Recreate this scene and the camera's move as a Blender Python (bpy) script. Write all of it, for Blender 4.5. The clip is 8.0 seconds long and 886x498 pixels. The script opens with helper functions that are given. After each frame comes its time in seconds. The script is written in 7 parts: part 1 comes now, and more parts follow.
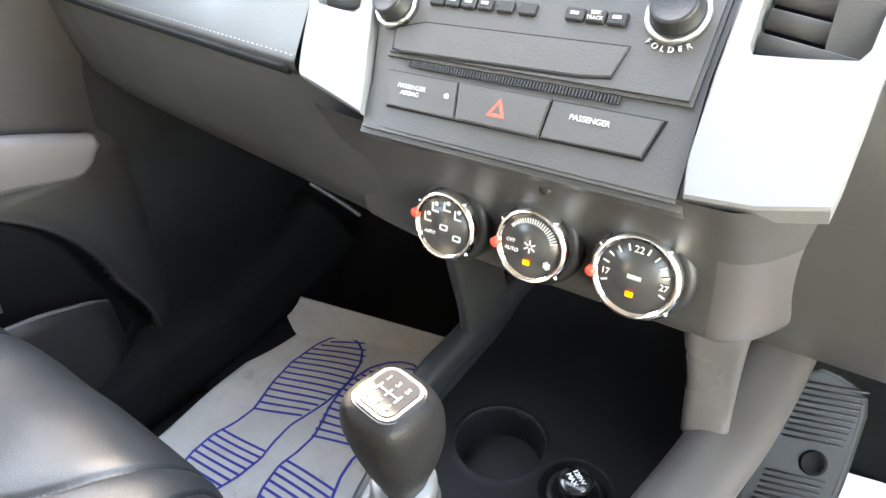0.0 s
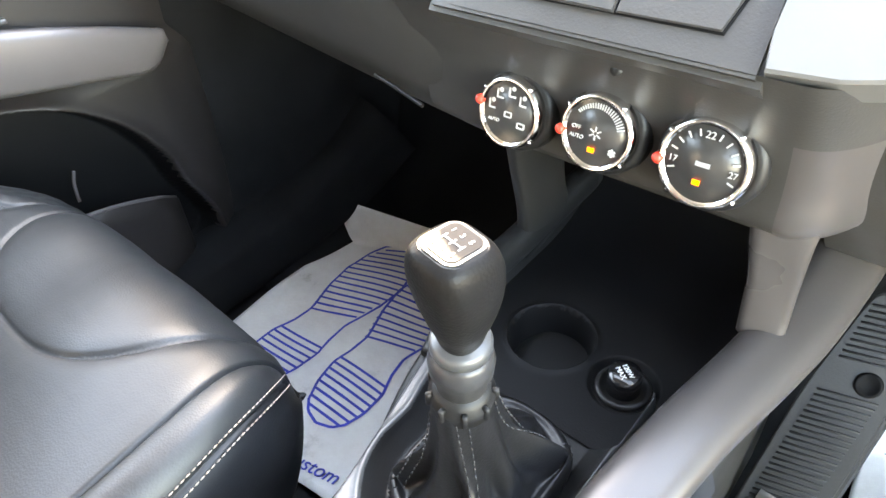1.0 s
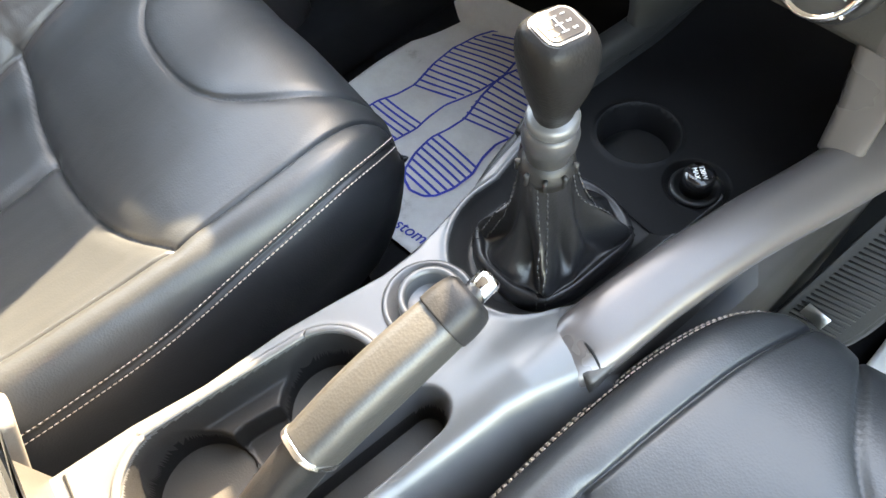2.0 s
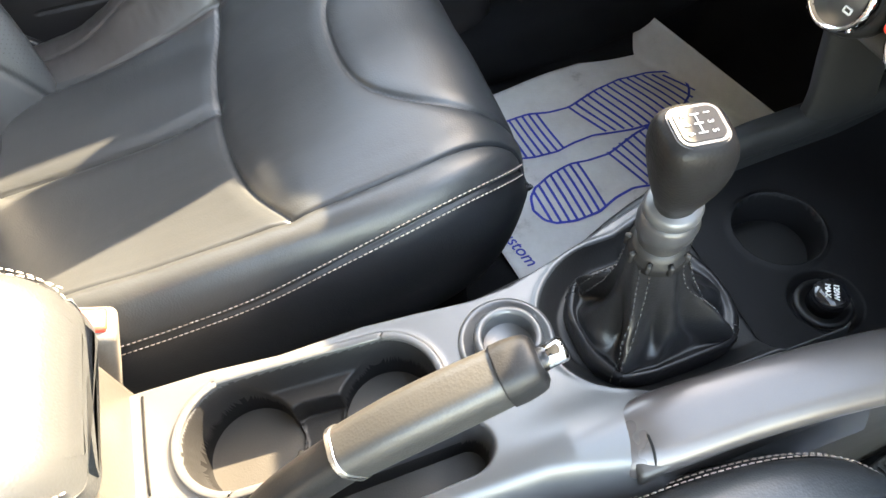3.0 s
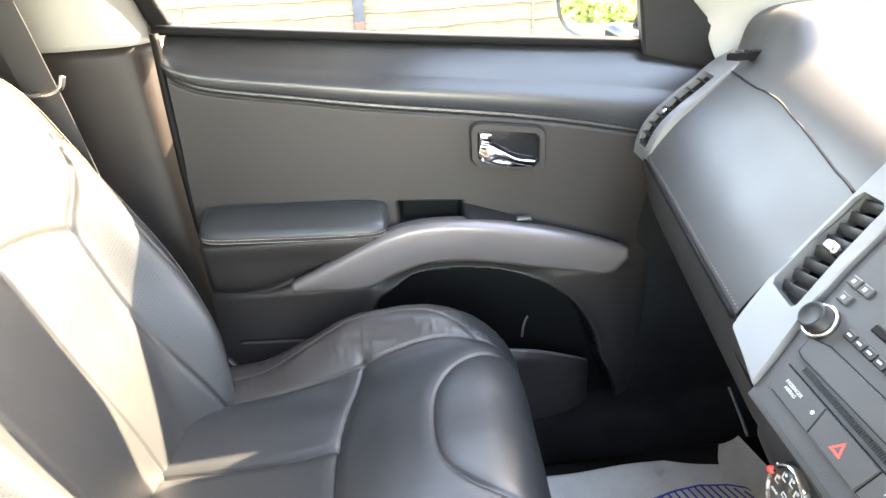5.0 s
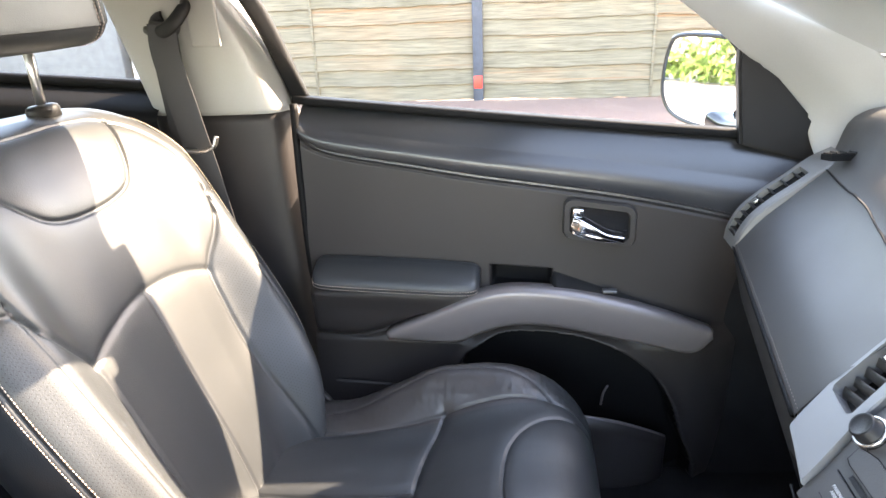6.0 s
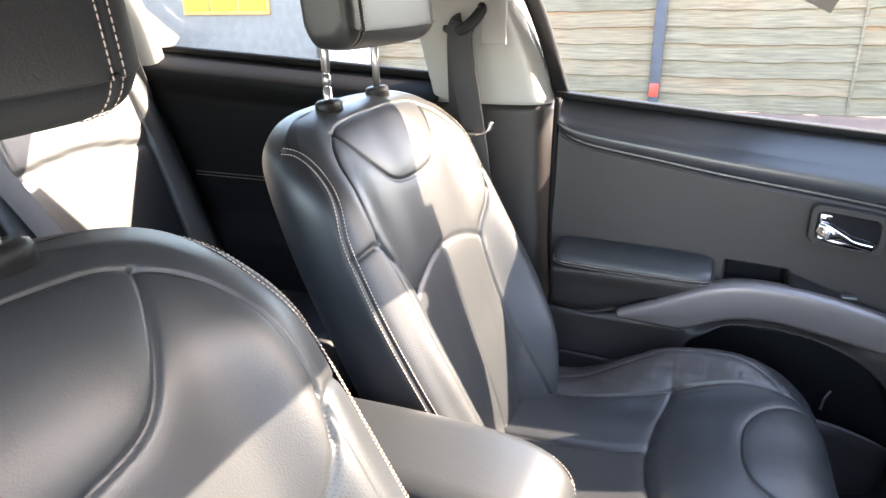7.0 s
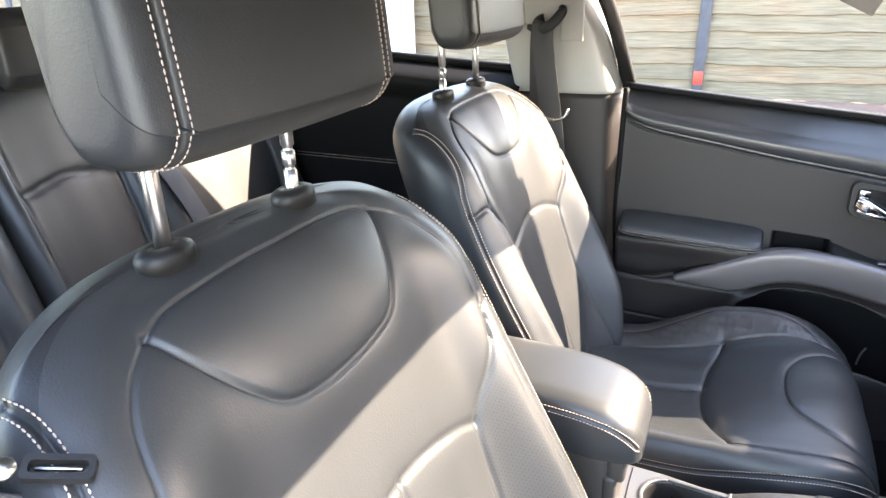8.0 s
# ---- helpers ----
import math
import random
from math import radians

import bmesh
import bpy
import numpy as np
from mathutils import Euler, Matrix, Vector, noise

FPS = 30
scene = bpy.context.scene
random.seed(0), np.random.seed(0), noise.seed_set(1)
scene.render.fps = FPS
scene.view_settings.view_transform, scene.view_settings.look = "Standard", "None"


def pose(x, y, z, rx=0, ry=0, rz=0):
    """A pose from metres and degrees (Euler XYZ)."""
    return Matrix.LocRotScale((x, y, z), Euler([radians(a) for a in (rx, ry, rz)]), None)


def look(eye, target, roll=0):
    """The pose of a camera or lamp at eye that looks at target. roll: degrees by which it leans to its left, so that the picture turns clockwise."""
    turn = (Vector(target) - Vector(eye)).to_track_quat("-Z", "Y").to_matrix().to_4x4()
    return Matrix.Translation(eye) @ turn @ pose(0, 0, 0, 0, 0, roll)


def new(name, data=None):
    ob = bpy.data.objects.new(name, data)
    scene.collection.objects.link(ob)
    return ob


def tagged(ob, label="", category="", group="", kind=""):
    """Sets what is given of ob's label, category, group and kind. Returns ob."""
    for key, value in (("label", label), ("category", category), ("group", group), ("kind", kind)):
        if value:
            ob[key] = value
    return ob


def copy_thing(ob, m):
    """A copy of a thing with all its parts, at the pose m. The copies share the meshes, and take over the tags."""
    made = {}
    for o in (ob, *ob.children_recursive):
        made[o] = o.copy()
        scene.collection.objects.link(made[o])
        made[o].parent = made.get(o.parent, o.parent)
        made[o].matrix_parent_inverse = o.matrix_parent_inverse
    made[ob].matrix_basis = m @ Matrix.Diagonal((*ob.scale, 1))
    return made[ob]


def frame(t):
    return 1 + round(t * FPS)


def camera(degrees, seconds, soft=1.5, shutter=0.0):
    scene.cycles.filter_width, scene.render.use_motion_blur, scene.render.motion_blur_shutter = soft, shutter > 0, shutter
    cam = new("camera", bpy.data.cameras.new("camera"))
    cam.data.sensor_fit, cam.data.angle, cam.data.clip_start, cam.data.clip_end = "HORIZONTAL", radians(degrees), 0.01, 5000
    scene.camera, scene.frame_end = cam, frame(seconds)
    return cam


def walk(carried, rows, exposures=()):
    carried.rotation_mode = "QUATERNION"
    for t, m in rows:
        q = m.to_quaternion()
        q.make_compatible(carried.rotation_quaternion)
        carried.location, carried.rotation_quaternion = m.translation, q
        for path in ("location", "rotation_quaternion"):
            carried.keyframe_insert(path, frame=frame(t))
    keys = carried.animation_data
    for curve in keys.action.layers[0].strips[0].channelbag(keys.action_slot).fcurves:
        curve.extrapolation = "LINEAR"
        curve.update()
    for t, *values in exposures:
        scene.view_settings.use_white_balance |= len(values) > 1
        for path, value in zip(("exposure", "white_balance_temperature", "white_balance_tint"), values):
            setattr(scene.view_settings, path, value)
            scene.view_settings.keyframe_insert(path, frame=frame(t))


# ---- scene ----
cam = camera(68.8, 8.0)
PATH = [
    (0, (0.156, 0.565, 0.786), (-0.864, 1.882, -0.321), -3.8),
    (0.5, (0.159, 0.556, 0.773), (-0.9, 1.817, -0.361), -4.1),
    (1, (0.163, 0.546, 0.766), (-0.911, 1.654, -0.506), -4.9),
    (1.5, (0.184, 0.518, 0.777), (-0.803, 1.355, -0.748), -6.8),
    (1.7, (0.196, 0.511, 0.788), (-0.743, 1.217, -0.831), -7.6),
    (2.8, (0.191, 0.531, 0.805), (-0.89, 0.833, -0.851), -8.4),
    (3, (0.187, 0.537, 0.811), (-0.924, 0.778, -0.835), -8.3),
    (3.5, (0.187, 0.551, 0.862), (-1.029, 0.689, -0.72), -7.3),
    (4, (0.21, 0.579, 0.899), (-1.197, 0.703, -0.516), -5.1),
    (4.5, (0.239, 0.584, 0.942), (-1.418, 0.7, -0.172), -3.3),
    (4.7, (0.258, 0.587, 0.958), (-1.482, 0.702, -0.022), -3.0),
    (5.8, (0.352, 0.599, 1.02), (-1.489, 0.422, 0.259), -2.5),
    (6, (0.352, 0.61, 1.033), (-1.483, 0.337, 0.287), -2.4),
    (6.5, (0.395, 0.559, 1.043), (-1.392, 0.039, 0.311), -1.7),
    (7, (0.537, 0.459, 1.046), (-1.194, -0.23, 0.319), -1.1),
    (7.5, (0.665, 0.441, 1.069), (-1.027, -0.321, 0.322), -1.4),
    (8, (0.766, 0.438, 1.083), (-0.912, -0.342, 0.323), -1.5),
]
EXPOSURES = [(0.0, 6.0, 10000, 12), (1.0, 5.95, 9800, 12), (1.5, 5.75, 9600, 11), (3.0, 5.5, 9500, 10), (4.0, 5.7, 9400, 11), (4.5, 5.7, 9300, 12), (6.0, 4.7, 8200, 16), (7.0, 4.5, 7500, 16), (8.0, 4.55, 7800, 16)]
walk(cam, [(t, look(eye, target, roll)) for t, eye, target, roll in PATH], EXPOSURES)

# ---- daylight ----
SUN_WAY = Vector((0.60, -1.0, -0.765)).normalized()      # the way the sunlight travels
world = bpy.data.worlds.new("world")
scene.world = world
world.use_nodes = True
wn, wl = world.node_tree.nodes, world.node_tree.links
sky = wn.new("ShaderNodeTexSky")
sky.sky_type, sky.sun_disc = "NISHITA", False
sky.sun_elevation = math.asin(-SUN_WAY.z)
sky.sun_rotation = math.atan2(-SUN_WAY.x, -SUN_WAY.y)
wl.new(sky.outputs[0], wn["Background"].inputs["Color"])
wn["Background"].inputs["Strength"].default_value = 0.15
sun = new("sun", bpy.data.lights.new("sun", "SUN"))
sun.data.energy, sun.data.angle, sun.data.color = 2.15, radians(0.5), (1.0, 0.92, 0.80)
sun.matrix_world = look((0, 0, 6), Vector((0, 0, 6)) + SUN_WAY)


# ---- materials ----
def nodes_of(name, rough=0.5, metal=0.0, color=(0.5, 0.5, 0.5)):
    m = bpy.data.materials.new(name)
    m.use_nodes = True
    b = m.node_tree.nodes["Principled BSDF"]
    b.inputs["Roughness"].default_value = rough
    b.inputs["Metallic"].default_value = metal
    b.inputs["Base Color"].default_value = (*color, 1)
    return m, m.node_tree.nodes, m.node_tree.links, b


def coords(n, kind="Object"):
    return n.new("ShaderNodeTexCoord").outputs[kind]


def noise_tex(n, l, vec, scale, detail=3.0, rough=0.55):
    t = n.new("ShaderNodeTexNoise")
    t.inputs["Scale"].default_value, t.inputs["Detail"].default_value = scale, detail
    t.inputs["Roughness"].default_value = rough
    l.new(vec, t.inputs["Vector"])
    return t.outputs["Fac"]


def ramp(n, l, fac, stops):
    r = n.new("ShaderNodeValToRGB")
    e = r.color_ramp.elements
    while len(e) < len(stops):
        e.new(0.5)
    for el, (p, c) in zip(e, stops):
        el.position, el.color = p, (*c, 1)
    l.new(fac, r.inputs[0])
    return r.outputs[0]


def math_node(n, l, op, a, b=None):
    m = n.new("ShaderNodeMath")
    m.operation = op
    for i, v in enumerate((a, b)):
        if v is None:
            continue
        if isinstance(v, (int, float)):
            m.inputs[i].default_value = v
        else:
            l.new(v, m.inputs[i])
    return m.outputs[0]


def bump(n, l, b, height, strength=0.3, dist=0.001):
    k = n.new("ShaderNodeBump")
    k.inputs["Strength"].default_value, k.inputs["Distance"].default_value = strength, dist
    l.new(height, k.inputs["Height"])
    l.new(k.outputs[0], b.inputs["Normal"])
    return k


def scaled(c, f):
    return tuple(min(1.0, x * f) for x in c)


def varied(name, color, rough, grain=400, relief=0.25, dist=0.0006, spread=0.25, metal=0.0, wide=9.0, rough_spread=0.12, coat=0.0, spec=0.5):
    """A surface with broad patches, fine grain and a little relief."""
    m, n, l, b = nodes_of(name, rough, metal)
    v = coords(n)
    broad = noise_tex(n, l, v, wide, 4)
    fine = noise_tex(n, l, v, grain, 2)
    mix = math_node(n, l, "ADD", math_node(n, l, "MULTIPLY", broad, 0.65), math_node(n, l, "MULTIPLY", fine, 0.35))
    l.new(ramp(n, l, mix, [(0.3, scaled(color, 1 - spread)), (0.7, scaled(color, 1 + spread))]), b.inputs["Base Color"])
    r = math_node(n, l, "ADD", math_node(n, l, "MULTIPLY", math_node(n, l, "SUBTRACT", broad, 0.5), rough_spread * 2), rough)
    l.new(r, b.inputs["Roughness"])
    bump(n, l, b, fine, relief, dist)
    b.inputs["Coat Weight"].default_value = coat
    b.inputs["Specular IOR Level"].default_value = spec
    return m


def leather(name, color, rough=0.42, perforated=False, worn=0.0, wrinkle=0.35, sheen=0.6):
    """Grained leather: cell grain, long soft wrinkles, dust and wear; optional rows of punched holes."""
    m, n, l, b = nodes_of(name, rough)
    v = coords(n)
    cells = n.new("ShaderNodeTexVoronoi")
    cells.inputs["Scale"].default_value = 620
    l.new(v, cells.inputs["Vector"])
    broad = noise_tex(n, l, v, 7, 4)
    soft = noise_tex(n, l, v, 38, 4, 0.6)
    stops = [(0.25, scaled(color, 0.92)), (0.6, color), (0.85, scaled(color, 1.10 + worn))]
    base = ramp(n, l, math_node(n, l, "ADD", math_node(n, l, "MULTIPLY", broad, 0.6), math_node(n, l, "MULTIPLY", soft, 0.4)), stops)
    height = math_node(n, l, "ADD", math_node(n, l, "MULTIPLY", cells.outputs["Distance"], 0.35), math_node(n, l, "MULTIPLY", soft, wrinkle * 1.6))
    if perforated:
        u = coords(n, "UV")
        sep = n.new("ShaderNodeSeparateXYZ")
        l.new(u, sep.inputs[0])
        pitch = 0.0056
        row = math_node(n, l, "DIVIDE", sep.outputs["Y"], pitch * 0.5)
        shift = math_node(n, l, "MULTIPLY", math_node(n, l, "MODULO", math_node(n, l, "FLOOR", row), 2.0), 0.5)
        col = math_node(n, l, "ADD", math_node(n, l, "DIVIDE", sep.outputs["X"], pitch), shift)
        fx = math_node(n, l, "SUBTRACT", math_node(n, l, "FRACT", col), 0.5)
        fy = math_node(n, l, "MULTIPLY", math_node(n, l, "SUBTRACT", math_node(n, l, "FRACT", row), 0.5), 0.5)
        rad = math_node(n, l, "SQRT", math_node(n, l, "ADD", math_node(n, l, "MULTIPLY", fx, fx), math_node(n, l, "MULTIPLY", fy, fy)))
        hole = math_node(n, l, "LESS_THAN", rad, 0.11)
        mixc = n.new("ShaderNodeMix")
        mixc.data_type = "RGBA"
        l.new(hole, mixc.inputs[0])
        l.new(base, mixc.inputs[6])
        mixc.inputs[7].default_value = (0.004, 0.004, 0.004, 1)
        base = mixc.outputs[2]
        height = math_node(n, l, "SUBTRACT", height, math_node(n, l, "MULTIPLY", hole, 1.2))
    l.new(base, b.inputs["Base Color"])
    l.new(math_node(n, l, "ADD", math_node(n, l, "MULTIPLY", broad, 0.08), rough - 0.04), b.inputs["Roughness"])
    bump(n, l, b, height, 0.27, 0.0010)
    b.inputs["Specular IOR Level"].default_value = sheen
    return m


LEATHER = leather("black_leather", (0.0218, 0.0240, 0.0262), rough=0.42, wrinkle=0.34, sheen=0.52)
LEATHER_HOLES = leather("perforated_leather", (0.0225, 0.0255, 0.0283), rough=0.45, wrinkle=0.22, sheen=0.5, perforated=True)
LEATHER_WORN = leather("creased_leather", (0.032, 0.029, 0.029), rough=0.44, worn=0.8, wrinkle=1.4)
# seat sides: darker copy of the leather, cabin shade put into its colour
LEATHER_SIDE = leather("shaded_side_leather", (0.0125, 0.0138, 0.0160), sheen=0.42, rough=0.42, wrinkle=0.2)
BOOT = leather("gear_boot_leather", (0.009, 0.009, 0.010), rough=0.33, wrinkle=0.2, sheen=0.32)
THREAD = varied("pale_thread", (0.44, 0.36, 0.31), 0.7, grain=900, spread=0.2)
DOOR_SKIN = varied("dark_grained_door_plastic", (0.022, 0.0188, 0.0185), 0.44, grain=700, relief=0.3, spread=0.12, spec=0.38)
DOOR_TOP = varied("soft_door_top_vinyl", (0.021, 0.0222, 0.0250), 0.33, grain=650, relief=0.25, spread=0.12, spec=0.75)
BLACK = varied("black_plastic", (0.010, 0.010, 0.0105), 0.46, grain=800, spread=0.2, spec=0.32)
BLACK_SOFT = varied("soft_dark_plastic", (0.034, 0.032, 0.030), 0.46, grain=700, relief=0.2, spread=0.12, spec=0.4)
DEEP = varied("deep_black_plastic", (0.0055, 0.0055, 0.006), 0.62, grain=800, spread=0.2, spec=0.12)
GLOSS = varied("gloss_black", (0.012, 0.012, 0.013), 0.12, grain=300, relief=0.02, spread=0.1, rough_spread=0.04)
SILVER = varied("satin_silver_paint", (0.080, 0.082, 0.085), 0.36, grain=1500, relief=0.05, spread=0.06, metal=0.35, rough_spread=0.05)
VENT_SILVER = varied("pale_silver_paint", (0.145, 0.145, 0.143), 0.45, grain=1500, relief=0.05, spread=0.05, metal=0.3, rough_spread=0.05)
PEWTER = varied("dark_pewter_paint", (0.078, 0.069, 0.067), 0.30, grain=1500, relief=0.05, spread=0.08, metal=0.35)
MAUVE = varied("satin_pewter_paint", (0.140, 0.125, 0.125), 0.33, grain=1500, relief=0.05, spread=0.06, metal=0.3, rough_spread=0.05)
CHROME = varied("chrome", (0.85, 0.85, 0.86), 0.10, grain=200, relief=0.02, spread=0.04, metal=1.0, rough_spread=0.05)
STEEL = varied("brushed_steel", (0.55, 0.54, 0.53), 0.28, grain=500, relief=0.1, spread=0.1, metal=1.0)
CREAM = varied("pale_grey_pillar_trim", (0.33, 0.325, 0.305), 0.6, grain=500, relief=0.3, spread=0.05)
CLOTH = varied("headliner_cloth", (0.48, 0.46, 0.43), 0.9, grain=900, relief=0.6, spread=0.08)
CARPET = varied("charcoal_carpet", (0.016, 0.016, 0.017), 0.95, grain=1200, relief=1.0, dist=0.003, spread=0.45, spec=0.1)
WEBBING = varied("seat_belt_webbing", (0.030, 0.030, 0.032), 0.75, grain=900, relief=0.7, spread=0.2)
RUBBER = varied("ribbed_rubber", (0.030, 0.030, 0.031), 0.6, grain=500, spread=0.3)
GREY_PRINT = nodes_of("grey_print", 0.5, color=(0.34, 0.34, 0.33))[0]
WHITE = nodes_of("white_print", 0.5, color=(0.8, 0.8, 0.78))[0]
RED = nodes_of("red_plastic", 0.4, color=(0.75, 0.05, 0.03))[0]
BLUE_INK = varied("blue_print", (0.035, 0.06, 0.42), 0.7, grain=700, spread=0.3)


def paper_material():
    """Pale mat paper with grey scuffs and soft creases."""
    m, n, l, b = nodes_of("mat_paper", 0.75)
    v = coords(n)
    scuff = noise_tex(n, l, v, 14, 6, 0.7)
    fine = noise_tex(n, l, v, 160, 3)
    base = ramp(n, l, scuff, [(0.25, (0.42, 0.39, 0.36)), (0.38, (0.66, 0.63, 0.60)), (0.6, (0.74, 0.72, 0.69)), (1.0, (0.78, 0.76, 0.73))])
    l.new(base, b.inputs["Base Color"])
    bump(n, l, b, math_node(n, l, "ADD", fine, math_node(n, l, "MULTIPLY", scuff, 2.0)), 0.25, 0.001)
    return m


PAPER = paper_material()


def glass_material(name, tint=0.93):
    """A thin pane: clear with a mirror-like sheen."""
    m = bpy.data.materials.new(name)
    m.use_nodes = True
    n, l = m.node_tree.nodes, m.node_tree.links
    n.clear()
    out, mix = n.new("ShaderNodeOutputMaterial"), n.new("ShaderNodeMixShader")
    clear, shine, fres = n.new("ShaderNodeBsdfTransparent"), n.new("ShaderNodeBsdfGlossy"), n.new("ShaderNodeFresnel")
    clear.inputs[0].default_value = (tint, tint, tint * 0.99, 1)
    shine.inputs["Roughness"].default_value = 0.02
    fres.inputs[0].default_value = 1.25
    l.new(fres.outputs[0], mix.inputs[0])
    l.new(clear.outputs[0], mix.inputs[1])
    l.new(shine.outputs[0], mix.inputs[2])
    l.new(mix.outputs[0], out.inputs[0])
    return m


GLASS = glass_material("window_glass")
MIRROR = nodes_of("mirror_glass", 0.02, 1.0, (0.9, 0.9, 0.9))[0]


def fence_material():
    """Weathered board: long grain, green-grey bloom, rusty stains, each board its own shade."""
    m, n, l, b = nodes_of("weathered_board", 0.85)
    v = coords(n)
    mp = n.new("ShaderNodeMapping")
    mp.inputs["Scale"].default_value = (1, 0.10, 2.2)
    l.new(v, mp.inputs[0])
    info = n.new("ShaderNodeObjectInfo")
    off = n.new("ShaderNodeVectorMath")
    off.operation = "ADD"
    l.new(mp.outputs[0], off.inputs[0])
    l.new(info.outputs["Random"], off.inputs[1])
    grain = noise_tex(n, l, off.outputs[0], 26, 6, 0.65)
    patch = noise_tex(n, l, v, 1.3, 4)
    base = ramp(n, l, grain, [(0.2, (0.040, 0.038, 0.032)), (0.40, (0.125, 0.112, 0.088)), (0.6, (0.19, 0.172, 0.138)), (0.85, (0.25, 0.23, 0.19))])
    shade = math_node(n, l, "ADD", math_node(n, l, "MULTIPLY", info.outputs["Random"], 0.4), math_node(n, l, "MULTIPLY", patch, 0.9))
    hue = ramp(n, l, shade, [(0.3, (0.72, 0.66, 0.52)), (0.5, (0.97, 0.92, 0.82)), (0.7, (1.05, 0.97, 0.84)), (0.95, (1.22, 1.0, 0.82))])
    mul = n.new("ShaderNodeMix")
    mul.data_type, mul.blend_type = "RGBA", "MULTIPLY"
    mul.inputs[0].default_value = 1.0
    l.new(base, mul.inputs[6])
    l.new(hue, mul.inputs[7])
    mp2 = n.new("ShaderNodeMapping")
    mp2.inputs["Scale"].default_value = (1, 0.35, 9.0)
    l.new(off.outputs[0], mp2.inputs[0])
    streak = noise_tex(n, l, mp2.outputs[0], 2.6, 4, 0.6)
    rust = n.new("ShaderNodeMix")
    rust.data_type = "RGBA"
    l.new(ramp(n, l, streak, [(0.60, (0, 0, 0)), (0.70, (0.75, 0.75, 0.75))]), rust.inputs[0])
    l.new(mul.outputs[2], rust.inputs[6])
    rust.inputs[7].default_value = (0.25, 0.10, 0.04, 1)
    l.new(rust.outputs[2], b.inputs["Base Color"])
    bump(n, l, b, grain, 0.6, 0.01)
    return m


FENCE = fence_material()
FENCE_POST = varied("dark_stained_post", (0.05, 0.055, 0.07), 0.7, grain=60, spread=0.3)


def ground_material():
    """Reddish grit beside the fence, pale dusty tarmac elsewhere."""
    m, n, l, b = nodes_of("ground_grit", 0.9)
    v = coords(n)
    sep = n.new("ShaderNodeSeparateXYZ")
    l.new(v, sep.inputs[0])
    wob = noise_tex(n, l, v, 1.2, 5)
    edge = math_node(n, l, "ADD", sep.outputs["X"], math_node(n, l, "MULTIPLY", wob, 1.2))
    soil = math_node(n, l, "LESS_THAN", edge, -5.0)
    stones = noise_tex(n, l, v, 45, 5, 0.7)
    red = ramp(n, l, stones, [(0.3, (0.10, 0.055, 0.04)), (0.5, (0.185, 0.122, 0.098)), (0.75, (0.30, 0.22, 0.18))])
    grey = ramp(n, l, stones, [(0.3, (0.16, 0.155, 0.15)), (0.7, (0.32, 0.31, 0.295))])
    mix = n.new("ShaderNodeMix")
    mix.data_type = "RGBA"
    l.new(soil, mix.inputs[0])
    l.new(grey, mix.inputs[6])
    l.new(red, mix.inputs[7])
    l.new(mix.outputs[2], b.inputs["Base Color"])
    bump(n, l, b, stones, 0.7, 0.02)
    return m


GROUND = ground_material()
LEAF = varied("leaf", (0.075, 0.13, 0.025), 0.6, grain=3, spread=0.5, wide=0.6)
BARK = varied("bark", (0.12, 0.09, 0.06), 0.9, grain=30, spread=0.4)


# ---- shaping helpers ----
def part(name, bm, material, parent=None, label="", smooth=True, kind=""):
    """Links a bmesh (or ready mesh) as one object, under a thing where one is given."""
    if isinstance(bm, bmesh.types.BMesh):
        me = bpy.data.meshes.new(name)
        bm.to_mesh(me)
        bm.free()
    else:
        me = bm
    if not me.materials:
        me.materials.append(material)
    if smooth:
        me.shade_smooth()
    ob = new(name, me)
    if parent is not None:
        ob.parent = parent
        ob.matrix_parent_inverse = Matrix.Translation(parent.location).inverted()
    return tagged(ob, label=label, kind=kind)


def thing(name, label, category, group="", kind="", at=(0, 0, 0)):
    ob = new(name)
    ob.empty_display_size = 0.05
    ob.location = at
    return tagged(ob, label, category, group, kind)


def spline(P, n, closed=False):
    """Catmull-Rom samples along the first axis of P (k, ...)."""
    P = np.asarray(P, float)
    k = len(P)
    t = np.linspace(0, k if closed else k - 1, n, endpoint=not closed)
    i = np.floor(t).astype(int)
    if not closed:
        i = np.minimum(i, k - 2)
    f = (t - i).reshape((-1,) + (1,) * (P.ndim - 1))

    def at(j):
        return P[j % k] if closed else P[np.clip(j, 0, k - 1)]
    a, b, c, d = at(i - 1), at(i), at(i + 1), at(i + 2)
    if not closed:
        a = np.where((i - 1 < 0).reshape(f.shape), 2 * b - c, a)
        d = np.where((i + 2 > k - 1).reshape(f.shape), 2 * c - b, d)
    return 0.5 * (2 * b + (c - a) * f + (2 * a - 5 * b + 4 * c - d) * f ** 2 + (3 * b - a - 3 * c + d) * f ** 3)


def tube(stations, nsec, nlen, closed=True):
    """A lofted grid (nlen, nsec, 3) through rings of control points (m, k, 3)."""
    S = np.asarray(stations, float)
    rings = np.stack([spline(r, nsec, closed) for r in S])
    return spline(rings, nlen)


def normals(G, closed=True):
    du = np.roll(G, -1, 1) - np.roll(G, 1, 1) if closed else np.gradient(G, axis=1)
    dv = np.gradient(G, axis=0)
    N = np.cross(du, dv)
    return N / np.maximum(np.linalg.norm(N, axis=2, keepdims=True), 1e-9)


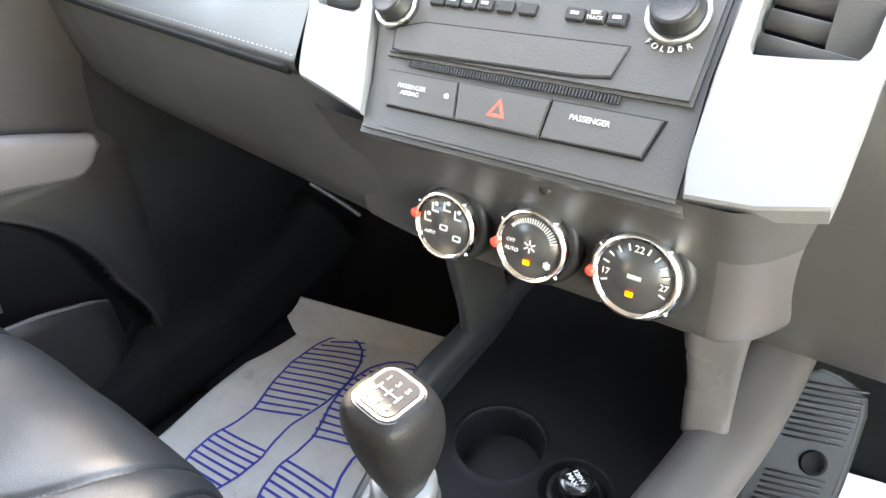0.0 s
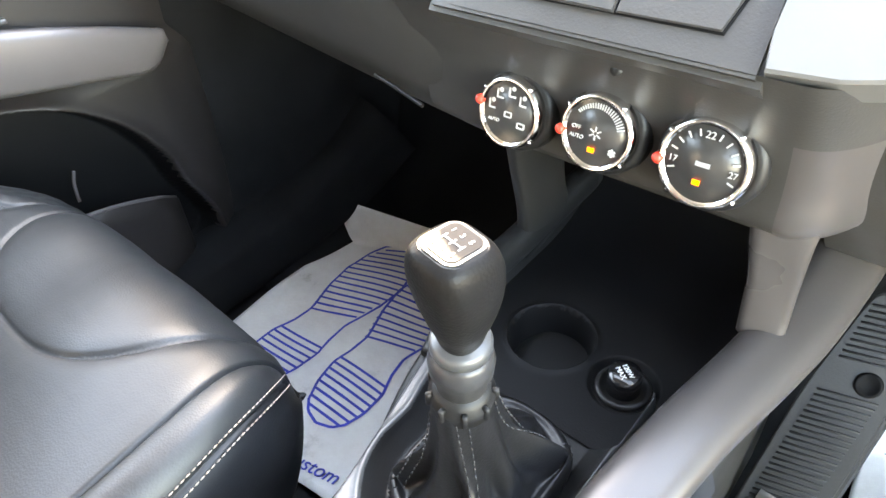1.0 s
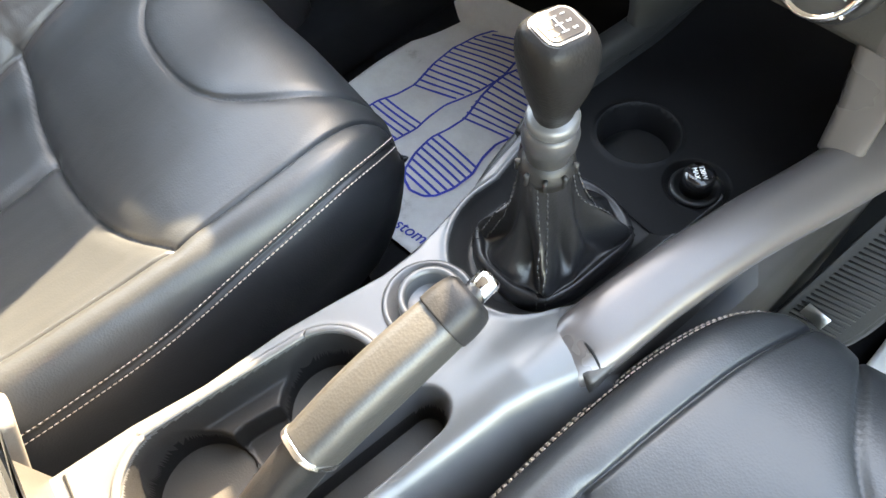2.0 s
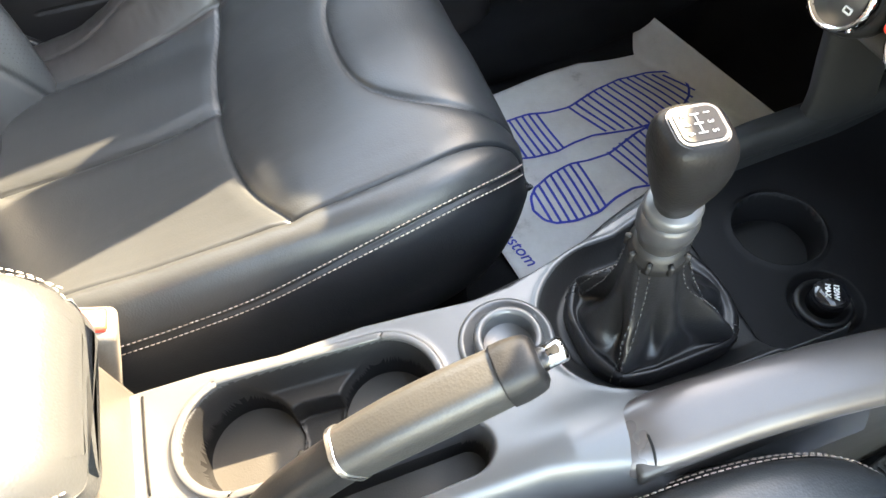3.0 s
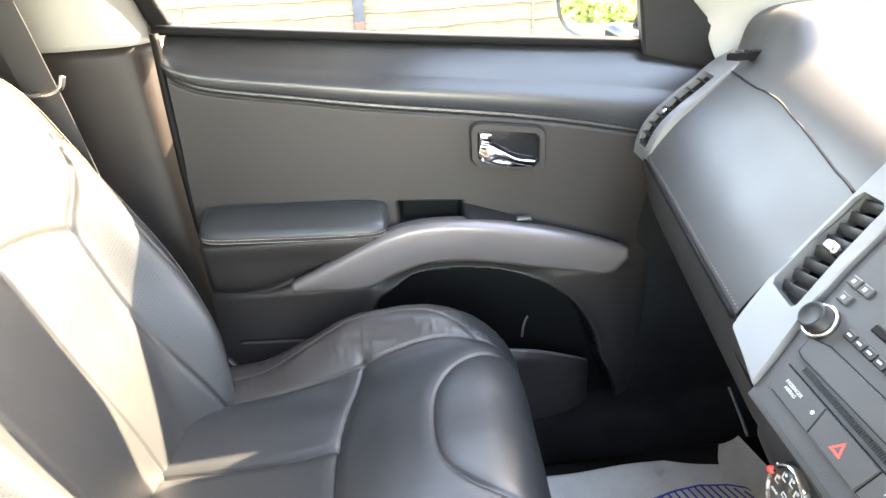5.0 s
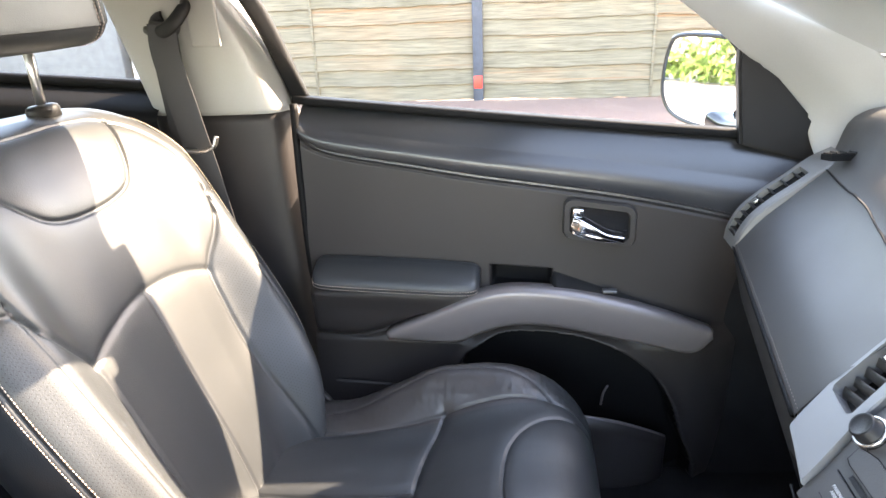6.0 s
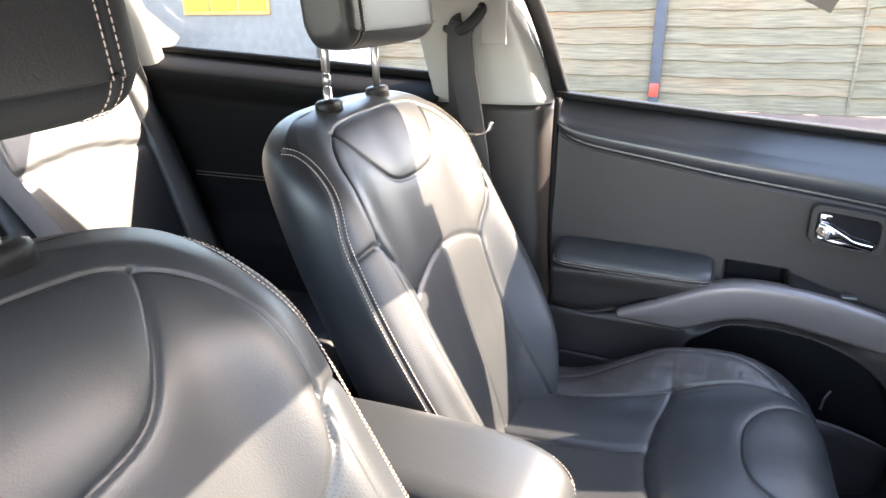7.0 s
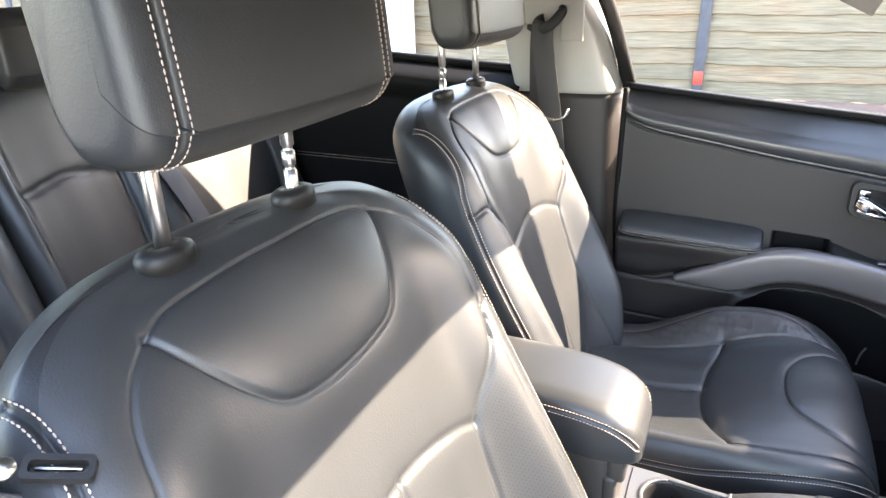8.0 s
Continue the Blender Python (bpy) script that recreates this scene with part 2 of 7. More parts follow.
def grid_mesh(name, G, closed=True, cap=True, flip=False, mats=None, index=None):
    """A mesh from a grid, with uvs in metres; closed rings may be capped at both ends."""
    nv, nu = G.shape[:2]
    verts = G.reshape(-1, 3)
    i = np.arange(nv - 1)[:, None]
    j = np.arange(nu if closed else nu - 1)[None, :]
    jn = (j + 1) % nu
    quads = np.stack([i * nu + j, i * nu + jn, (i + 1) * nu + jn, (i + 1) * nu + j], -1).reshape(-1, 4)
    if flip:
        quads = quads[:, ::-1]
    faces = quads.tolist()
    nq = len(faces)
    if closed and cap:
        a, b = list(range(nu)), list(range((nv - 1) * nu, nv * nu))
        faces.append(a if flip else a[::-1])
        faces.append(b[::-1] if flip else b)
    me = bpy.data.meshes.new(name)
    me.from_pydata(verts.tolist(), [], faces)
    # arc lengths for the uvs
    su = np.concatenate([np.zeros((nv, 1)), np.cumsum(np.linalg.norm(np.diff(G, axis=1), axis=2), 1)], 1).mean(0)
    sv = np.concatenate([np.zeros((1, nu)), np.cumsum(np.linalg.norm(np.diff(G, axis=0), axis=2), 0)], 0).mean(1)
    uv = np.stack(np.meshgrid(su, sv), -1).reshape(-1, 2)
    layer = me.uv_layers.new(name="metres")
    loops = np.empty(len(me.loops), dtype=np.int32)
    me.loops.foreach_get("vertex_index", loops)
    layer.data.foreach_set("uv", uv[loops].astype(np.float32).ravel())
    for m in mats or ():
        me.materials.append(m)
    if index is not None:
        ids = np.zeros(len(me.polygons), dtype=np.int32)
        ids[:nq] = index
        me.polygons.foreach_set("material_index", ids)
    me.update()
    return me


def poly_distance(P, line):
    """Distance of points (n, d) from a polyline (k, d)."""
    best = np.full(len(P), 1e9)
    L = np.asarray(line, float)
    for a, b in zip(L[:-1], L[1:]):
        ab = b - a
        t = np.clip(((P - a) @ ab) / max(ab @ ab, 1e-12), 0, 1)
        best = np.minimum(best, np.linalg.norm(P - (a + t[:, None] * ab), axis=1))
    return best


def inside(P, poly):
    """Which points (n, 2) lie inside a polygon."""
    x, y = P[:, 0], P[:, 1]
    hit = np.zeros(len(P), bool)
    q = np.asarray(poly, float)
    for (x0, y0), (x1, y1) in zip(q, np.roll(q, -1, 0)):
        cross = (y0 > y) != (y1 > y)
        with np.errstate(divide="ignore", invalid="ignore"):
            hit ^= cross & (x < (x1 - x0) * (y - y0) / (y1 - y0 + 1e-15) + x0)
    return hit


def fall(d, w):
    return np.exp(-(d / w) ** 2)


def box_bm(size, at=(0, 0, 0), bevel=0.0, seg=2, m=None):
    bm = bmesh.new()
    bmesh.ops.create_cube(bm, size=1, matrix=Matrix.Translation(at) @ Matrix.Diagonal((*size, 1)))
    if bevel:
        bmesh.ops.bevel(bm, geom=bm.edges[:], offset=bevel, segments=seg, affect="EDGES", profile=0.6)
    if m is not None:
        bm.transform(m)
    return bm


def turned(profile, seg=40, m=None):
    """A body of revolution about z from (radius, z) pairs."""
    bm = bmesh.new()
    rings = []
    for r, z in profile:
        rings.append([bm.verts.new((r * math.cos(2 * math.pi * k / seg), r * math.sin(2 * math.pi * k / seg), z)) for k in range(seg)])
    for a, b in zip(rings[:-1], rings[1:]):
        for k in range(seg):
            bm.faces.new((a[k], a[(k + 1) % seg], b[(k + 1) % seg], b[k]))
    bm.faces.new(rings[0][::-1])
    bm.faces.new(rings[-1])
    bmesh.ops.remove_doubles(bm, verts=bm.verts, dist=1e-6)
    bmesh.ops.recalc_face_normals(bm, faces=bm.faces)
    if m is not None:
        bm.transform(m)
    return bm


def swept(path, section, n=60, closed_path=False, ups=None):
    """A grid: a closed section (k, 2) carried along a smooth path; section x goes sideways, y up."""
    P = spline(path, n, closed_path)
    T = np.gradient(P, axis=0)
    T /= np.linalg.norm(T, axis=1, keepdims=True)
    U = np.tile(np.array([0, 0, 1.0]), (n, 1)) if ups is None else spline(ups, n, closed_path)
    R = np.cross(T, U)
    R /= np.maximum(np.linalg.norm(R, axis=1, keepdims=True), 1e-9)
    U = np.cross(R, T)
    S = np.asarray(section, float)
    if S.ndim == 2:
        S = np.tile(S, (n, 1, 1))
    else:
        S = spline(S, n)
    return P[:, None] + S[..., :1] * R[:, None] + S[..., 1:] * U[:, None]


def round_rect(w, h, r, seg=6):
    pts = []
    for cx, cy, a0 in ((w / 2 - r, h / 2 - r, 0), (-w / 2 + r, h / 2 - r, 90), (-w / 2 + r, -h / 2 + r, 180), (w / 2 - r, -h / 2 + r, 270)):
        for k in range(seg + 1):
            a = radians(a0 + 90 * k / seg)
            pts.append((cx + r * math.cos(a), cy + r * math.sin(a)))
    return pts


def plate_bm(outline, thick, m=None, bevel=0.0):
    """A flat plate from an outline in x, y, with thickness downwards from z = 0."""
    bm = bmesh.new()
    f = bm.faces.new([bm.verts.new((x, y, 0)) for x, y in outline])
    r = bmesh.ops.extrude_face_region(bm, geom=[f])
    bmesh.ops.translate(bm, vec=(0, 0, -thick), verts=[g for g in r["geom"] if isinstance(g, bmesh.types.BMVert)])
    bmesh.ops.recalc_face_normals(bm, faces=bm.faces)
    if bevel:
        es = [e for e in bm.edges if abs(e.verts[0].co.z) < 1e-7 and abs(e.verts[1].co.z) < 1e-7]
        bmesh.ops.bevel(bm, geom=es, offset=bevel, segments=2, affect="EDGES")
    if m is not None:
        bm.transform(m)
    return bm


def frame_bm(w, h, b, depth, m):
    """A rounded rectangular frame in the x, y plane of m."""
    bm = bmesh.new()
    o, i = round_rect(w, h, min(w, h) * 0.22, 5), round_rect(w - 2 * b, h - 2 * b, min(w, h) * 0.16, 5)
    A = [bm.verts.new((x, y, -depth)) for x, y in o]
    B = [bm.verts.new((x * 0.98, y * 0.995, 0.002)) for x, y in o]
    C = [bm.verts.new((x, y, 0.002)) for x, y in i]
    D = [bm.verts.new((x, y, -depth)) for x, y in i]
    n = len(A)
    for p, q in ((A, B), (B, C), (C, D)):
        for k in range(n):
            bm.faces.new((p[k], p[(k + 1) % n], q[(k + 1) % n], q[k]))
    bm.transform(m)
    return bm


def stitch_mesh(name, curves, length=0.0034, gap=0.0013, width=0.00072, lift=0.0003):
    """Rows of short threads lying along curves of (point, normal) pairs."""
    verts, faces = [], []
    for C, N in curves:
        C, N = np.asarray(C, float), np.asarray(N, float)
        d = np.concatenate([[0], np.cumsum(np.linalg.norm(np.diff(C, axis=0), axis=1))])
        for s in np.arange(0, d[-1] - length, length + gap):
            q = [np.array([np.interp(x, d, C[:, k]) for k in range(3)]) for x in (s, s + length * 0.5, s + length)]
            nn = np.array([np.interp(s + length * 0.5, d, N[:, k]) for k in range(3)])
            nn /= np.linalg.norm(nn)
            t = q[2] - q[0]
            side = np.cross(t, nn)
            side *= width / max(np.linalg.norm(side), 1e-9)
            b = len(verts)
            up = nn * width * 0.9
            for p, g in ((q[0], 0.5), (q[1], 1.0), (q[2], 0.5)):
                p = p + nn * lift
                verts += [p - side * g, p + up * g, p + side * g, p - up * 0.8]
            for r in (0, 4):
                for a in range(4):
                    faces.append((b + r + a, b + r + (a + 1) % 4, b + r + 4 + (a + 1) % 4, b + r + 4 + a))
            faces += [(b + 3, b + 2, b + 1, b), (b + 8, b + 9, b + 10, b + 11)]
    me = bpy.data.meshes.new(name)
    me.from_pydata([tuple(v) for v in verts], [], faces)
    me.materials.append(THREAD)
    return me


def writing(name, text, size, m, material, parent, label="", depth=0.0004):
    """Raised printed letters as a mesh, centred at m's origin, read along m's x."""
    c = bpy.data.curves.new(name, "FONT")
    c.body, c.size, c.extrude, c.align_x, c.align_y = text, size, depth, "CENTER", "CENTER"
    tmp = new(name, c)
    me = bpy.data.meshes.new_from_object(tmp.evaluated_get(bpy.context.evaluated_depsgraph_get()))
    bpy.data.objects.remove(tmp)
    bpy.data.curves.remove(c)
    me.transform(m)
    me.materials.clear()
    me.materials.append(material)
    return part(name, me, material, parent, label, smooth=False)


# ---- the setting: ground, fence, car shell ----
GROUND_Z, FENCE_X = -0.36, -8.4


def plane_grid(x0, x1, y0, y1, nx, ny, zf):
    X, Y = np.meshgrid(np.linspace(x0, x1, nx), np.linspace(y0, y1, ny))
    return np.stack([X, Y, zf(X, Y)], -1)


ground = part("ground", grid_mesh("ground", plane_grid(-400, 400, -400, 400, 81, 81, lambda X, Y: GROUND_Z + 0 * X), closed=False), GROUND)
tagged(ground, "dusty tarmac yard with reddish grit along the fence", "ground", kind="structure")


def make_fence():
    fence = thing("fence", "weathered grey horizontal board fence with dark posts", "fence", at=(FENCE_X, 0, GROUND_Z))
    rnd = random.Random(5)
    board = []
    for k in range(4):                                   # four board shapes with wavy lower edges
        n = 28
        ph = rnd.uniform(0, 6)
        G = np.zeros((n, 4, 3))
        for i in range(n):
            y = -1.12 + 2.24 * i / (n - 1)
            w = 0.007 * math.sin(y * 3.1 + ph) + 0.005 * math.sin(y * 9.7 + ph * 2) + 0.004 * math.sin(y * 23 + ph)
            G[i] = [(0.030, y, -0.115 + w), (0.040, y, -0.107 + w), (0.008, y, 0.12), (-0.004, y, 0.12)]
        board.append(grid_mesh("board", G, closed=True, mats=[FENCE]))
    for bay in range(-7, 6):
        yc = -0.12 + 1.10 + 2.2 * bay
        for row in range(11):
            ob = new("board", board[rnd.randrange(4)])
            ob.parent = fence
            ob.matrix_parent_inverse = Matrix.Translation(fence.location).inverted()
            ob.matrix_basis = pose(FENCE_X + rnd.uniform(-0.006, 0.006), yc, GROUND_Z + 0.12 + 0.198 * row + rnd.uniform(-0.006, 0.006), rnd.uniform(-0.35, 0.35), 0, 0)
        if bay % 2 == 0:
            bm = box_bm((0.07, 0.13, 2.2), (FENCE_X + 0.05, yc - 1.1, GROUND_Z + 1.05), 0.008)
            part("post", bm, FENCE_POST, fence, "dark weathered post")
            if bay == 0:
                # red reflection in the door glass, put on the post as a coloured box
                part("red_reflection", box_bm((0.006, 0.11, 0.16), (FENCE_X + 0.0885, yc - 1.1, GROUND_Z + 0.24), 0.002), RED, fence, "red window-glass reflection, modelled at the post foot")
        else:
            part("cover_strip", box_bm((0.02, 0.035, 2.1), (FENCE_X + 0.035, yc - 1.1, GROUND_Z + 1.05), 0.004), FENCE, fence)
    return fence


make_fence()

# white-painted gate post and a low shed with green-glazed window beyond the rear door
gate_post = thing("gate_post", "white painted timber gate post at the fence", "post", at=(FENCE_X + 0.3, -4.42, GROUND_Z))
part("post", box_bm((0.2, 0.66, 2.3), (FENCE_X + 0.3, -4.42, GROUND_Z + 1.15), 0.02), nodes_of("white_gate_paint", 0.6, color=(0.7, 0.71, 0.72))[0], gate_post)
part("latch", box_bm((0.03, 0.05, 0.12), (FENCE_X + 0.41, -4.40, GROUND_Z + 1.05), 0.006), STEEL, gate_post, "small steel latch")
shed = thing("shed", "grey timber shed with a green-glazed orange-framed window", "shed", at=(-9.0, -6.9, GROUND_Z))
SHED_WOOD = varied("grey_shed_board", (0.15, 0.15, 0.15), 0.8, grain=30, spread=0.2)
part("wall", box_bm((1.6, 4.2, 2.3), (-9.0, -7.1, GROUND_Z + 1.15), 0.02), SHED_WOOD, shed)
win = part("window", box_bm((0.06, 1.62, 0.72), (-8.19, -6.55, GROUND_Z + 1.56), 0.01), varied("orange_brown_wood", (0.45, 0.25, 0.08), 0.6, grain=40), shed, "orange-brown wooden window frame")
for k in range(3):
    part("pane", box_bm((0.02, 0.46, 0.6), (-8.15, -7.08 + 0.53 * k, GROUND_Z + 1.56), 0.004), nodes_of("green_glass", 0.15, color=(0.32, 0.42, 0.03))[0], win)


def make_tree(at, height, spread, seed):
    """A tapered trunk with limbs and a crown of many small leaf clumps."""
    rnd = random.Random(seed)
    tree = thing("tree", "leafy green broadleaf tree behind the yard", "tree", group="trees behind the yard", at=at)
    bm = bmesh.new()
    limbs = [((0, 0, 0), (0, 0, height * 0.45), 0.16, 0.09)]
    for k in range(7):
        a = k * 2.4 + rnd.random()
        limbs.append(((0, 0, height * (0.25 + 0.03 * k)), (math.cos(a) * spread * 0.6, math.sin(a) * spread * 0.6, height * (0.5 + 0.06 * k)), 0.07, 0.02))
    for a, b, r0, r1 in limbs:
        d = Vector(b) - Vector(a)
        m = Matrix.Translation((Vector(a) + Vector(b)) / 2) @ d.to_track_quat("Z", "Y").to_matrix().to_4x4()
        bmesh.ops.create_cone(bm, segments=8, radius1=r0, radius2=r1, depth=d.length, matrix=m)
    bm.transform(Matrix.Translation(at))
    part("trunk", bm, BARK, tree)
    verts, faces = [], []
    for k in range(1500):
        u = Vector((rnd.gauss(0, 1), rnd.gauss(0, 1), rnd.gauss(0, 1))).normalized() * rnd.uniform(0.45, 1.0)
        lump = 1 + 0.3 * noise.noise(u * 2.3 + Vector((seed, 0, 0)))
        c = Vector((u.x * spread * lump, u.y * spread * lump, height * 0.62 + u.z * height * 0.42 * lump))
        for _ in range(3):
            q = Euler((rnd.uniform(0, 6), rnd.uniform(0, 6), rnd.uniform(0, 6))).to_matrix()
            s = rnd.uniform(0.10, 0.22)
            o = c + Vector((rnd.uniform(-.2, .2), rnd.uniform(-.2, .2), rnd.uniform(-.2, .2)))
            b = len(verts)
            verts += [tuple(Vector(at) + o + q @ Vector(p) * s) for p in ((-1, 0, 0), (0, -0.5, 0.1), (1, 0, 0), (0, 0.5, 0.1))]
            faces.append((b, b + 1, b + 2, b + 3))
    me = bpy.data.meshes.new("crown")
    me.from_pydata(verts, [], faces)
    part("crown", me, LEAF, tree, smooth=False)


for k, (x, y, h, s) in enumerate([(-3.2, -26, 5.5, 2.6), (-7.5, -30, 7, 3.2), (-12, -24, 6, 3.0), (1.5, -34, 7.5, 3.4), (6.0, -30, 6.5, 3.0), (-18, -22, 7, 3.2), (11, -27, 7, 3.4)]):
    make_tree((x, y, GROUND_Z), h, s, k + 1)
hedge_v, hedge_f = [], []
rnd = random.Random(9)
for k in range(9000):
    p = Vector((rnd.uniform(-24, 16), -21 + rnd.gauss(0, 0.6), GROUND_Z + abs(rnd.gauss(0, 1)) * 0.75 + 0.1))
    q = Euler((rnd.uniform(0, 6), rnd.uniform(0, 6), rnd.uniform(0, 6))).to_matrix()
    s, b = rnd.uniform(0.10, 0.22), len(hedge_v)
    hedge_v += [tuple(p + q @ Vector(c) * s) for c in ((-1, 0, 0), (0, -0.5, 0.1), (1, 0, 0), (0, 0.5, 0.1))]
    hedge_f.append((b, b + 1, b + 2, b + 3))
hedge_me = bpy.data.meshes.new("hedge")
hedge_me.from_pydata(hedge_v, [], hedge_f)
tagged(part("hedge", hedge_me, LEAF, smooth=False), "sunlit green hedge along the yard", "hedge", kind="stuff")

# car floor, tunnel side and firewall
FLOOR_Z = 0.02


def floor_height(X, Y):
    rise = np.clip((Y - 1.19) / 0.20, 0, 1) ** 1.5 * 0.34
    sill = np.clip((np.abs(X) - 0.66) / 0.05, 0, 1) ** 2 * 0.10
    return FLOOR_Z + rise + sill + 0.002 * np.sin(X * 41) * np.sin(Y * 37)


floor = part("floor", grid_mesh("floor", plane_grid(-0.76, 0.76, -1.3, 1.38, 120, 200, floor_height), closed=False), CARPET)
tagged(floor, "charcoal carpeted car floor rising into the footwell", "floor", kind="structure")
under = part("underbody", box_bm((1.56, 3.2, 0.12), (0, -0.1, -0.09), 0.02), BLACK)
tagged(under, "dark underside of the car floor", "underbody", kind="structure")
bulk = part("firewall", box_bm((1.5, 0.03, 0.62), (0, 1.40, 0.50), 0.005), DEEP)
tagged(bulk, "black trimmed bulkhead behind the dashboard", "bulkhead", kind="structure")

for s in (-1, 1):
    G = np.zeros((30, 40, 3))
    for i, y in enumerate(np.linspace(0.93, 1.40, 40)):
        inw = 0.05 * np.clip((y - 0.86) / 0.3, 0, 1) ** 1.5
        P = spline([(0.790, 0.74), (0.735 - inw, 0.60), (0.725 - inw, 0.30), (0.70 - inw, 0.12), (0.64 - inw, 0.03), (0.60 - inw, 0.02)], 30)
        G[:, i] = np.stack([s * P[:, 0], np.full(30, y), P[:, 1]], 1)
    kick = part("kick_panel", grid_mesh("kick_panel", G, closed=False, flip=s > 0), CARPET)
    tagged(kick, "charcoal carpeted footwell side panel", "lining", kind="structure")
    if s < 0:
        sill = part("sill_trim", grid_mesh("sill_trim", swept([(-0.69, 0.10, 0.075), (-0.69, 0.5, 0.075), (-0.685, 0.9, 0.08), (-0.665, 1.12, 0.12), (-0.63, 1.25, 0.20)], round_rect(0.10, 0.13, 0.035, 5), 50)), CARPET)
        tagged(sill, "dark carpeted door sill", "sill", kind="structure")

# roof
HEADER_Y, ROOF_Z = 0.62, 1.24


def roof_height(X, Y):
    return ROOF_Z - 0.10 * (np.abs(X) / 0.62) ** 2.6 * 1.0 - 0.080 * np.clip((Y - 0.1) / 0.4, 0, 1.3) ** 2


RG = plane_grid(-0.60, 0.60, -1.5, HEADER_Y, 40, 40, roof_height)
RT = RG.copy()
RT[..., 2] += 0.05
ceiling = part("ceiling", grid_mesh("ceiling", RG, closed=False, flip=True), CLOTH)
tagged(ceiling, "pale grey fabric headliner", "ceiling", kind="structure")
roof = part("roof", grid_mesh("roof", RT, closed=False), BLACK)
tagged(roof, "dark painted car roof", "roof", kind="structure")


def pillar(name, path, w0, w1, depth, label, mat=CREAM, section_roll=None):
    S = np.array([[(x * w, y * depth) for x, y in round_rect(1, 1, 0.3, 5)] for w in (w0, (w0 + w1) / 2, w1)])
    G = swept(path, S, 40, ups=section_roll)
    me = grid_mesh(name, G, closed=True)
    ob = part(name, me, mat)
    return tagged(ob, label, "pillar trim", kind="structure")


for side in (-1, 1):
    rings = []
    for L, R in (((0.700, 1.050, 0.760), (0.685, 1.275, 0.775)), ((0.728, 1.046, 0.782), (0.682, 1.225, 0.815)), ((0.750, 1.030, 0.835), (0.680, 1.170, 0.862)), ((0.747, 0.977, 0.888), (0.672, 1.103, 0.916)), ((0.733, 0.926, 0.926), (0.662, 1.028, 0.977)),
                 ((0.705, 0.821, 1.004), (0.668, 0.92, 1.055)), ((0.659, 0.724, 1.055), (0.655, 0.79, 1.122)), ((0.597, 0.554, 1.115), (0.600, 0.62, 1.18))):
        L, R = np.array(L), np.array(R)
        inn = np.array((-0.82, -0.50, 0.10))
        rings.append([L, L * 0.75 + R * 0.25 + inn * 0.014, (L + R) / 2 + inn * 0.020, L * 0.25 + R * 0.75 + inn * 0.014, R, (L + R) / 2 - inn * 0.03])
    PG = tube(np.array(rings) * np.array((side, 1, 1)), 48, 60)
    trim = part("pillar_trim", grid_mesh("pillar_trim", PG, closed=True, flip=side < 0), CREAM)
    tagged(trim, "pale grey windscreen pillar trim", "pillar trim", kind="structure")
    edge = [(side * x, y, z) for x, y, z in ((0.684, 1.270, 0.785), (0.679, 1.172, 0.869), (0.671, 1.106, 0.923), (0.660, 1.030, 0.985), (0.664, 0.92, 1.064), (0.650, 0.79, 1.131))]
    seal = part("windscreen_seal", grid_mesh("windscreen_seal", swept(edge, round_rect(0.014, 0.010, 0.003, 3), 50)), DEEP)
    tagged(seal, "black rubber windscreen edge beside the pillar", "seal", kind="structure")
    # painted body pillar outside the trim and the door glass
    body = []
    for L, d in (((0.747, 0.982, 0.888), 0.024), ((0.733, 0.931, 0.926), 0.036), ((0.705, 0.826, 1.004), 0.070), ((0.659, 0.729, 1.055), 0.085), ((0.597, 0.559, 1.115), 0.085)):
        L = np.array(L)
        o = np.array((1.0, 0.16, 0.01))
        body.append([L + o * 0.022, L + o * d * 0.7, L + o * d + np.array((0, 0.004, 0.004)), L + o * d + np.array((0, 0.03, 0.02)), L + o * 0.03 + np.array((0, 0.05, 0.03))])
    bp = part("body_pillar", grid_mesh("body_pillar", tube(np.array(body) * np.array((side, 1, 1)), 40, 40), closed=True, flip=side < 0), BLACK)
    tagged(bp, "black outer windscreen pillar beside the door glass", "pillar", kind="structure")
    pillar("roof_rail", [(side * 0.60, 0.64, 1.115), (side * 0.605, 0.40, 1.165), (side * 0.61, 0.1, 1.185), (side * 0.60, -0.5, 1.18), (side * 0.58, -1.4, 1.12)], 0.07, 0.07, 0.07, "pale grey roof rail trim")
pillar("header_rail", [(-0.63, 0.58, 1.105), (-0.3, 0.62, 1.125), (0.3, 0.62, 1.125), (0.63, 0.58, 1.105)], 0.07, 0.07, 0.04, "pale grey windscreen header trim")


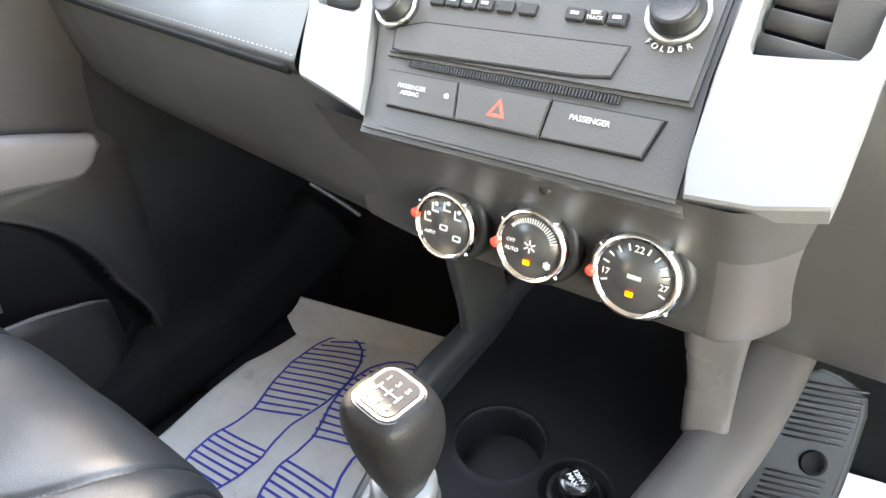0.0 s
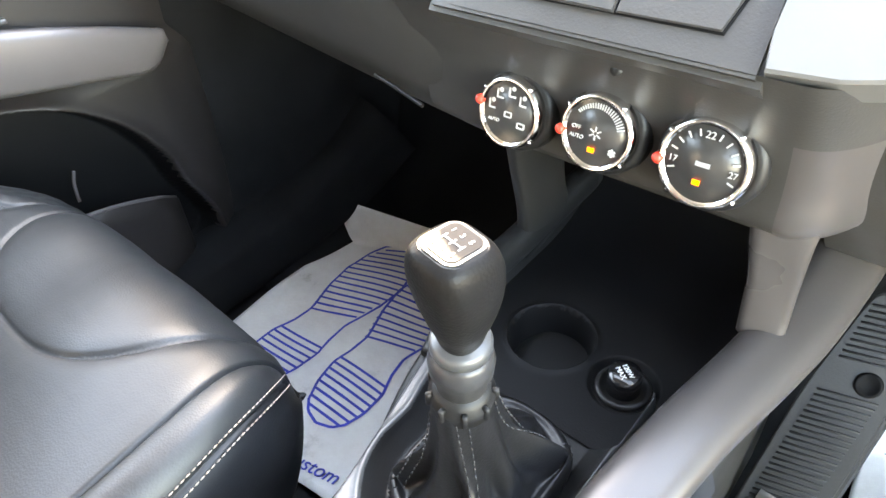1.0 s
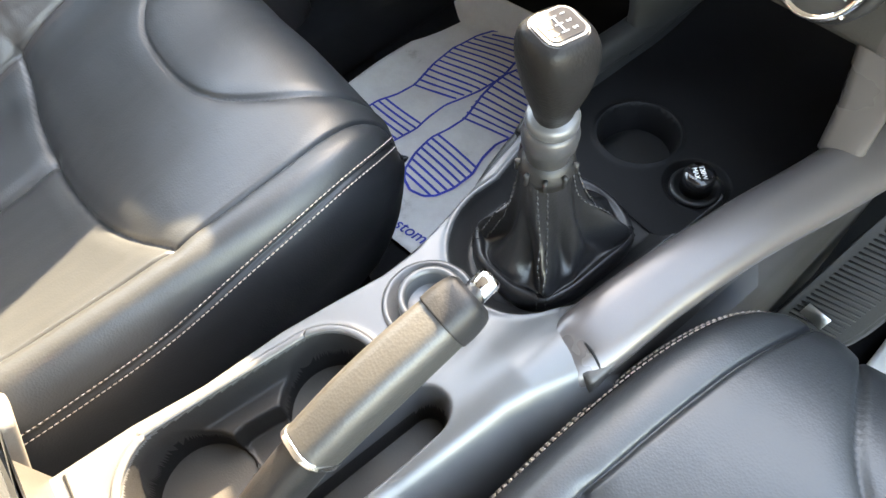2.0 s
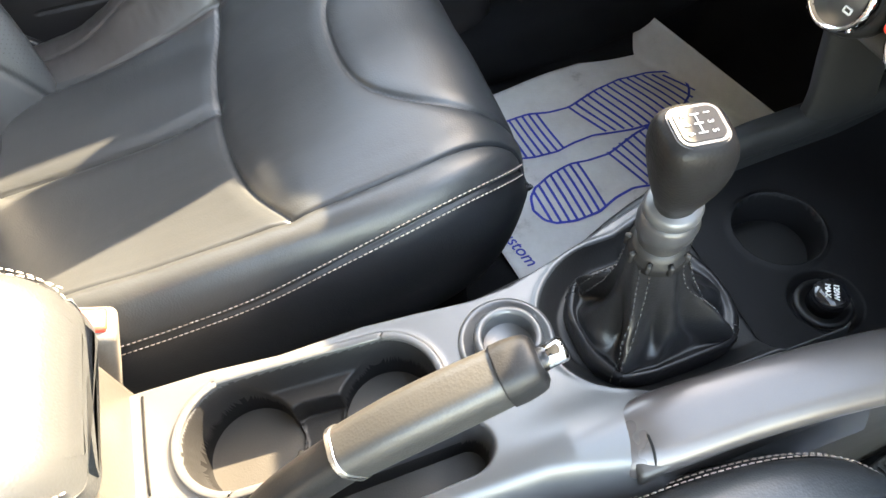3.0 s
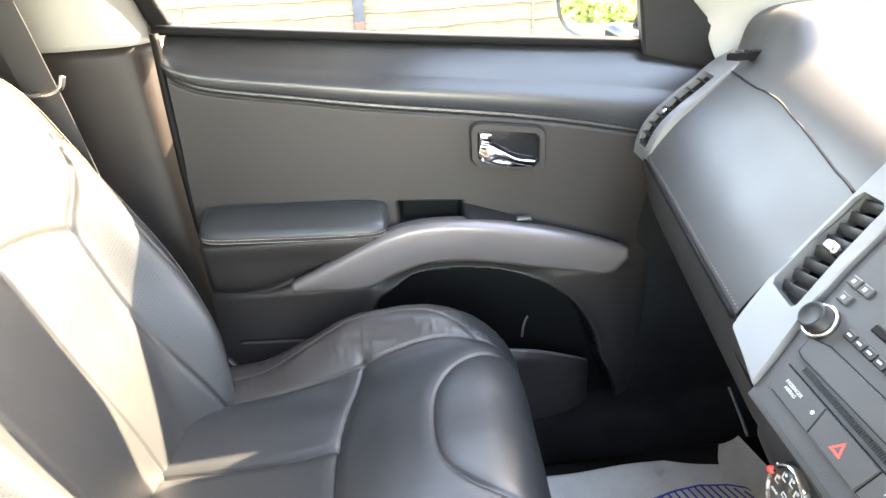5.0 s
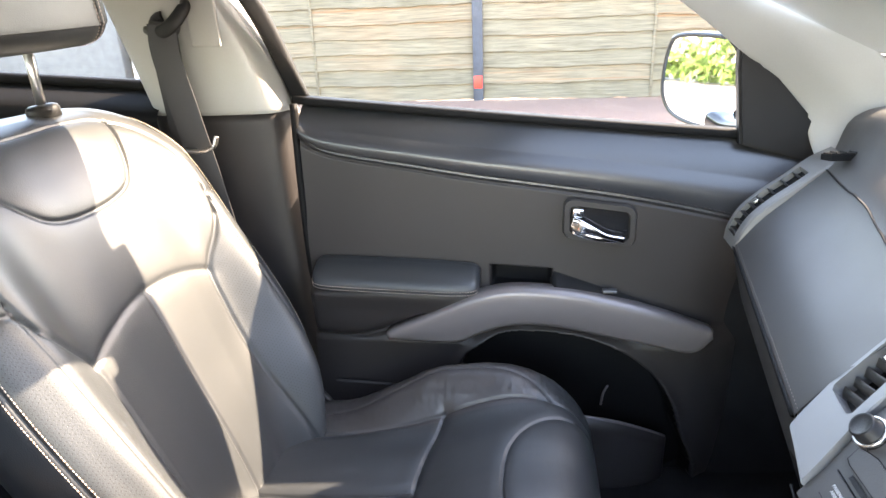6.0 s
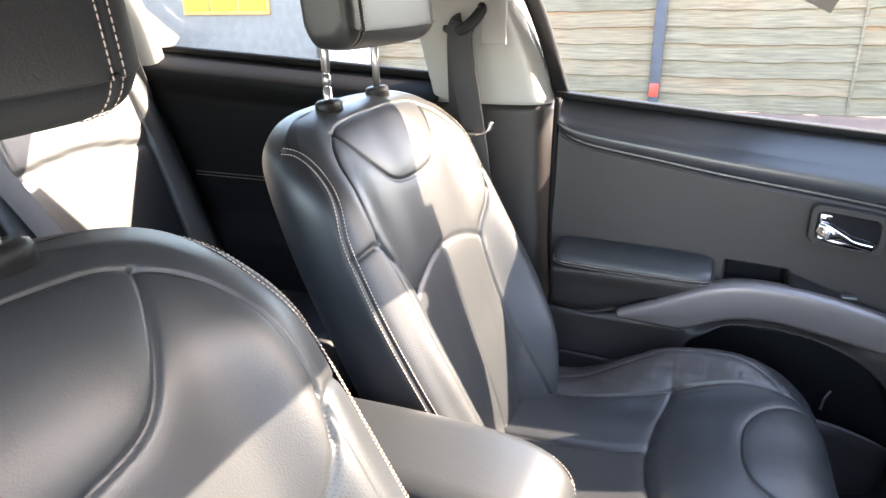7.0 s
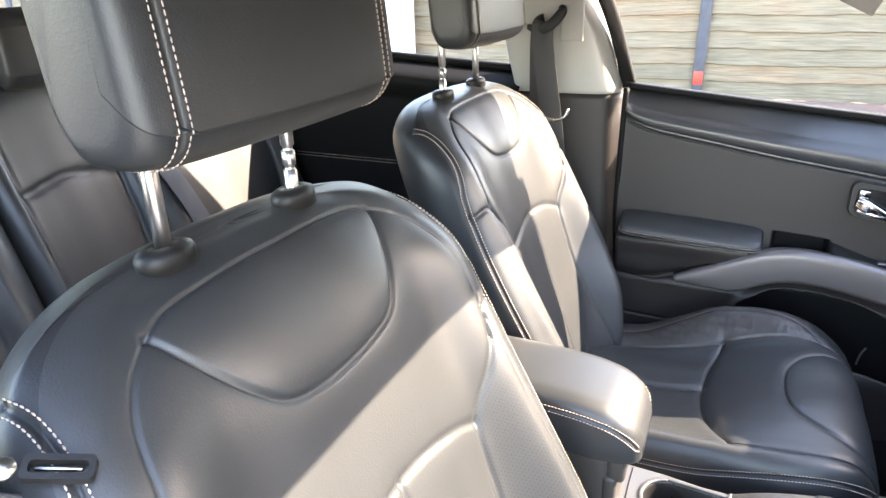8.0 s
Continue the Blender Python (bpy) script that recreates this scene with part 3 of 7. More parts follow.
def b_pillar():
    """Cream upper and dark lower trim between the doors, with a height slider."""
    p = thing("door_pillar", "pillar between the doors with cream upper and dark lower trim", "pillar trim", kind="structure", at=(-0.75, 0.06, 0.05))

    def slab(z_list, name, mat, label):
        # per height: rear y, front y, inner x
        rings = []
        for z, y0, y1, x in z_list:
            w = y1 - y0
            rings.append([(x - 0.05, y0, z), (x - 0.004, y0 + 0.006, z), (x + 0.006, y0 + w * 0.3, z), (x + 0.006, y0 + w * 0.62, z), (x - 0.004, y1 - 0.030, z), (x - 0.030, y1 - 0.006, z), (x - 0.055, y1, z), (x - 0.07, y1 - 0.02, z), (x - 0.07, y0, z)])
        part(name, grid_mesh(name, tube(rings, 72, 40), closed=True, flip=False), mat, p, label)
    slab([(0.845, -0.055, 0.185, -0.715), (0.95, -0.075, 0.158, -0.700), (1.05, -0.09, 0.120, -0.675), (1.19, -0.10, 0.07, -0.63)], "upper_trim", CREAM, "pale grey upper trim")
    slab([(0.10, -0.02, 0.215, -0.700), (0.40, -0.03, 0.205, -0.708), (0.65, -0.045, 0.195, -0.715), (0.843, -0.06, 0.186, -0.718)], "lower_trim", DOOR_SKIN, "dark grey lower trim")
    part("slider_plate", box_bm((0.006, 0.05, 0.14), (-0.680, 0.085, 1.03), 0.003, m=None), CREAM, p)
    part("slider_knob", box_bm((0.012, 0.022, 0.03), (-0.674, 0.085, 1.065), 0.004), CREAM, p)


b_pillar()
pillar("rear_pillar_trim", [(-0.74, -0.83, 0.85), (-0.71, -0.85, 1.0), (-0.64, -0.90, 1.16)], 0.12, 0.16, 0.05, "pale grey rear pillar trim", section_roll=[(1, 0, 0.3)] * 3)
# closing walls behind and on the far side of the cabin
side_wall = part("rear_wall", box_bm((1.5, 0.04, 1.0), (0, -1.5, 0.55), 0.01), DEEP)
tagged(side_wall, "dark tailgate lining", "tailgate", kind="structure")
for y0, y1, nm in ((-1.5, -0.95, "quarter_panel"),):
    for s in (-1, 1):
        tagged(part(nm, box_bm((0.04, y1 - y0, 0.9), (s * 0.75, (y0 + y1) / 2, 0.42), 0.01), DOOR_SKIN), "dark rear quarter lining", "lining", kind="structure")
for s in (-1, 1):
    tagged(part("quarter_lining", box_bm((0.05, 0.62, 0.36), (s * 0.70, -1.20, 1.02), 0.02), CREAM), "pale grey rear quarter lining", "lining", kind="structure")
tagged(part("rear_door_panel", box_bm((0.05, 0.9, 0.8), (0.75, -0.50, 0.45), 0.01), DOOR_SKIN), "dark rear door lining on the driver's side", "door lining", kind="structure")
tagged(part("door_pillar_lining", box_bm((0.06, 0.22, 1.1), (0.74, 0.02, 0.62), 0.02), DOOR_SKIN), "dark pillar lining on the driver's side", "pillar trim", kind="structure")
tagged(part("sill_lining", box_bm((0.10, 1.6, 0.13), (0.72, 0.5, 0.06), 0.02), BLACK), "black door sill on the driver's side", "sill", kind="structure")


def pane_of(name, corners, label):
    bm = bmesh.new()
    f = bm.faces.new([bm.verts.new(c) for c in corners])
    r = bmesh.ops.extrude_face_region(bm, geom=[f])
    bm.normal_update()
    nrm = f.normal.copy()
    bmesh.ops.translate(bm, vec=nrm * 0.004, verts=[g for g in r["geom"] if isinstance(g, bmesh.types.BMVert)])
    ob = part(name, bm, GLASS, smooth=False)
    ob.visible_shadow = False
    return tagged(ob, label, "window", kind="structure")


pane_of("window_1", [(-0.785, 0.19, 0.83), (-0.785, 1.06, 0.75), (-0.725, 0.86, 1.00), (-0.66, 0.60, 1.13), (-0.63, 0.08, 1.18)], "clear front passenger door window")
pane_of("window_2", [(-0.785, -0.80, 0.90), (-0.785, -0.06, 0.84), (-0.64, -0.08, 1.17), (-0.63, -0.82, 1.16)], "clear rear passenger door window")
pane_of("windscreen", [(-0.72, 1.36, 0.80), (0.72, 1.36, 0.80), (0.60, 0.63, 1.14), (-0.60, 0.63, 1.14)], "clear windscreen")


# ---- front seats ----
SEAT_X = -0.37


def on_front(G, N, pts, axes, facing, least=0.15):
    """Grid points nearest to a path given in two axes, among those that face the given way, smoothed."""
    a, b = axes
    ok = N[..., facing] > least
    V, M = G[ok], N[ok]
    P = spline(pts, 46)
    idx = [int(np.argmin((V[:, a] - p[0]) ** 2 + (V[:, b] - p[1]) ** 2)) for p in P]
    C, K = V[idx].copy(), M[idx].copy()
    C[:, a], C[:, b] = P[:, 0], P[:, 1]
    for _ in range(3):
        C[1:-1] = (C[:-2] + 2 * C[1:-1] + C[2:]) / 4
    return C, K


def seam(G, N, curve, depth=0.006, width=0.0045, puff=0.003):
    """Pulls the surface in along a seam."""
    near = poly_distance(G.reshape(-1, 3), curve[0][::2] if len(curve[0]) > 60 else curve[0]).reshape(G.shape[:2])
    return -depth * 0.60 * fall(near, width * 0.62) - depth * 0.22 * fall(near, width * 2.6)


def rows_beside(curve, off):
    C, N = curve
    T = np.gradient(C, axis=0)
    S = np.cross(T, N)
    S /= np.maximum(np.linalg.norm(S, axis=1, keepdims=True), 1e-9)
    return [(C + S * o, N) for o in off]


def front_seat():
    seat = thing("front_seat", "black leather car seat with white double stitching and perforated bolsters", "car seat", group="front seats", at=(SEAT_X, 0.40, FLOOR_Z))
    cx = SEAT_X
    # backrest: rings at rising heights; z, front y, half width, ridge, edge, back y
    table = [(0.285, 0.222, 0.232, 0.040, 0.020, 0.12), (0.36, 0.205, 0.245, 0.062, 0.045, 0.090), (0.45, 0.178, 0.255, 0.072, 0.055, 0.055),
             (0.55, 0.142, 0.262, 0.060, 0.038, 0.010), (0.66, 0.104, 0.263, 0.040, 0.018, -0.040), (0.75, 0.070, 0.258, 0.026, 0.010, -0.078),
             (0.81, 0.046, 0.250, 0.016, 0.006, -0.100), (0.846, 0.024, 0.234, 0.004, -0.004, -0.112), (0.872, 0.002, 0.208, -0.004, -0.012, -0.112),
             (0.888, -0.018, 0.172, -0.006, -0.014, -0.104), (0.896, -0.038, 0.120, -0.004, -0.010, -0.085), (0.897, -0.052, 0.06, 0.0, 0.0, -0.07), (0.8974, -0.058, 0.012, 0.0, 0.0, -0.062)]
    rings = []
    for z, yf, hw, r, e, yb in table:
        k = hw / 0.26
        half = [(0.075 * k, yf + 0.003), (0.140 * k, yf + r * 0.18), (0.196 * k, yf + r), (0.232 * k, yf + r * 0.6 + e * 0.4), (hw, yf + e - min(0.016, 0.4 * (yf - yb))), (hw - 0.002, (yf + yb) / 2 + min(0.01, 0.1 * (yf - yb))), (hw - 0.045 * k, yb + min(0.026, 0.25 * (yf - yb))), (hw * 0.55, yb + min(0.004, 0.05 * (yf - yb)))]
        q = np.interp(z, [0.285, 0.36, 0.45, 0.55], [0.66, 0.74, 0.88, 1.0])
        rings.append([(cx, yf, z)] + [(cx - x * q, y, z) for x, y in half] + [(cx, yb - 0.004, z)] + [(cx + x, y, z) for x, y in half[::-1]])
    G = tube(rings, 500, 300)
    N = normals(G)
    X, Z = G[..., 0] - cx, G[..., 2]
    edge = []
    nsec = G.shape[1]
    flat, flat_n = G.reshape(-1, 3), N.reshape(-1, 3)
    for s in (-1, 1):
        # stitched side seam runs up the bolster edge, then back over the shoulder
        j = int(round(nsec * 4.75 / 18)) if s < 0 else nsec - int(round(nsec * 4.75 / 18))
        upto = int(np.argmax(Z[:, j] > 0.785))
        C, K = list(G[6:upto:4, j]), list(N[6:upto:4, j])
        for x, y, z in spline([(0.246, 0.062, 0.795), (0.233, 0.043, 0.822), (0.223, 0.014, 0.847), (0.217, -0.012, 0.857), (0.214, -0.036, 0.860)], 14):
            k = int(np.argmin(((flat - (cx + s * x, y, z)) ** 2).sum(1)))
            C.append(flat[k])
            K.append(flat_n[k])
        C = np.array(C)
        for _ in range(4):
            C[1:-1] = (C[:-2] + 2 * C[1:-1] + C[2:]) / 4
        edge.append((C, np.array(K)))

    def f(*pts):
        return on_front(G, N, [(cx + x, z) for x, z in pts], (0, 2), 1, 0.06)
    side_line = [(0.10, 0.884), (0.134, 0.877), (0.172, 0.860), (0.196, 0.832), (0.207, 0.79), (0.208, 0.755)]
    top = f(*[(-x, z) for x, z in side_line[::-1]], (0, 0.887), *side_line)
    pick = f((-0.142, 0.875), (-0.124, 0.848), (-0.102, 0.820), (-0.078, 0.799), (-0.040, 0.790), (0, 0.787), (0.040, 0.790), (0.078, 0.799), (0.102, 0.820), (0.124, 0.848), (0.142, 0.875))
    arch = f((-0.140, 0.645), (-0.10, 0.660), (-0.05, 0.671), (0, 0.674), (0.05, 0.671), (0.10, 0.660), (0.140, 0.645))
    mid = f((0, 0.672), (0, 0.5), (0, 0.34))
    D = np.zeros(G.shape[:2])
    curves = [(pick, 0.006, 0.0042, 0.004), (arch, 0.0055, 0.006, 0.006), (mid, 0.005, 0.0045, 0.004), (top, 0.004, 0.0032, 0.002)]
    bol, ridge, notch = [], [], []
    for s in (-1, 1):
        bol.append(f((s * 0.208, 0.757), (s * 0.200, 0.728), (s * 0.172, 0.688), (s * 0.140, 0.645), (s * 0.134, 0.58), (s * 0.130, 0.5), (s * 0.124, 0.34)))
        notch.append(f((s * 0.196, 0.722), (s * 0.206, 0.742), (s * 0.222, 0.750), (s * 0.243, 0.744), (s * 0.256, 0.738)))
        ridge.append(f((s * 0.208, 0.738), (s * 0.206, 0.65), (s * 0.204, 0.5), (s * 0.192, 0.36)))
    curves += [(c, 0.006, 0.006, 0.006) for c in bol] + [(c, 0.006, 0.004, 0.003) for c in notch] + [(c, 0.0022, 0.003, 0.001) for c in ridge] + [(c, 0.004, 0.0032, 0.002) for c in edge]
    for c, d, w, p in curves:
        D += seam(G, N, c, d, w, p)
    # slack leather
    flat = G.reshape(-1, 3)
    slack = np.array([noise.noise(Vector((p[0] * 16, p[1] * 9, p[2] * 11))) for p in flat[::1]]).reshape(D.shape) * 0.0008
    G2 = G + N * (D + slack)[..., None]
    ny, ax = N[:-1, :, 1], np.abs(X[:-1])
    index = np.zeros(ny.shape, int)
    zz = Z[:-1]
    index[(ny > 0.0) & (ax > 0.134 + 0.066 * np.clip((zz - 0.645) / 0.085, 0, 1)) & (zz < 0.745)] = 1
    jj = np.arange(nsec)[None, :]
    sidej = (jj > nsec * 4.75 / 18) & (jj < nsec * 13.25 / 18)
    index[np.broadcast_to(sidej, index.shape)] = 2
    back = part("backrest", grid_mesh("backrest", G2, mats=[LEATHER, LEATHER_HOLES, LEATHER_SIDE], index=index.ravel()), LEATHER, seat, "black leather backrest with shield-shaped upper patch")
    rows = []
    for c in edge:
        rows += rows_beside(c, (-0.0045, 0.0045))
    part("stitching", stitch_mesh("stitching", rows, lift=0.0016), THREAD, back, "pale double stitching", kind="stuff")

    # cushion: rings at growing y; y, top z, inner ridge, outer ridge, half width, bottom z
    table = [(0.13, 0.330, 0.010, 0.000, 0.225, 0.24), (0.20, 0.343, 0.045, 0.006, 0.246, 0.22), (0.30, 0.346, 0.058, 0.014, 0.254, 0.215), (0.38, 0.350, 0.056, 0.048, 0.256, 0.215),
             (0.45, 0.360, 0.050, 0.072, 0.257, 0.215), (0.52, 0.392, 0.024, 0.052, 0.257, 0.22), (0.58, 0.414, 0.006, 0.030, 0.254, 0.225), (0.63, 0.420, 0.000, 0.010, 0.246, 0.235),
             (0.665, 0.415, -0.004, -0.006, 0.234, 0.250), (0.690, 0.400, -0.008, -0.012, 0.215, 0.268), (0.706, 0.374, -0.006, -0.010, 0.190, 0.285), (0.712, 0.345, -0.002, -0.004, 0.16, 0.300)]
    rings = []
    for y, zt, ri, ro, hw, zb in table:
        k = hw / 0.256

        def half(r, inner, hw=hw, zt=zt, zb=zb, k=k):
            if inner:
                return [(0.085 * k, zt + 0.004 + r * 0.12), (0.180 * k, zt + r * 0.70), (0.220 * k, zt + r), (0.241 * k, zt + r * 0.85 - 0.008), (hw, zt + r * 0.3 - 0.040), (hw + 0.004, (zt + zb) / 2), (hw - 0.02, zb + 0.012), (hw * 0.6, zb)]
            return [(0.070 * k, zt + 0.002), (0.136 * k, zt + r * 0.15), (0.192 * k, zt + r), (0.232 * k, zt + r * 0.88 - 0.006), (hw, zt + r * 0.3 - 0.040), (hw + 0.004, (zt + zb) / 2), (hw - 0.02, zb + 0.012), (hw * 0.6, zb)]
        rings.append([(cx, y, zt)] + [(cx + x, y, z) for x, z in half(ri, True)] + [(cx, y, zb)] + [(cx - x, y, z) for x, z in half(ro, False)[::-1]])
    G = tube(rings, 540, 320)
    N = normals(G)
    X, Y = G[..., 0] - cx, G[..., 1]
    nsec = G.shape[1]

    flat = np.stack([X.ravel(), Y.ravel()], 1)
    facing = np.clip(N[..., 2] / 0.35, 0, 1)
    D = np.zeros(G.shape[:2])

    def sewn(pts, depth, width=0.0040):
        """A sewn seam in plan: a sharp groove between two soft swellings."""
        d = poly_distance(flat, spline(pts, 70)).reshape(D.shape)
        return facing * (-depth * 0.75 * fall(d, width * 0.45) - depth * 0.40 * fall(d, width * 2.4)), d
    for pts, depth in (([(-0.150, 0.470), (-0.08, 0.450), (0, 0.441), (0.08, 0.446), (0.15, 0.463), (0.209, 0.492)], 0.0075),
                       ([(-0.010, 0.440), (0.0, 0.39), (0.005, 0.32), (0.012, 0.13)], 0.010),
                       ([(-0.112, 0.75), (-0.116, 0.68), (-0.108, 0.640), (-0.085, 0.606), (-0.045, 0.581), (0.0, 0.574), (0.05, 0.575), (0.088, 0.584), (0.116, 0.602), (0.140, 0.632), (0.158, 0.68), (0.165, 0.75)], 0.0055),
                       ([(-0.105, 0.10), (-0.125, 0.22), (-0.139, 0.33), (-0.147, 0.46), (-0.152, 0.56), (-0.152, 0.64), (-0.145, 0.75)], 0.0065),
                       ([(0.196, 0.10), (0.202, 0.25), (0.207, 0.40), (0.211, 0.50), (0.207, 0.60), (0.197, 0.67), (0.188, 0.75)], 0.0060),
                       ([(-0.170, 0.15), (-0.188, 0.33), (-0.200, 0.44), (-0.203, 0.54), (-0.190, 0.605), (-0.152, 0.645)], 0.0035)):
        groove, near = sewn(pts, depth)
        D += groove
        if depth == 0.0075:
            swell = near
    curves = []
    edge = []
    for j in (int(round(nsec * 4.45 / 18)), nsec - int(round(nsec * 4.45 / 18))):
        c = (G[30:-44:4, j], N[30:-44:4, j])
        edge.append(c)
        curves.append((c, 0.004, 0.0032, 0.002))
    for c, d, w, p in curves:
        D += seam(G, N, c, d, w, p)
    slack = np.array([noise.noise(Vector((p[0] * 13, p[1] * 15, p[2] * 9))) for p in G.reshape(-1, 3)]).reshape(D.shape) * 0.0008
    worn = np.clip((-0.146 - X) / 0.02, 0.12, 1.0)
    crease = np.array([noise.noise(Vector((p[0] * 70, p[1] * 24, p[2] * 70))) + 0.6 * noise.noise(Vector((p[0] * 30, p[1] * 130, p[2] * 90))) for p in G.reshape(-1, 3)]).reshape(D.shape) * 0.0013 * worn
    swell = np.where((Y > np.interp(X, [-0.15, -0.08, 0, 0.08, 0.15, 0.209], [0.470, 0.450, 0.441, 0.446, 0.463, 0.492])) & (np.abs(X) < 0.2), 0.006 * (1 - np.exp(-((swell / 0.016) ** 2))) * np.exp(-((swell / 0.09) ** 2)) * np.clip((0.195 - np.abs(X)) / 0.06, 0, 1), 0) * np.clip(N[..., 2], 0, 1)
    G2 = G + N * (D + slack + crease + swell)[..., None]
    index = np.zeros(X[:-1].shape, int)
    jj = np.arange(nsec)[None, :]
    index[np.broadcast_to((jj > nsec * 4.45 / 18) & (jj < nsec * 13.55 / 18), index.shape)] = 2
    index[(N[:-1, :, 2] > 0) & (X[:-1] < -0.141) & (Y[:-1] < 0.62) & (index == 0)] = 1
    cush = part("cushion", grid_mesh("cushion", G2, mats=[LEATHER, LEATHER_WORN, LEATHER_SIDE], index=index.ravel()), LEATHER, seat, "black leather seat cushion with creased outer bolster")
    rows = []
    for c in edge:
        rows += rows_beside(c, (-0.0045, 0.0045))
    part("stitching", stitch_mesh("stitching", rows), THREAD, cush, "pale double stitching", kind="stuff")

    # headrest, lofted from side to side
    S = np.array(round_rect(0.096, 0.215, 0.038, 5))
    prof = [(-0.148, 0.50), (-0.1465, 0.74), (-0.141, 0.885), (-0.128, 0.965), (-0.10, 1.0), (0, 1.015), (0.10, 1.0), (0.128, 0.965), (0.141, 0.885), (0.1465, 0.74), (0.148, 0.50)]
    rings = [[(cx + x, -0.019 + (y * k if y > 0 else y * k * (1 - 0.5 * (x / 0.148) ** 2)) - 0.10 * z * k + (0.004 if y > 0 else 0), 1.088 + z * (0.35 + 0.65 * k)) for y, z in S] for x, k in prof]
    G = tube(rings, 150, 130)
    N = normals(G)
    D = np.zeros(G.shape[:2])
    edge = []
    for s in (-1, 1):
        i = int(np.argmin(np.abs(G[:, 0, 0] - cx - s * 0.120)))
        c = (np.concatenate([G[i], G[i, :1]]), np.concatenate([N[i], N[i, :1]]))
        edge.append(c)
        D += seam(G, N, (c[0][::2], c[1][::2]), 0.004, 0.0034, 0.002)
    part_h = part("headrest", grid_mesh("headrest", G + N * D[..., None], mats=[LEATHER]), LEATHER, seat, "padded black leather headrest")
    rows = []
    for c in edge:
        rows += rows_beside(c, (-0.0048, 0.0048))
    part("stitching", stitch_mesh("stitching", rows), THREAD, part_h, "pale double stitching", kind="stuff")
    for s in (-1, 1):
        x = cx + s * 0.078
        prof = [(0.0062, 0.88)]
        if s > 0:
            for z in (0.926, 0.944):
                prof += [(0.0062, z), (0.0046, z + 0.001), (0.0046, z + 0.004), (0.0062, z + 0.006)]
        prof += [(0.0062, 1.02)]
        part("post", turned(prof, 20, Matrix.Translation((x, -0.046, 0))), STEEL, seat, "polished steel headrest post")
        part("post_bushing", turned([(0.0200, -0.010), (0.0200, 0.001), (0.0185, 0.005), (0.0140, 0.0075), (0.0065, 0.008), (0.0062, 0.004)], 36, pose(x, -0.046, 0.902, 6, 0, 0) @ Matrix.Diagonal((1.25, 0.9, 1, 1))), BLACK, seat, "black plastic bushing")
    part("seat_base", box_bm((0.42, 0.44, 0.15), (cx, 0.42, 0.15), 0.03), BLACK, seat, "black plastic seat frame")
    for s in (-1, 1):
        part("runner", box_bm((0.045, 0.52, 0.05), (cx + s * 0.17, 0.43, FLOOR_Z + 0.028), 0.008), BLACK, seat, "black seat runner")
    part("side_shield", box_bm((0.03, 0.34, 0.10), (cx - 0.235, 0.30, 0.245), 0.012), BLACK, seat, "black plastic side shield")
    return seat


passenger_seat = front_seat()
driver_seat = copy_thing(passenger_seat, pose(0.372, 0.51, FLOOR_Z) @ Matrix.Diagonal((-1, 1, 1, 1)))
tagged(driver_seat, "black leather driver's seat with white double stitching and steel headrest posts")


# ---- passenger door ----
def curve_at(pts, y):
    p = np.asarray(pts, float)
    q = spline(p, 80)
    return np.interp(y, q[:, 0], q[:, 1])


SILL_LINE = [(-0.1, 0.89), (0.19, 0.857), (0.57, 0.821), (0.95, 0.788), (1.06, 0.778)]
STITCH_LINE = [(0.205, 0.80), (0.222, 0.786), (0.27, 0.768), (0.40, 0.746), (0.521, 0.726), (0.757, 0.693), (0.923, 0.660), (1.02, 0.636)]
POCKET = [(0.47, 0.30), (0.482, 0.388), (0.519, 0.425), (0.57, 0.447), (0.67, 0.446), (0.749, 0.429), (0.81, 0.391), (0.853, 0.339), (0.88, 0.267), (0.888, 0.12), (0.47, 0.12)]
TRIM_TOP = [(0.352, 0.452), (0.431, 0.491), (0.503, 0.527), (0.571, 0.545), (0.666, 0.542), (0.76, 0.523), (0.86, 0.493), (0.912, 0.474)]
TRIM_LOW = [(0.352, 0.447), (0.41, 0.443), (0.476, 0.441), (0.517, 0.460), (0.563, 0.477), (0.602, 0.4815), (0.642, 0.4805), (0.696, 0.472), (0.75, 0.461), (0.818, 0.448), (0.884, 0.437), (0.914, 0.4665)]


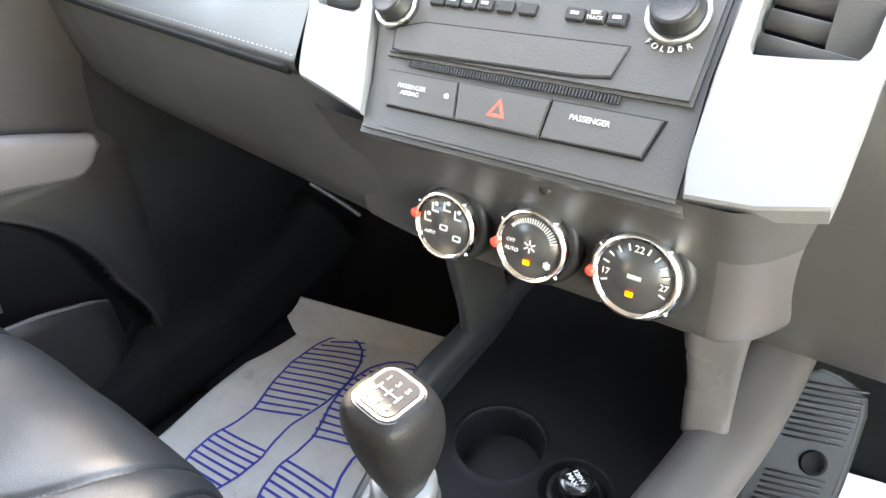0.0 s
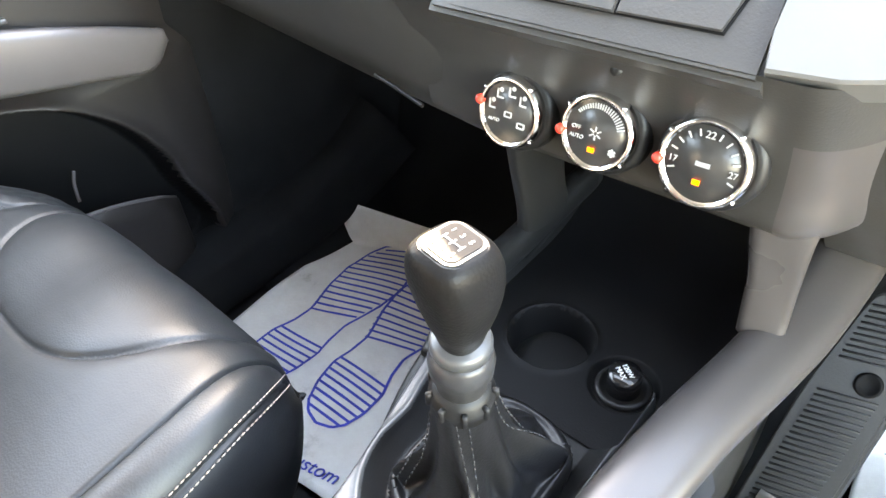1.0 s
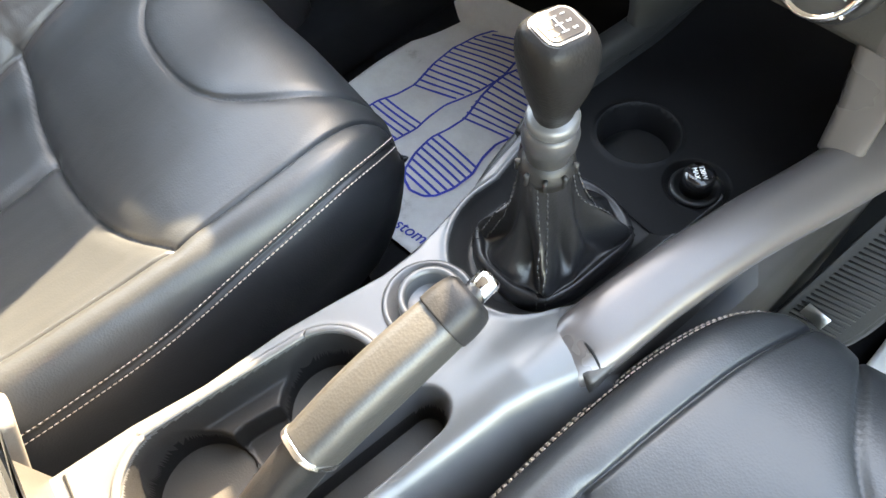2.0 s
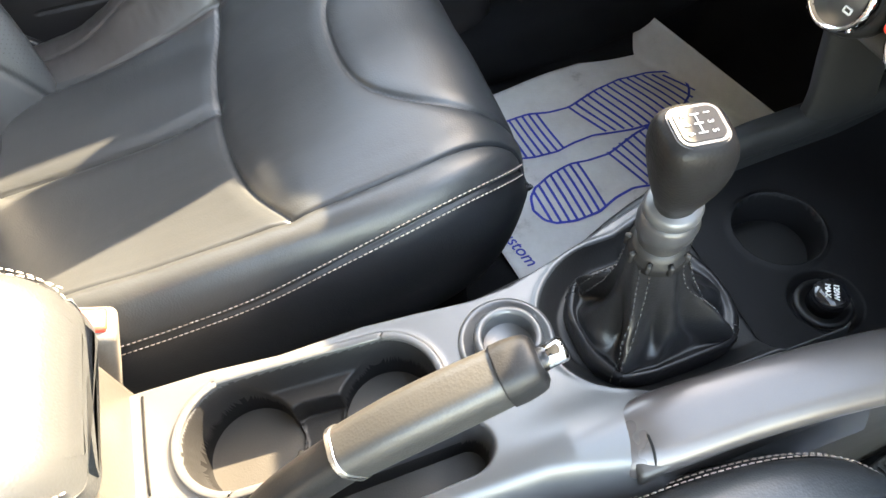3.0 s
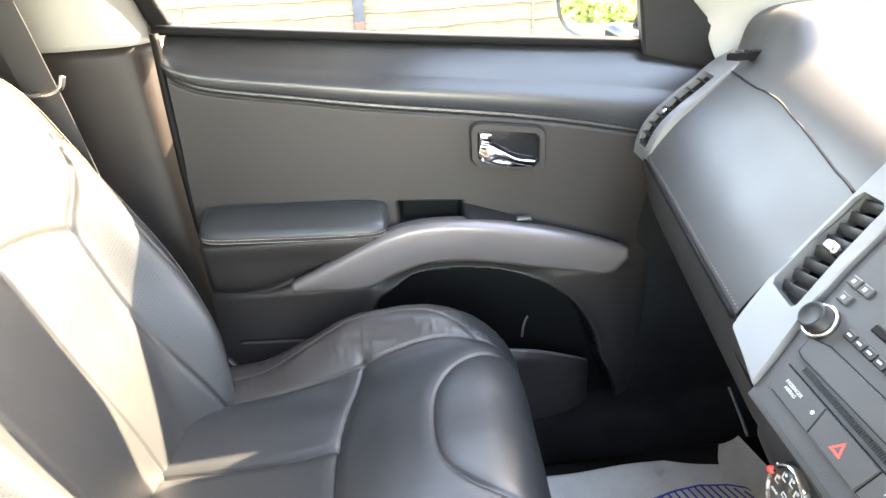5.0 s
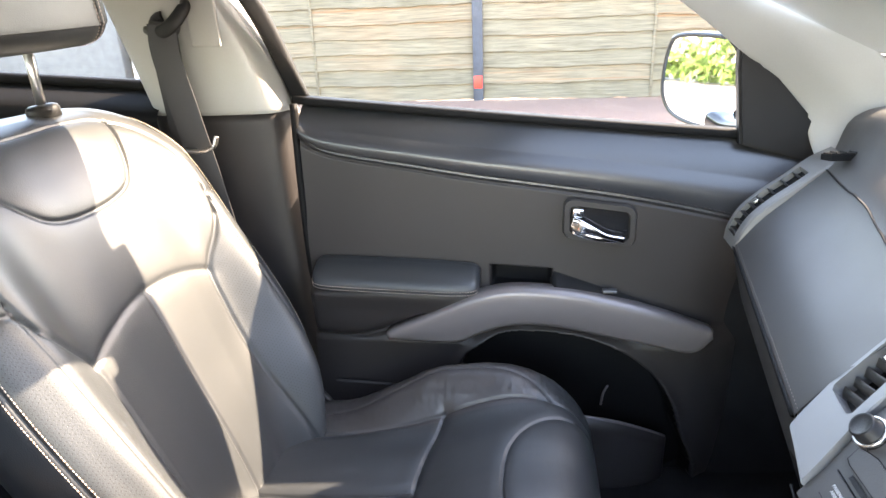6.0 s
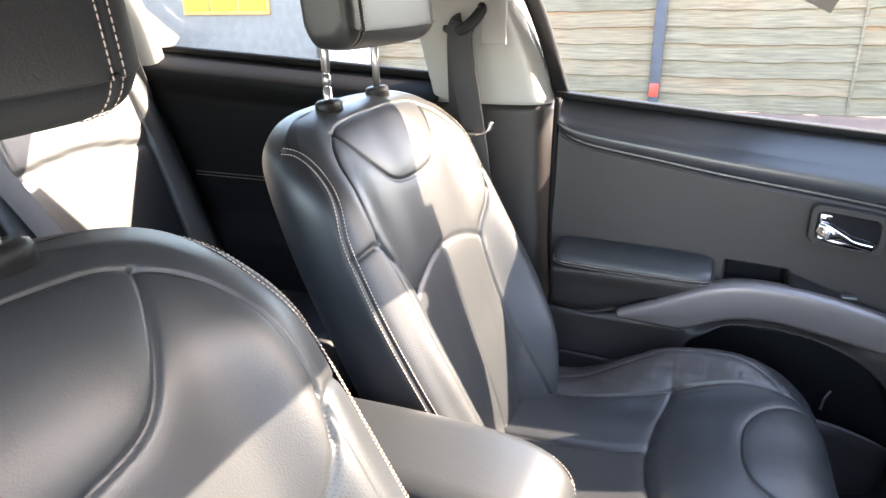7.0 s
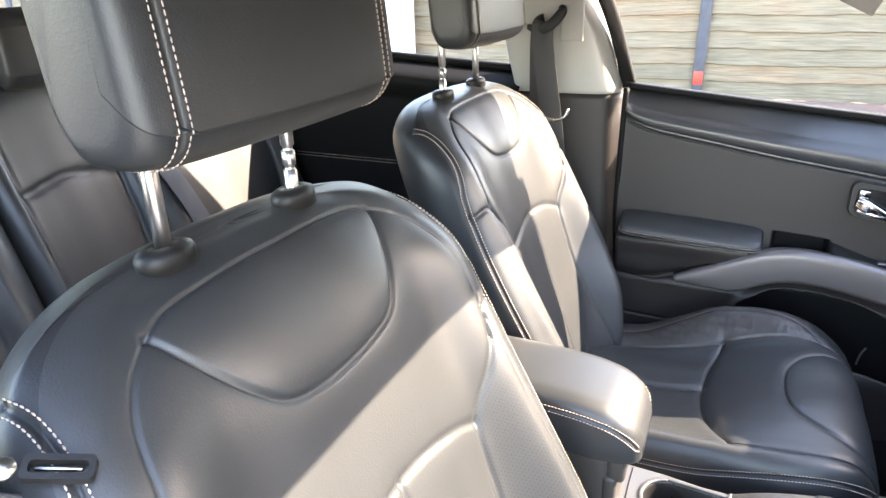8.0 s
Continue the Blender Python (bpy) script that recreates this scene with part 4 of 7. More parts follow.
def passenger_door():
    door = thing("door_1", "dark grey plastic passenger door with silver arched armrest trim", "car door", kind="structure", at=(-0.72, 0.6, 0.05))
    ny, nz = 260, 420
    Y = np.linspace(0.205, 1.06, ny)
    G = np.zeros((nz, ny, 3))
    for i, t in enumerate(np.linspace(0, 1, nz)):
        top = curve_at(SILL_LINE, Y)
        G[i, :, 1] = Y
        G[i, :, 2] = 0.05 + (top - 0.05) * t
    Z, YY = G[..., 2], G[..., 1]
    st = curve_at(STITCH_LINE, Y)[None, :]
    sill = curve_at(SILL_LINE, Y)[None, :]
    # upper roll: bulges inward between stitch and sill, then turns out to the glass
    h = np.clip((Z - st) / np.maximum(sill - st, 1e-3), 0, 1)
    roll = 0.007 * np.sin(np.clip(h / 0.55, 0, 1) * math.pi) - 0.046 * np.clip((h - 0.30) / 0.70, 0, 1) ** 1.6
    x = -0.716 + np.where(Z > st, roll, 0.0)
    # the field below leans in a little towards the armrest
    x += np.where(Z <= st, 0.010 * np.clip((st - Z) / 0.20, 0, 1) ** 1.3, 0)
    low = np.clip((0.47 - Z) / 0.05, 0, 1)
    low = low * low * (3 - 2 * low)
    x += 0.022 * low
    x -= 0.11 * np.clip((YY - 0.885) / 0.16, 0, 1) ** 2 * np.clip((0.62 - Z) / 0.2, 0, 1)
    P = np.stack([YY.ravel(), Z.ravel()], 1)
    d = poly_distance(P, spline(STITCH_LINE, 60)).reshape(x.shape)
    x -= 0.0035 * fall(d, 0.0022)
    d2 = poly_distance(P, spline(STITCH_LINE, 60) + np.array([0, 0.0095])).reshape(x.shape)
    x -= 0.0030 * fall(d2, 0.0020)
    end = poly_distance(P, np.array([(0.206, 0.86), (0.205, 0.81), (0.222, 0.786)])).reshape(x.shape)
    x -= 0.003 * fall(end, 0.003)
    poly = spline(POCKET, 120, True)
    ins = inside(P, poly).reshape(x.shape)
    pd = poly_distance(P, np.vstack([poly, poly[:1]])).reshape(x.shape)
    x -= np.where(ins, 0.055 * np.clip(pd / 0.012, 0, 1), 0) - 0.006 * np.where(ins, 0, fall(pd, 0.012))
    cup = np.maximum(np.abs(YY - 0.591) - 0.054, np.abs(Z - 0.548 + 0.06 * (YY - 0.591)) - 0.022)
    x -= 0.035 * np.clip(-cup / 0.005, 0, 1)
    line = poly_distance(P, np.array([(0.205, 0.442), (0.30, 0.432), (0.36, 0.446)])).reshape(x.shape)
    x -= 0.004 * fall(line, 0.003)
    line = poly_distance(P, np.array([(0.24, 0.335), (0.37, 0.330)])).reshape(x.shape)
    x -= 0.003 * fall(line, 0.0025)
    G[..., 0] = x
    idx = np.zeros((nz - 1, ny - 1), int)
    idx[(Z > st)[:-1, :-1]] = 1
    # pocket and pull cup coloured near-black inside, which paints in their shade
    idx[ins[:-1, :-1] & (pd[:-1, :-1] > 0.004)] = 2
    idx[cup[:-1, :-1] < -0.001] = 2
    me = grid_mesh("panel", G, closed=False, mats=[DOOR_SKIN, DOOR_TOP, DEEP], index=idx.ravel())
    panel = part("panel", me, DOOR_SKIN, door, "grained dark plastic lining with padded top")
    # twin stitch rows along the padded top
    N = -normals(G, False)
    N *= np.sign(N[..., :1].mean())
    path = spline(STITCH_LINE[1:], 120)
    rows = []
    for o in (0.0055, 0.0135):
        zz = path[:, 1] + o
        px = np.array([np.interp(z, G[:, int(np.argmin(abs(Y - y))), 2], G[:, int(np.argmin(abs(Y - y))), 0]) for y, z in zip(path[:, 0], zz)])
        rows.append((np.stack([px, path[:, 0], zz], 1), np.tile([1.0, 0, 0], (120, 1))))
    st_me = stitch_mesh("stitching", rows, 0.005, 0.003, 0.0007)
    st_me.materials.clear()
    part("stitching", st_me, varied("dark_thread", (0.05, 0.045, 0.042), 0.7), panel, "grey twin stitching")
    part("outer_skin", box_bm((0.05, 0.90, 0.85), (-0.83, 0.63, 0.36), 0.02), nodes_of("silver_blue_car_paint", 0.25, 0.6, (0.35, 0.37, 0.4))[0], door, "silver painted outer skin")
    seal = spline([(0.19, 0.862), (0.57, 0.826), (0.95, 0.793), (1.06, 0.783)], 40)
    part("window_seal", grid_mesh("window_seal", swept([(-0.762, y, z) for y, z in seal], round_rect(0.030, 0.014, 0.005, 3), 40), closed=True), DEEP, door, "black rubber window seal")
    part("edge_seal", grid_mesh("edge_seal", swept([(-0.722, 0.202, 0.86), (-0.715, 0.201, 0.70), (-0.715, 0.203, 0.55), (-0.705, 0.225, 0.36), (-0.70, 0.262, 0.20)], round_rect(0.012, 0.016, 0.005, 3), 60, ups=[(1, 0, 0)] * 5), closed=True), DEEP, door, "black rubber door seal")
    # window frame bars
    for path in ([(-0.775, 0.20, 0.86), (-0.72, 0.155, 1.02), (-0.64, 0.09, 1.17)], [(-0.79, 1.05, 0.78), (-0.745, 0.89, 0.985), (-0.70, 0.74, 1.085), (-0.645, 0.56, 1.15)]):
        part("window_frame", grid_mesh("window_frame", swept(path, round_rect(0.03, 0.02, 0.007, 3), 40, ups=[(1, 0, 0.3)] * len(path)), closed=True), DEEP, door, "black window surround")
    sail = plate_bm([(0.941, 0.780), (1.065, 0.745), (1.050, 0.815), (0.985, 0.885), (0.922, 0.94), (0.924, 0.90)], 0.02, bevel=0.004, m=Matrix.Translation((-0.735, 0, 0)) @ Matrix(((0, 0, 1, 0), (1, 0, 0, 0), (0, 1, 0, 0), (0, 0, 0, 1))))
    part("mirror_sail", sail, BLACK, door, "black triangular mirror base cover", smooth=False)

    # padded armrest
    rings = []
    for y, k in ((0.219, 0.35), (0.222, 0.70), (0.232, 0.90), (0.255, 0.98), (0.32, 1.0), (0.40, 1.0), (0.46, 0.98), (0.495, 0.92), (0.512, 0.80), (0.519, 0.55)):
        zc, d = 0.563 - 0.010 * (y - 0.23) / 0.28, 0.065 * (0.35 + 0.65 * k)
        rings.append([(-0.708, y, zc - 0.018 * k)] + [(-0.708 + d * q, y, zc + e * k) for q, e in ((0.02, 0.024), (0.25, 0.026), (0.55, 0.021), (0.85, 0.010), (0.97, 0.0), (1.0, -0.009), (0.96, -0.016), (0.80, -0.020), (0.4, -0.020))])
    A = tube(rings, 90, 90)
    An = normals(A)
    arm = part("armrest", grid_mesh("armrest", A, mats=[LEATHER]), LEATHER, door, "padded black leather armrest")
    j = int(np.argmin(np.abs(A[45, :, 2] - 0.5475) + 10 * (A[45, :, 0] < -0.655)))
    C, Cn = A[4:-3, j], An[4:-3, j]
    part("stitching", stitch_mesh("stitching", rows_beside((C, Cn), (-0.003, 0.003))), THREAD, arm, "pale stitching")
    # lower armrest body under the pad
    rings = []
    for y, k in ((0.215, 0.9), (0.30, 1.0), (0.42, 1.0), (0.50, 0.9)):
        rings.append([(-0.71, y, 0.44 + 0.09 * max(0, (y - 0.34) / 0.16)), (-0.71, y, 0.545), (-0.662, y, 0.537), (-0.663, y, 0.50), (-0.672, y, 0.452 + 0.08 * max(0, (y - 0.34) / 0.16))])
    part("armrest_body", grid_mesh("armrest_body", tube(rings, 60, 30)), DOOR_SKIN, door, "dark plastic armrest body")
    # silver arched trim
    ys = np.linspace(0.352, 0.9135, 90)
    T = np.zeros((90, 14, 3))
    for i, y in enumerate(ys):
        zt = curve_at(TRIM_TOP, y)
        zl = min(curve_at(TRIM_LOW, y), zt - 0.001)
        for k in range(14):
            a = k / 13
            if a < 0.3:
                q = a / 0.3
                T[i, k] = (-0.706 + 0.046 * q, y, zt - 0.012 + 0.013 * q ** 0.6)
            else:
                q = (a - 0.3) / 0.7
                T[i, k] = (-0.660 + 0.006 * math.sin(q * math.pi * 0.8) - 0.008 * q, y, zt + 0.001 + (zl - zt - 0.001) * q)
    trim = part("armrest_trim", grid_mesh("armrest_trim", T, closed=False, flip=True, mats=[MAUVE]), MAUVE, door, "silver pewter painted arched trim")
    sol = trim.modifiers.new("thickness", "SOLIDIFY")
    sol.thickness, sol.offset = 0.006, -1
    # switch plate and pull cup
    W = np.zeros((40, 8, 3))
    for i, y in enumerate(np.linspace(0.648, 0.906, 40)):
        zw, ze = np.interp(y, [0.648, 0.76, 0.906], [0.563, 0.525, 0.470]), curve_at(TRIM_TOP, y) + 0.0025
        W[i] = [(-0.712 + 0.047 * q, y, zw + (ze - zw) * q ** 1.3) for q in np.linspace(0, 1, 8)]
    plate = part("switch_plate", grid_mesh("switch_plate", W, closed=False), BLACK, door, "black window switch plate")
    sol = plate.modifiers.new("thickness", "SOLIDIFY")
    sol.thickness, sol.offset = 0.02, -1
    part("window_switch", box_bm((0.013, 0.026, 0.006), (-0.686, 0.744, 0.5365), 0.0025, m=None), SILVER, door, "grey window switch")
    # release handle with bezel
    bez = thing_bezel(door)
    # pocket lip
    lip = [(-0.660, 0.45, 0.322), (-0.655, 0.56, 0.312), (-0.653, 0.68, 0.300), (-0.655, 0.76, 0.288), (-0.668, 0.825, 0.262), (-0.69, 0.86, 0.235)]
    L = spline(lip, 60)
    W = np.zeros((60, 10, 3))
    for i in range(60):
        for k in range(10):
            q = k / 9
            W[i, k] = L[i] + np.array([0.004 * math.sin(q * 3) - 0.012 * q, 0, -0.23 * q])
    lipob = part("pocket_front", grid_mesh("pocket_front", W, closed=False, flip=True, mats=[DOOR_SKIN]), DOOR_SKIN, door, "black map pocket front")
    sol = lipob.modifiers.new("thickness", "SOLIDIFY")
    sol.thickness = 0.006
    part("pocket_edge", grid_mesh("pocket_edge", swept(lip, round_rect(0.007, 0.006, 0.002, 3), 60)), MAUVE, door, "pale pocket edge")
    part("pocket_tab", grid_mesh("pocket_tab", swept([(-0.700, 0.742, 0.292), (-0.698, 0.745, 0.318), (-0.698, 0.752, 0.336)], round_rect(0.004, 0.003, 0.001, 2), 12, ups=[(1, 0, 0)] * 3)), MAUVE, door)
    return door


def thing_bezel(door):
    """Chrome pull handle in a dark recessed frame."""
    m = Matrix(((0, 0, 1, -0.704), (1, 0, 0, 0.722), (-0.13, 1, 0, 0.6565), (0, 0, 0, 1)))
    outline = round_rect(0.122, 0.074, 0.016, 5)
    inner = round_rect(0.100, 0.052, 0.010, 5)
    bm = bmesh.new()
    a = [bm.verts.new((x, y, 0.0)) for x, y in outline]
    b = [bm.verts.new((x * 0.96, y * 0.94, 0.007)) for x, y in outline]
    c = [bm.verts.new((x, y, 0.007)) for x, y in inner]
    d = [bm.verts.new((x * 0.97, y * 0.95, -0.004)) for x, y in inner]
    n = len(a)
    for p, q in ((a, b), (b, c), (c, d)):
        for k in range(n):
            bm.faces.new((p[k], p[(k + 1) % n], q[(k + 1) % n], q[k]))
    bmesh.ops.recalc_face_normals(bm, faces=bm.faces)
    bm.transform(m)
    bez = part("handle_bezel", bm, varied("satin_graphite", (0.032, 0.030, 0.029), 0.34, grain=900, spread=0.08, metal=0.2), door, "dark satin handle bezel", smooth=False)
    part("recess", plate_bm(inner, 0.004, m @ Matrix.Translation((0, 0, -0.002))), GLOSS, bez, smooth=False)
    lever = swept([(-0.046, -0.006, 0.006), (-0.030, -0.010, 0.012), (-0.010, -0.012, 0.013), (0.012, -0.020, 0.012), (0.042, -0.024, 0.008)],
                  [[(x * w, y * 0.007) for x, y in round_rect(1, 1, 0.35, 4)] for w in (0.022, 0.026, 0.013, 0.010, 0.012)], 40)
    lv = grid_mesh("release_lever", lever)
    lv.transform(m)
    part("release_lever", lv, CHROME, bez, "chrome release lever")
    low = grid_mesh("chrome_lip", swept([(-0.045, -0.024, 0.004), (0, -0.028, 0.006), (0.040, -0.026, 0.004)], round_rect(0.010, 0.005, 0.002, 3), 20))
    low.transform(m)
    part("chrome_lip", low, CHROME, bez)
    part("lock_tab", box_bm((0.020, 0.016, 0.008), (-0.036, 0.012, 0.002), 0.003, m=m), CHROME, bez, "small chrome lock tab")
    return bez


passenger_door()


def rear_door():
    door = thing("door_2", "dark rear passenger door with padded sill", "car door", kind="structure", at=(-0.72, -0.45, 0.05))
    Y = np.linspace(-0.86, -0.04, 90)
    nz = 90
    G = np.zeros((nz, 90, 3))
    for i, t in enumerate(np.linspace(0, 1, nz)):
        top = 0.935 - 0.055 * (Y + 0.86) / 0.82
        G[i, :, 1], G[i, :, 2] = Y, 0.05 + (top - 0.05) * t
        hh = np.clip((G[i, :, 2] - (top - 0.085)) / 0.085, 0, 1)
        G[i, :, 0] = -0.715 + 0.02 * np.sin(hh * 2.0) - 0.075 * np.clip((hh - 0.45) / 0.55, 0, 1) ** 2 + 0.03 * np.clip((0.55 - G[i, :, 2]) / 0.06, 0, 1)
        G[i, :, 0] -= 0.003 * fall(G[i, :, 2] - (top - 0.088), 0.003) + 0.003 * fall(G[i, :, 2] - 0.66, 0.003)
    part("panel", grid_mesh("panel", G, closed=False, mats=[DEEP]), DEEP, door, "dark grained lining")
    rows = []
    for z0 in (0.642, 0.650):
        rows.append((np.stack([np.full(60, -0.712), np.linspace(-0.7, -0.1, 60), np.full(60, z0)], 1), np.tile([1.0, 0, 0], (60, 1))))
    part("stitching", stitch_mesh("stitching", rows, 0.006, 0.003, 0.0008), THREAD, door, "pale stitching")
    part("window_seal", grid_mesh("window_seal", swept([(-0.775, -0.86, 0.942), (-0.775, -0.45, 0.916), (-0.775, -0.05, 0.888)], round_rect(0.02, 0.018, 0.005, 3), 20)), DEEP, door, "black rubber window seal")
    part("outer_skin", box_bm((0.05, 0.86, 0.9), (-0.83, -0.45, 0.40), 0.02), nodes_of("silver_blue_car_paint", 0.25, 0.6, (0.35, 0.37, 0.4))[0], door)
    part("window_frame", grid_mesh("window_frame", swept([(-0.775, -0.82, 0.93), (-0.72, -0.84, 1.05), (-0.64, -0.87, 1.17)], round_rect(0.03, 0.02, 0.007, 3), 30, ups=[(1, 0, 0.3)] * 3)), CREAM, door)
    return door


rear_door()


# ---- front passenger belt ----
def seat_belt():
    belt = thing("seat_belt", "black seat belt webbing hanging from the door pillar", "seat belt", at=(-0.67, 0.04, 0.1))
    ring = swept([(-0.672, -0.010, 0.990), (-0.655, 0.02, 0.985), (-0.652, 0.048, 0.998), (-0.664, 0.066, 1.022), (-0.676, 0.060, 1.03)], [[(x * w, y * 0.010) for x, y in round_rect(1, 1, 0.4, 4)] for w in (0.012, 0.020, 0.022, 0.020, 0.012)], 40, ups=[(1, 0, 0)] * 5)
    part("anchor_ring", grid_mesh("anchor_ring", ring), BLACK, belt, "black plastic belt guide")
    web = swept([(-0.655, 0.028, 1.0), (-0.648, 0.030, 0.95), (-0.650, 0.046, 0.85), (-0.662, 0.064, 0.70), (-0.68, 0.085, 0.45), (-0.69, 0.09, 0.2)], round_rect(0.047, 0.0024, 0.001, 2), 70, ups=[(1, 0.1, 0)] * 6)
    part("webbing", grid_mesh("webbing", web), WEBBING, belt, "black woven webbing")
    web = swept([(-0.665, 0.030, 1.0), (-0.668, 0.020, 0.95), (-0.690, 0.02, 0.60), (-0.69, 0.02, 0.2)], round_rect(0.047, 0.0024, 0.001, 2), 50, ups=[(1, 0.1, 0)] * 4)
    part("webbing", grid_mesh("webbing", web), WEBBING, belt)
    tong = swept([(-0.647, 0.022, 0.800), (-0.640, 0.060, 0.798), (-0.640, 0.086, 0.805), (-0.644, 0.094, 0.822)], round_rect(0.006, 0.012, 0.0025, 3), 30, ups=[(1, 0, 0)] * 4)
    for dz, w, mat, lab in ((0.0, 0.020, GLOSS, "glossy black anchor arm"), (0.022, 0.016, WEBBING, "folded webbing at the anchor"), (0.041, 0.018, BLACK, "black anchor cover")):
        band = swept([(-0.672, 0.10, 0.395 + dz), (-0.655, 0.155, 0.350 + dz), (-0.642, 0.20, 0.308 + dz), (-0.632, 0.245, 0.262 + dz), (-0.628, 0.275, 0.205 + dz)], round_rect(0.012, w, 0.004, 4), 40)
        part("lower_anchor", grid_mesh("lower_anchor", band), mat, belt, lab)
    part("belt_tongue", grid_mesh("belt_tongue", tong), STEEL, belt, "steel belt tongue")
    return belt


seat_belt()


def belt_guide():
    g = thing("belt_guide", "black plastic belt guide with steel slot on the driver's seat shoulder", "belt guide", at=(0.60, 0.12, 0.83))
    m = pose(0.603, 0.134, 0.850, 30, 14, 128)
    part("bracket", frame_bm(0.036, 0.014, 0.0036, 0.005, m), BLACK, g, "black bracket", smooth=False)
    part("slot_bar", box_bm((0.024, 0.003, 0.003), (0, 0, -0.002), 0.001, 1, m=m), STEEL, g, "steel bar")
    part("bolt", turned([(0.006, 0), (0.006, 0.003), (0.0003, 0.0035)], 20, m @ Matrix.Translation((-0.025, -0.002, 0))), STEEL, g)
    part("strap", grid_mesh("strap", swept([(0.622, 0.112, 0.840), (0.640, 0.07, 0.79), (0.68, 0.03, 0.70), (0.70, 0.02, 0.45)], round_rect(0.045, 0.0024, 0.001, 2), 40, ups=[(0.3, 1, 0.3)] * 4)), WEBBING, g, "black belt webbing")


belt_guide()


def buckle():
    b = thing("belt_buckle", "grey plastic belt buckle with red release button between seat and console", "belt buckle", at=(-0.105, 0.335, 0.25))
    m = pose(-0.102, 0.318, 0.388, -24, 0, -4)
    part("housing", box_bm((0.030, 0.046, 0.115), (0, 0, 0), 0.008, 3, m=m), varied("mid_grey_plastic", (0.085, 0.08, 0.076), 0.5, grain=600), b, "grey plastic housing")
    part("button", box_bm((0.018, 0.030, 0.010), (0, 0.002, 0.057), 0.003, 2, m=m), RED, b, "red release button")
    part("stalk", box_bm((0.014, 0.036, 0.16), (0, 0, -0.12), 0.005, 2, m=m), BLACK, b)


buckle()


# ---- dashboard ----
def seam_y(x):
    """Depth of the padded dash edge along the car's width."""
    return np.interp(x, [-0.70, -0.638, -0.18, 0.0], [0.932, 0.919, 0.853, 0.845])


def dashboard():
    dash = thing("dashboard", "dark padded dashboard with silver centre frames and vents", "dashboard", at=(0, 1.05, 0.4))
    xs = np.linspace(-0.665, -0.183, 50)
    G = np.zeros((44, 50, 3))
    for i, x in enumerate(xs):
        s = seam_y(x)
        end = max(0, (-0.60 - x) / 0.065)                # rounding towards the door end
        # added rise towards the pillar, shaped to keep sun off the cushion front
        hump = 0.030 * min(1.0, max(0.0, (-0.465 - x) / 0.07))
        prof = [(1.41, 0.812 + hump * 0.5), (1.16, 0.822 + hump), (1.075, 0.820 + hump - 0.012 * end), (s + 0.125, 0.793 - 0.014 * end), (s + 0.075, 0.742 - 0.012 * end), (s + 0.032, 0.700 - 0.008 * end), (s + 0.004, 0.662), (s, 0.652), (s + 0.005, 0.644)]
        P = spline(prof, 44)
        G[:, i] = np.stack([np.full(44, x), P[:, 0], P[:, 1]], 1)
    pad = part("airbag_pad", grid_mesh("airbag_pad", G, closed=False, flip=True), BLACK_SOFT, dash, "dark grained soft passenger dash pad")
    cap = plate_bm([(1.40, 0.79), (1.06, 0.776), (1.035, 0.765), (0.995, 0.722), (0.960, 0.684), (0.938, 0.655), (0.944, 0.60), (0.98, 0.51), (1.05, 0.47), (1.40, 0.45)], 0.012, m=Matrix.Translation((-0.664, 0, 0)) @ Matrix(((0, 0, 1, 0), (1, 0, 0, 0), (0, 1, 0, 0), (0, 0, 0, 1))))
    part("end_cap", cap, BLACK_SOFT, dash, "dark dash end cap", smooth=False)
    # demister slot in the dash corner beside the pillar
    dm = Matrix.Translation((-0.579, 1.043, 0.8045)) @ Matrix.Rotation(radians(8), 4, "Z") @ Matrix.Rotation(radians(-6), 4, "Y")
    demist = part("demister", plate_bm([(-0.013, -0.038), (0.006, -0.034), (0.010, 0.042), (-0.004, 0.046)], 0.010, dm, 0.0015), DEEP, dash, "black demister slot", smooth=False)
    for k in range(6):
        part("slat", box_bm((0.015, 0.0022, 0.003), (-0.001 + 0.0012 * k, -0.028 + 0.0125 * k, 0.001), 0.0005, 1, m=dm), BLACK, demist, smooth=False)
    crease = np.array([(x, seam_y(x) + 0.107 - 0.02 * max(0, (x + 0.42) / 0.24), 0.7785 + (-0.013 if x < -0.6 else 0.0)) for x in np.linspace(-0.60, -0.195, 20)])
    for q in crease:
        i = int(np.argmin(np.abs(xs - q[0])))
        q[2] = np.interp(-q[1], -G[:, i, 1], G[:, i, 2]) + 0.0008
    part("pad_crease", grid_mesh("pad_crease", swept(crease, round_rect(0.0030, 0.0018, 0.0007, 3), 60)), DEEP, pad, "fine seam across the dash pad")
    part("pad_piping", grid_mesh("pad_piping", swept(np.stack([xs, seam_y(xs) + 0.001, np.full(50, 0.6480)], 1)[::3], round_rect(0.006, 0.007, 0.0025, 4), 60)), DEEP, pad, "black piping under the pad")
    row = np.stack([xs, seam_y(xs) + 0.0025, np.full(50, 0.6585)], 1)
    part("stitching", stitch_mesh("stitching", [(row, np.tile([0, -0.9, 0.4], (50, 1)))], 0.004, 0.002, 0.0007), THREAD, pad, "fine pale seam stitching")
    G = np.zeros((40, 70, 3))
    xs2 = np.linspace(-0.70, -0.10, 70)
    for i, x in enumerate(xs2):
        s = seam_y(x) + 0.004
        prof = [(s + 0.045, 0.690), (s + 0.016, 0.655), (s + 0.004, 0.640), (s + 0.006, 0.612), (s + 0.016, 0.570), (s + 0.030, 0.535), (s + 0.075, 0.490), (s + 0.14, 0.46), (s + 0.30, 0.44)]
        P = spline(prof, 40)
